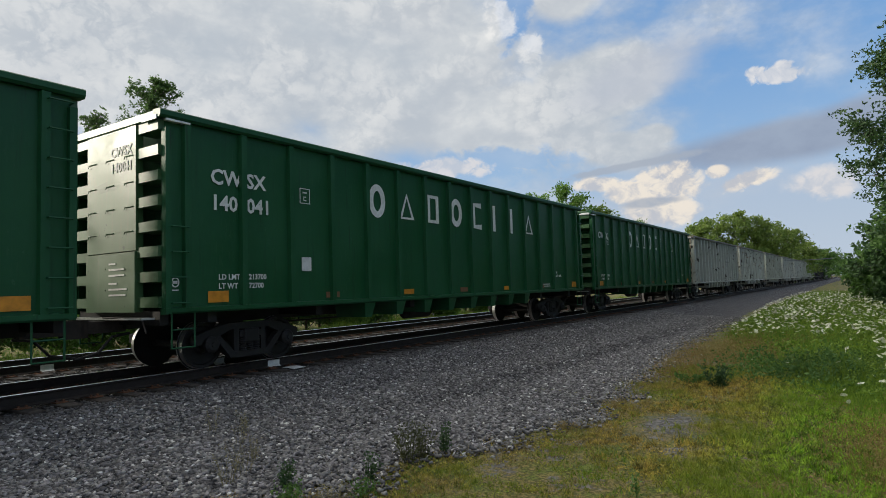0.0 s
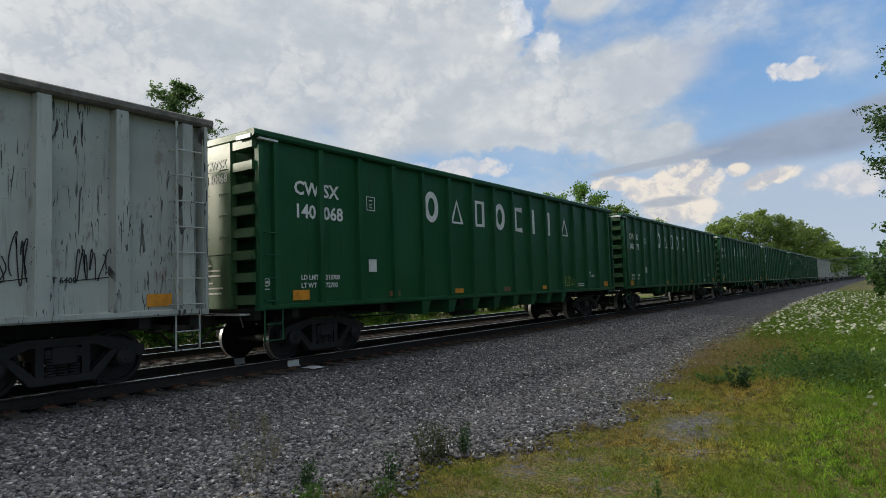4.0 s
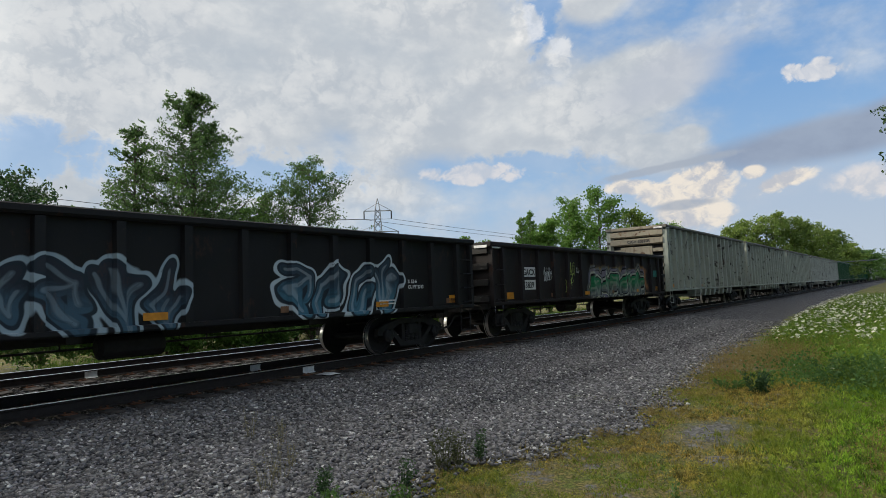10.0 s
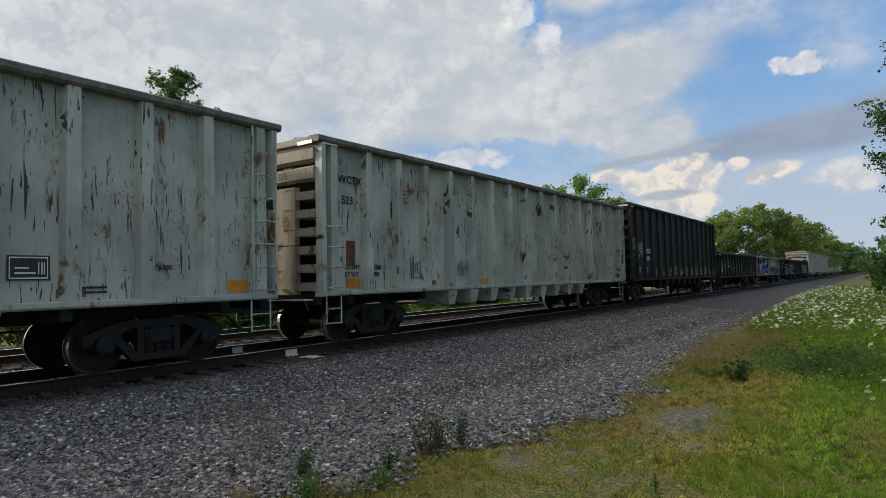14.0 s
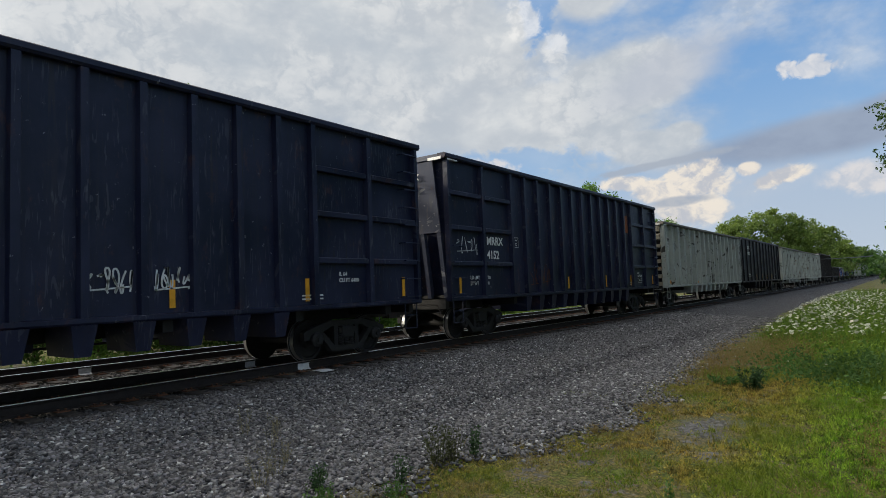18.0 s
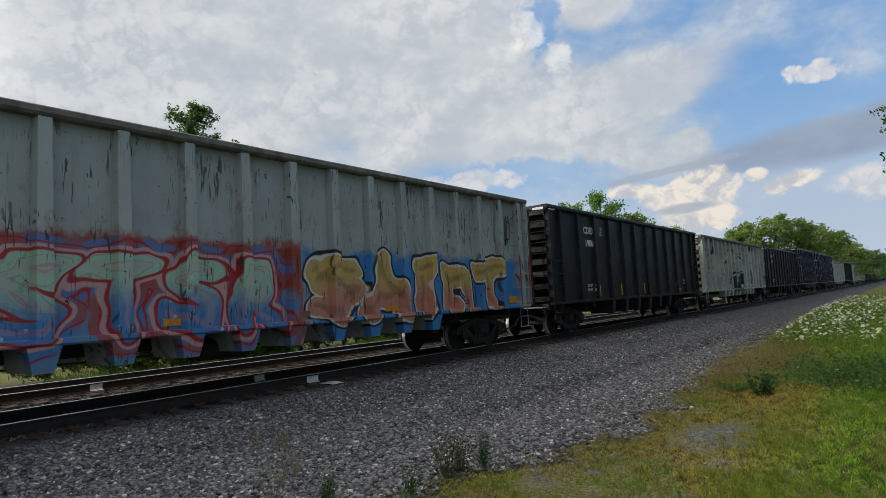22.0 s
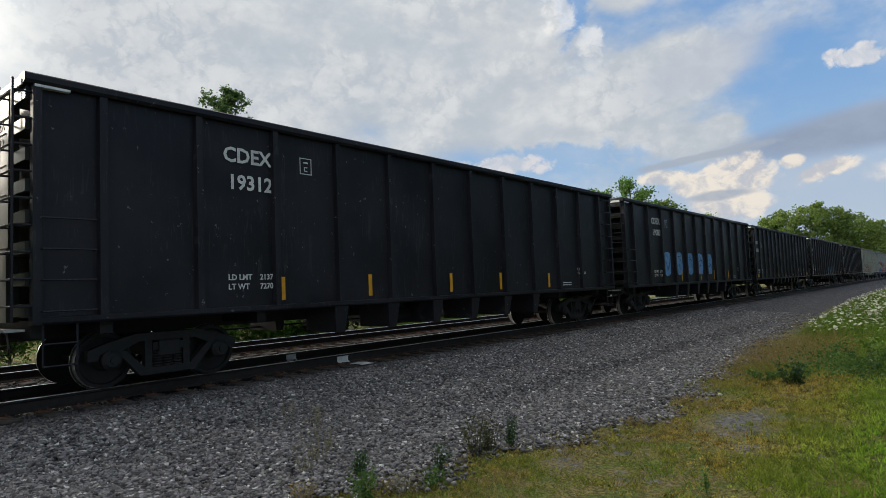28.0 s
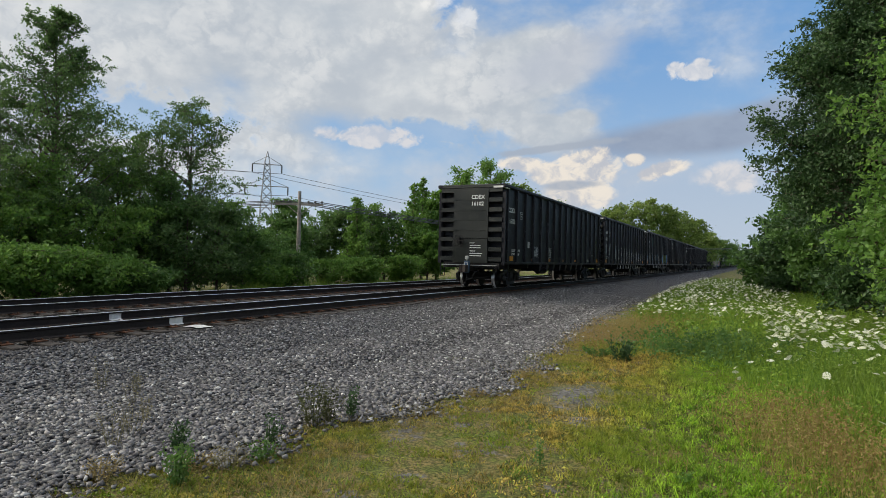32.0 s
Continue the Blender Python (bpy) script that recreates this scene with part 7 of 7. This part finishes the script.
def patchy(x, y, scale, seed):
    return np.array([noise.noise(Vector((a * scale, b * scale, seed))) for a, b in zip(x, y)])


def make_grass():
    rng = np.random.default_rng(9)

    def z_of(x, y):
        return np.array([ground_z(a, b) for a, b in zip(x, y)])

    def bare(x, y):
        d = np.minimum(((x + 2.26) / 0.55) ** 2 + ((y - 8.75) / 0.95) ** 2, ((x + 2.5) / 0.35) ** 2 + ((y - 5.1) / 0.3) ** 2)
        return (d + 2.2 * patchy(x, y, 2.2, 2.0) + 1.2 * patchy(x, y, 7.0, 2.5) < 1) & (rng.random(len(x)) < 0.93)

    def lane(x, y):
        """1 along the fresh green lane, 0 where the ground is dry."""
        mid = np.interp(y, [2, 5, 6.6, 10, 12, 16], [0.5, 0.0, -0.6, -1.3, -2.0, -2.5])
        return np.exp(-np.clip((mid - 0.55 - x) / 0.9, 0, None) ** 2)

    # tufts: blades crowd round common roots
    cx, cy = field_points(rng, 15000, -5.4, 3.2, 2.4, 15.0, 1.3)
    x, y = np.repeat(cx, 14), np.repeat(cy, 14)
    big = np.repeat(rng.uniform(0.45, 1.5, len(cx)) ** 1.4, 14)
    x, y = x + rng.normal(0, 0.030, len(x)) * big, y + rng.normal(0, 0.030, len(y)) * big
    keep = (patchy(x, y, 0.9, 1.0) + 0.6 * patchy(x, y, 3.4, 7.0) + 0.5 * lane(x, y) > -0.35 + 0.45 * rng.random(len(x))) & ~bare(x, y)
    x, y, big = x[keep], y[keep], big[keep]
    hgt = rng.uniform(0.025, 0.075, len(x)) * (0.65 + 0.6 * lane(x, y)) * big
    lawn = mesh_np("short_grass", blades(rng, x, y, z_of(x, y), hgt, 0.0055, 0.55), 3, GRASS)
    tagged(new("short_grass", lawn), "short yellowish green grass at the gravel's edge", "grass", "", "stuff")
    # low round-leaved mat between the blades
    x, y = field_points(rng, 140000, -5.2, 3.0, 2.4, 15.0, 1.35)
    keep = (patchy(x, y, 1.1, 11.0) + 0.7 * patchy(x, y, 4.5, 12.0) + 0.4 * lane(x, y) > -0.2 + 0.6 * rng.random(len(x))) & ~bare(x, y)
    x, y = x[keep], y[keep]
    pts = np.stack([x, y, z_of(x, y) + rng.uniform(0.005, 0.032, len(x))], 1)
    tagged(new("clover", mesh_np("clover", leaf_cards(pts, 0.021, rng, 1.2, 1.5), 4, GRASS)), "low mat of clover and small-leaved weeds", "grass", "", "stuff")
    x, y = field_points(rng, 52000, -5.6, 1.0, 2.4, 20.0, 1.2)
    p = patchy(x, y, 0.8, 5.0) + 0.5 * patchy(x, y, 3.0, 5.5)
    edge = np.array([edge_x(v) for v in y])
    keep = (p + np.exp(-(x - edge) / 0.45) * 0.75 - 0.5 * lane(x, y) > 0.10) & ~bare(x, y)
    x, y = x[keep], y[keep]
    dry = mesh_np("dry_grass", blades(rng, x, y, z_of(x, y), rng.uniform(0.02, 0.11, len(x)), 0.0045, 0.7), 3, STRAW)
    tagged(new("dry_grass", dry), "dry straw-coloured grass tufts along the gravel", "grass", "", "stuff")
    # tall meadow, lower towards the lane
    rim_y, rim_x = [0, 5, 7, 9, 12, 14, 16, 24, 40, 75], [2.6, 1.7, 0.9, 0.4, -0.3, -1.6, -2.6, -4.0, -4.7, -5.0]

    def inside(x, y):
        return x - np.interp(y, rim_y, rim_x)

    x, y = field_points(rng, 210000, -5.4, 7.0, 5.0, 75.0, 1.8)
    keep = inside(x, y) > rng.normal(0, 0.22, len(x))
    x, y = x[keep], y[keep]
    hgt = rng.uniform(0.18, 0.62, len(x)) * np.clip(inside(x, y) / 1.6 + 0.40, 0.30, 1.1) * (0.8 + 0.5 * patchy(x, y, 0.7, 15.0))
    tall = mesh_np("meadow_grass", blades(rng, x, y, z_of(x, y), hgt, np.interp(y, [5, 12, 30], [0.0045, 0.007, 0.013]), 0.24), 3, MEADOW)
    tagged(new("meadow_grass", tall), "tall yellow-green meadow grass below the trees", "grass", "", "stuff")
    # leafy weeds in the meadow, finer close by
    for n, y0, y1, leaf, top in ((70000, 5.0, 17.0, 0.034, 0.42), (50000, 15.0, 60.0, 0.07, 0.5)):
        x, y = field_points(rng, n, -4.8, 8.0, y0, y1, 1.3)
        keep = (inside(x, y) > 0.15) & (patchy(x, y, 0.6, 3.0) + 0.5 * patchy(x, y, 2.2, 3.5) > -0.15)
        x, y = x[keep], y[keep]
        up = top * np.clip(inside(x, y) / 1.8 + 0.35, 0.3, 1.0)
        pts = np.stack([x, y, z_of(x, y) + rng.random(len(x)) ** 0.7 * up], 1)
        tagged(new("meadow_weeds", mesh_np("meadow_weeds", leaf_cards(pts, leaf, rng), 4, MEADOW)), "dense green meadow weeds", "weeds", "", "stuff")
    # russet flowering grass: fine stalks under loose heads
    cx = [(-2.9, 16.6, 0.7, 1.2, 2200), (-1.9, 17.4, 0.7, 1.4, 2200), (-2.5, 20.0, 0.8, 2.0, 1200), (-3.2, 13.8, 0.35, 1.2, 700), (0.3, 8.0, 0.40, 0.7, 1300), (0.8, 6.7, 0.40, 0.6, 1000), (1.4, 5.6, 0.4, 0.5, 500)]
    xs, ys = [], []
    for a, b, sx, sy, n in cx:
        xs.append(rng.normal(a, sx, n))
        ys.append(rng.normal(b, sy, n))
    x, y = np.concatenate(xs), np.concatenate(ys)
    keep = x > np.array([edge_x(v) for v in y]) + 0.1
    x, y = x[keep], y[keep]
    hgt, root = rng.uniform(0.12, 0.40, len(x)), z_of(x, y)
    stalk = blades(rng, x, y, root, hgt, 0.0022, 0.22)
    tips = stalk.reshape(-1, 3, 3)[:, 2]
    heads = leaf_cards(np.concatenate([tips + rng.normal(0, 0.012, tips.shape) for _ in range(3)]), 0.012, rng, 2.6)
    seed = tagged(new("russet_grass", mesh_np("russet_grass", stalk, 3, RED_GRASS)), "russet flowering grass patches", "grass", "", "stuff")
    tagged(part("seed_heads", mesh_np("seed_heads", heads, 4, RED_GRASS), seed), kind="stuff")

    # white umbels: flat plates of small florets
    def flowers(n, x0, x1, y0, y1, power, size, lift, inner, rings):
        x, y = field_points(rng, n, x0, x1, y0, y1, power)
        keep = (inside(x, y) > inner) & (patchy(x, y, 0.6, 8.0) + 0.4 * patchy(x, y, 2.0, 8.5) > -0.25)
        x, y = x[keep], y[keep]
        z = z_of(x, y) + lift * rng.uniform(0.7, 1.15, len(x)) * np.clip(inside(x, y) / 1.4 + 0.5, 0.5, 1.0)
        r = size * rng.uniform(0.45, 1.15, len(x))
        tilt = rng.normal(0, 0.38, (len(x), 2))
        out = []
        for count, far in rings:
            for k in range(count):
                a = (k + 0.5 * far) * math.tau / count
                wob = r * rng.uniform(0.85, 1.15, len(x)) * far
                c = np.stack([x + wob * math.cos(a), y + wob * math.sin(a), z + wob * (tilt[:, 0] * math.cos(a) + tilt[:, 1] * math.sin(a)) + r * rng.uniform(-0.06, 0.10, len(x))], 1)
                e = r * rng.uniform(0.22, 0.34, len(x)) * (1.0 if len(rings) > 2 else 1.6)
                u = np.stack([e, 0 * e, e * tilt[:, 0]], 1)
                v = np.stack([0 * e, e, e * tilt[:, 1]], 1)
                out.append(np.stack([c - u, c + v, c + u, c - v], 1))
        petals = np.stack(out, 1).reshape(-1, 3)
        foot = z_of(x, y)
        stems = blades(rng, x, y, foot, z - foot, 0.004, 0.02)
        return petals, stems
    full = ((1, 0.0), (6, 0.42), (11, 0.80))
    p1, s1 = flowers(1500, 0.2, 4.6, 6.0, 19.0, 0.8, 0.050, 0.60, 0.30, full)
    p2, s2 = flowers(3000, -5.2, 1.5, 19.0, 62.0, 1.2, 0.054, 0.60, 0.1, full)
    p3, s3 = flowers(60, -3.0, 1.5, 8.0, 19.0, 1.0, 0.045, 0.35, -0.3, full)
    bloom = tagged(new("wildflowers", mesh_np("umbels", np.concatenate([p1, p2, p3]), 4, UMBEL)), "white flat-topped wildflowers standing in the meadow", "wildflowers", "", "stuff")
    tagged(part("stems", mesh_np("stems", np.concatenate([s1, s2, s3]), 3, LEAF_MID), bloom), kind="stuff")
    # dark broad-leaved weeds between lane and meadow
    x, y = rng.normal(-0.8, 0.85, 9000), rng.normal(14.4, 0.9, 9000)
    rise = patchy(x, y, 2.4, 21.0)
    keep = rise > -0.18
    x, y, rise = x[keep], y[keep], np.clip(rise[keep] + 0.45, 0.15, 0.9)
    pts = np.stack([x, y, z_of(x, y) + rng.random(len(x)) * 0.62 * rise], 1)
    tagged(new("broad_weeds", mesh_np("broad_weeds", leaf_cards(pts, 0.045, rng), 4, LEAF_MID)), "patch of dark broad-leaved weeds", "weeds", "", "stuff")
    # rough grass behind the far track
    x = -19.0 - 7.0 * rng.random(60000) ** 1.2
    y = 2 + 80 * rng.random(60000) ** 1.3
    tuft = np.clip(0.55 + 0.9 * patchy(x, y, 0.45, 4.0), 0.2, 1.3)
    tagged(new("verge_grass", mesh_np("verge_grass", blades(rng, x, y, z_of(x, y), rng.uniform(0.2, 0.6, len(x)) * tuft * np.clip((-x - 18.3) / 2.5, 0.35, 1.2), 0.015, 0.25), 3, MEADOW)), "rough grass verge behind the far track", "grass", "", "stuff")


make_grass()


def weed(label, x, y, height, n, mat, seed, spread=0.16, leaf=0.035):
    rng, rnd = np.random.default_rng(seed), random.Random(seed)
    plant = tagged(new("weed"), label, "weed", "weeds at the gravel's edge")
    plant.location = (x, y, min(bed_z(x) if x < edge_x(y) else ground_z(x, y), -0.5) - 0.01)
    bm = bmesh.new()
    pts = []
    for i in range(n):
        a, r = rnd.uniform(0, math.tau), rnd.uniform(0.3, 1.0) * spread
        hgt = height * rnd.uniform(0.6, 1.05)
        top = Vector((r * math.cos(a), r * math.sin(a), hgt))
        low = Vector((r * 0.3 * math.cos(a), r * 0.3 * math.sin(a), 0))
        tube(bm, [low, low.lerp(top, 0.55) + Vector((0, 0, 0.03)), top], 0.004, 4, 0.0015)
        for _ in range(22):
            q = rnd.uniform(0.15, 1.0)
            pts.append(tuple(low.lerp(top, q) + Vector((rnd.gauss(0, 0.025), rnd.gauss(0, 0.025), 0))))
    tagged(part("stalk", finish(bm, "weed_stalk", mat), plant), kind="stuff")
    tagged(part("leaves", mesh_np("weed_leaves", leaf_cards(np.array(pts), leaf, rng), 4, mat), plant), kind="stuff")
    return plant


WEEDS = [(-4.31, 5.60, 0.52, 15, WEED_DARK, 0.24), (-4.25, 5.80, 0.44, 12, WEED_DARK, 0.20), (-4.17, 6.12, 0.36, 12, LEAF_DEEP, 0.07), (-4.26, 4.86, 0.36, 9, LEAF_DEEP, 0.10), (-4.20, 3.72, 0.38, 22, LEAF_MID, 0.16),
         (-4.88, 4.27, 0.30, 12, LEAF_DEEP, 0.16), (-4.12, 4.20, 0.22, 16, PALE_STALK, 0.22), (-4.35, 4.05, 0.20, 12, STRAW, 0.18), (-4.05, 4.55, 0.20, 12, LEAF_MID, 0.16), (-4.75, 3.45, 0.22, 14, STRAW, 0.22),
         (-7.42, 5.28, 0.42, 6, PALE_STALK, 0.22), (-7.1, 5.6, 0.40, 5, PALE_STALK, 0.16), (-6.6, 5.1, 0.44, 5, PALE_STALK, 0.14), (-5.63, 4.38, 0.40, 7, PALE_STALK, 0.24), (-5.9, 4.75, 0.42, 5, PALE_STALK, 0.12), (-5.45, 4.05, 0.42, 7, PALE_STALK, 0.2),
         (-2.24, 12.1, 0.44, 30, LEAF_DEEP, 0.30), (-2.75, 12.4, 0.22, 18, LEAF_MID, 0.30), (-1.79, 5.69, 0.22, 3, LEAF_MID, 0.05), (-0.55, 5.78, 0.12, 5, LEAF_LIGHT, 0.06), (-3.40, 7.9, 0.14, 10, STRAW, 0.14), (-3.35, 9.6, 0.16, 12, STRAW, 0.2)]
for i, (x, y, hgt, n, mat, spread) in enumerate(WEEDS):
    pale = mat in (PALE_STALK, STRAW)
    weed("dry pale weed stalks in the gravel" if pale else "leafy roadside weed on thin stems at the gravel's edge", x, y, hgt, n, mat, 300 + i, spread, 0.014 if pale else 0.022 if spread < 0.28 else 0.034)


# ---- power line and small things ----
def make_pylon():
    x, y = polar(42.7, 118.0)
    pylon = tagged(new("lattice_pylon"), "grey steel lattice power pylon with three arms", "pylon")
    pylon.location = (x, y, -1.0)
    pylon.rotation_euler = (0, 0, radians(42))
    bm = bmesh.new()
    H = 21.0

    def leg(z):
        return 1.7 * (1 - z / H * 0.82) if z < H * 0.9 else 0.5 * (1 - z / H) / 0.1 * 0.9 + 0.03
    for sx in (-1, 1):
        for sy in (-1, 1):
            tube(bm, [(sx * leg(z), sy * leg(z), z) for z in (0, 6, 12, 18.9, H)], 0.13, 4, 0.07)
    zs = [0, 2.6, 5.2, 7.6, 9.8, 11.8, 13.6, 15.2, 16.7, 18.0, 18.9]
    for a, b in zip(zs, zs[1:]):
        for s in (-1, 1):
            tube(bm, [(leg(a) * s, -leg(a), a), (-leg(b) * s, -leg(b), b)], 0.05, 3)
            tube(bm, [(leg(a) * s, leg(a), a), (-leg(b) * s, leg(b), b)], 0.05, 3)
            tube(bm, [(-leg(a), leg(a) * s, a), (-leg(b), -leg(b) * s, b)], 0.05, 3)
            tube(bm, [(leg(a), leg(a) * s, a), (leg(b), -leg(b) * s, b)], 0.05, 3)
    part("tower", finish(bm, "tower", GALV), pylon)
    for z, reach in ((18.6, 2.6), (14.6, 3.8), (10.6, 2.8)):
        bm = bmesh.new()
        tube(bm, [(-reach, 0, z), (reach, 0, z)], 0.09, 4)
        tube(bm, [(-reach, 0, z), (0, 0, z + 1.5), (reach, 0, z)], 0.05, 4)
        part("cross_arm", finish(bm, "cross_arm", GALV), pylon)
        for s in (-1, 1):
            bm = bmesh.new()
            disc(bm, 2, (reach * s, 0, z - 0.8), [(-0.8, 0.05), (-0.6, 0.12), (-0.4, 0.12), (-0.2, 0.12), (0.2, 0.12), (0.7, 0.12), (0.8, 0.05)], 8)
            part("insulator", finish(bm, "insulator", WIRE), pylon)
    return Vector((x, y, -1.0))


def make_pole(turn, dist, height):
    x, y = polar(turn, dist)
    pole = tagged(new("utility_pole"), "weathered wooden utility pole with a cross-arm", "utility pole")
    pole.location = (x, y, -1.0)
    pole.rotation_euler = (0, 0, radians(turn - 8))
    bm = bmesh.new()
    tube(bm, [(0, 0, 0), (0.0, 0, height)], 0.17, 10, 0.11)
    part("post", finish(bm, "post", POLE_WOOD), pole)
    bm = bmesh.new()
    box(bm, -1.6, 1.6, -0.06, 0.06, height - 0.95, height - 0.80)
    tube(bm, [(-0.9, 0.05, height - 0.9), (0, 0.12, height - 1.6), (0.9, 0.05, height - 0.9)], 0.03, 4)
    part("cross_arm", finish(bm, "cross_arm", POLE_WOOD), pole)
    for a in (-1.5, -1.05, -0.6, 0.6, 1.05, 1.5):
        bm = bmesh.new()
        disc(bm, 2, (a, 0, height - 0.72), [(-0.06, 0.03), (-0.04, 0.07), (0.06, 0.07), (0.1, 0.03)], 8)
        part("insulator", finish(bm, "insulator", WIRE), pole)
    return Vector((x, y, -1.0 + height - 0.7))


def make_wires(pylon, pole):
    def line(name, a, b, sag, r, label):
        bm = bmesh.new()
        tube(bm, [a.lerp(b, k / 16) - Vector((0, 0, sag * 4 * (k / 16) * (1 - k / 16))) for k in range(17)], r, 4)
        tagged(new(name, finish(bm, name, WIRE)), label, "power line")
    axis = Vector((math.cos(radians(42)), math.sin(radians(42)), 0))
    left = Vector((-14, -125, 0))
    for z, reach in ((17.0, 2.6), (13.0, 3.8), (9.0, 2.8)):
        for s in (-1, 1):
            p = pylon + axis * (reach * s) + Vector((0, 0, z))
            line("power_line", p, p + left * 0.9 + Vector((0, 0, 6)), 4.0, 0.035, "thin dark overhead power line")
            line("power_line", p, p + Vector((60, 230, 2)), 5.0, 0.035, "thin dark overhead power line")
    for a in (-1.5, -0.6, 0.6, 1.5):
        p = pole + axis * a
        line("power_line", p, p + Vector((-110, -15, 1.0)), 1.2, 0.025, "thin dark overhead power line")
        line("power_line", p, p + Vector((26, 110, 0)), 1.2, 0.025, "thin dark overhead power line")


make_wires(make_pylon(), make_pole(39.75, 43.0, 6.5))
make_pole(30.9, 95.0, 7.5)


def make_shed():
    """A long low building glimpsed behind the shrubs."""
    x, y = polar(74.5, 46.0)
    shed = tagged(new("storage_building"), "long low grey-blue building behind shrubs", "building")
    shed.location = (x, y, -0.97)
    shed.rotation_euler = (0, 0, radians(74.5))
    bm = bmesh.new()
    box(bm, -5.5, 5.5, 0, 7, 0, 3.75)
    part("wall", finish(bm, "wall", SHED_WALL), shed)
    for k in range(12):
        bm = bmesh.new()
        box(bm, -0.03, 0.03, -0.04, 0.0, 0, 3.74)
        part("wall_seam", finish(bm, "wall_seam", SHED_WALL), shed, "", pose(-5.4 + 0.98 * k, 0, 0))
    bm = bmesh.new()
    box(bm, -5.7, 5.7, -0.2, 7.2, 3.754, 3.92)
    bevel(bm, 0.03)
    part("roof", finish(bm, "roof", GALV), shed)
    bm = bmesh.new()
    disc(bm, 2, (2.0, 1.0, 4.05), [(-0.12, 0.16), (0.1, 0.16), (0.12, 0.28), (0.22, 0.28), (0.28, 0.05)], 12)
    part("roof_vent", finish(bm, "roof_vent", GALV), shed)


make_shed()


def make_litter():
    """White paint on the rail webs and pale stones beside them."""
    def rag(name, label, x, y, z, w, d, h, seed):
        rnd = random.Random(seed)
        bm = bmesh.new()
        n = 7
        rows = []
        for i in range(n):
            row = []
            for j in range(n):
                a, b = i / (n - 1) - 0.5, j / (n - 1) - 0.5
                lift = h * max(0.0, 1 - 3.2 * (a * a + b * b)) * rnd.uniform(0.5, 1.1) + 0.012
                row.append(bm.verts.new((a * w * rnd.uniform(0.9, 1.1), b * d * rnd.uniform(0.9, 1.1), lift)))
            rows.append(row)
        for i in range(n - 1):
            for j in range(n - 1):
                bm.faces.new((rows[i][j], rows[i + 1][j], rows[i + 1][j + 1], rows[i][j + 1]))
        ob = tagged(new(name, finish(bm, name, RAG, True)), label, "litter")
        ob.location = (x, y, z)
    rag("painted_stone", "white painted patch of ballast beside the near rail", -9.72, 8.85, -0.215, 0.42, 0.34, 0.04, 1)
    rag("painted_stone", "white painted patch of ballast in the far track", -15.0, 7.6, -0.22, 0.6, 0.45, 0.05, 2)

    def mark(x, y, w):
        bm = bmesh.new()
        prism(bm, [(0.0, -0.168), (0.062, -0.168), (0.006, -0.142), (0.006, -0.048), (0.03, -0.034), (0.0, -0.034)], 1, -w / 2, w / 2)
        ob = tagged(new("paint_mark", finish(bm, "paint_mark", RAG)), "white paint mark on a rail's web", "paint mark")
        ob.location = (x + 0.0105, y, 0)
    mark(TRACK_X + 0.7525, 8.62, 0.30)
    mark(TRACK_X - 0.7525, 8.41, 0.26)
    mark(FAR_TRACK_X + 0.7525, 6.2, 0.26)


make_litter()
motions()
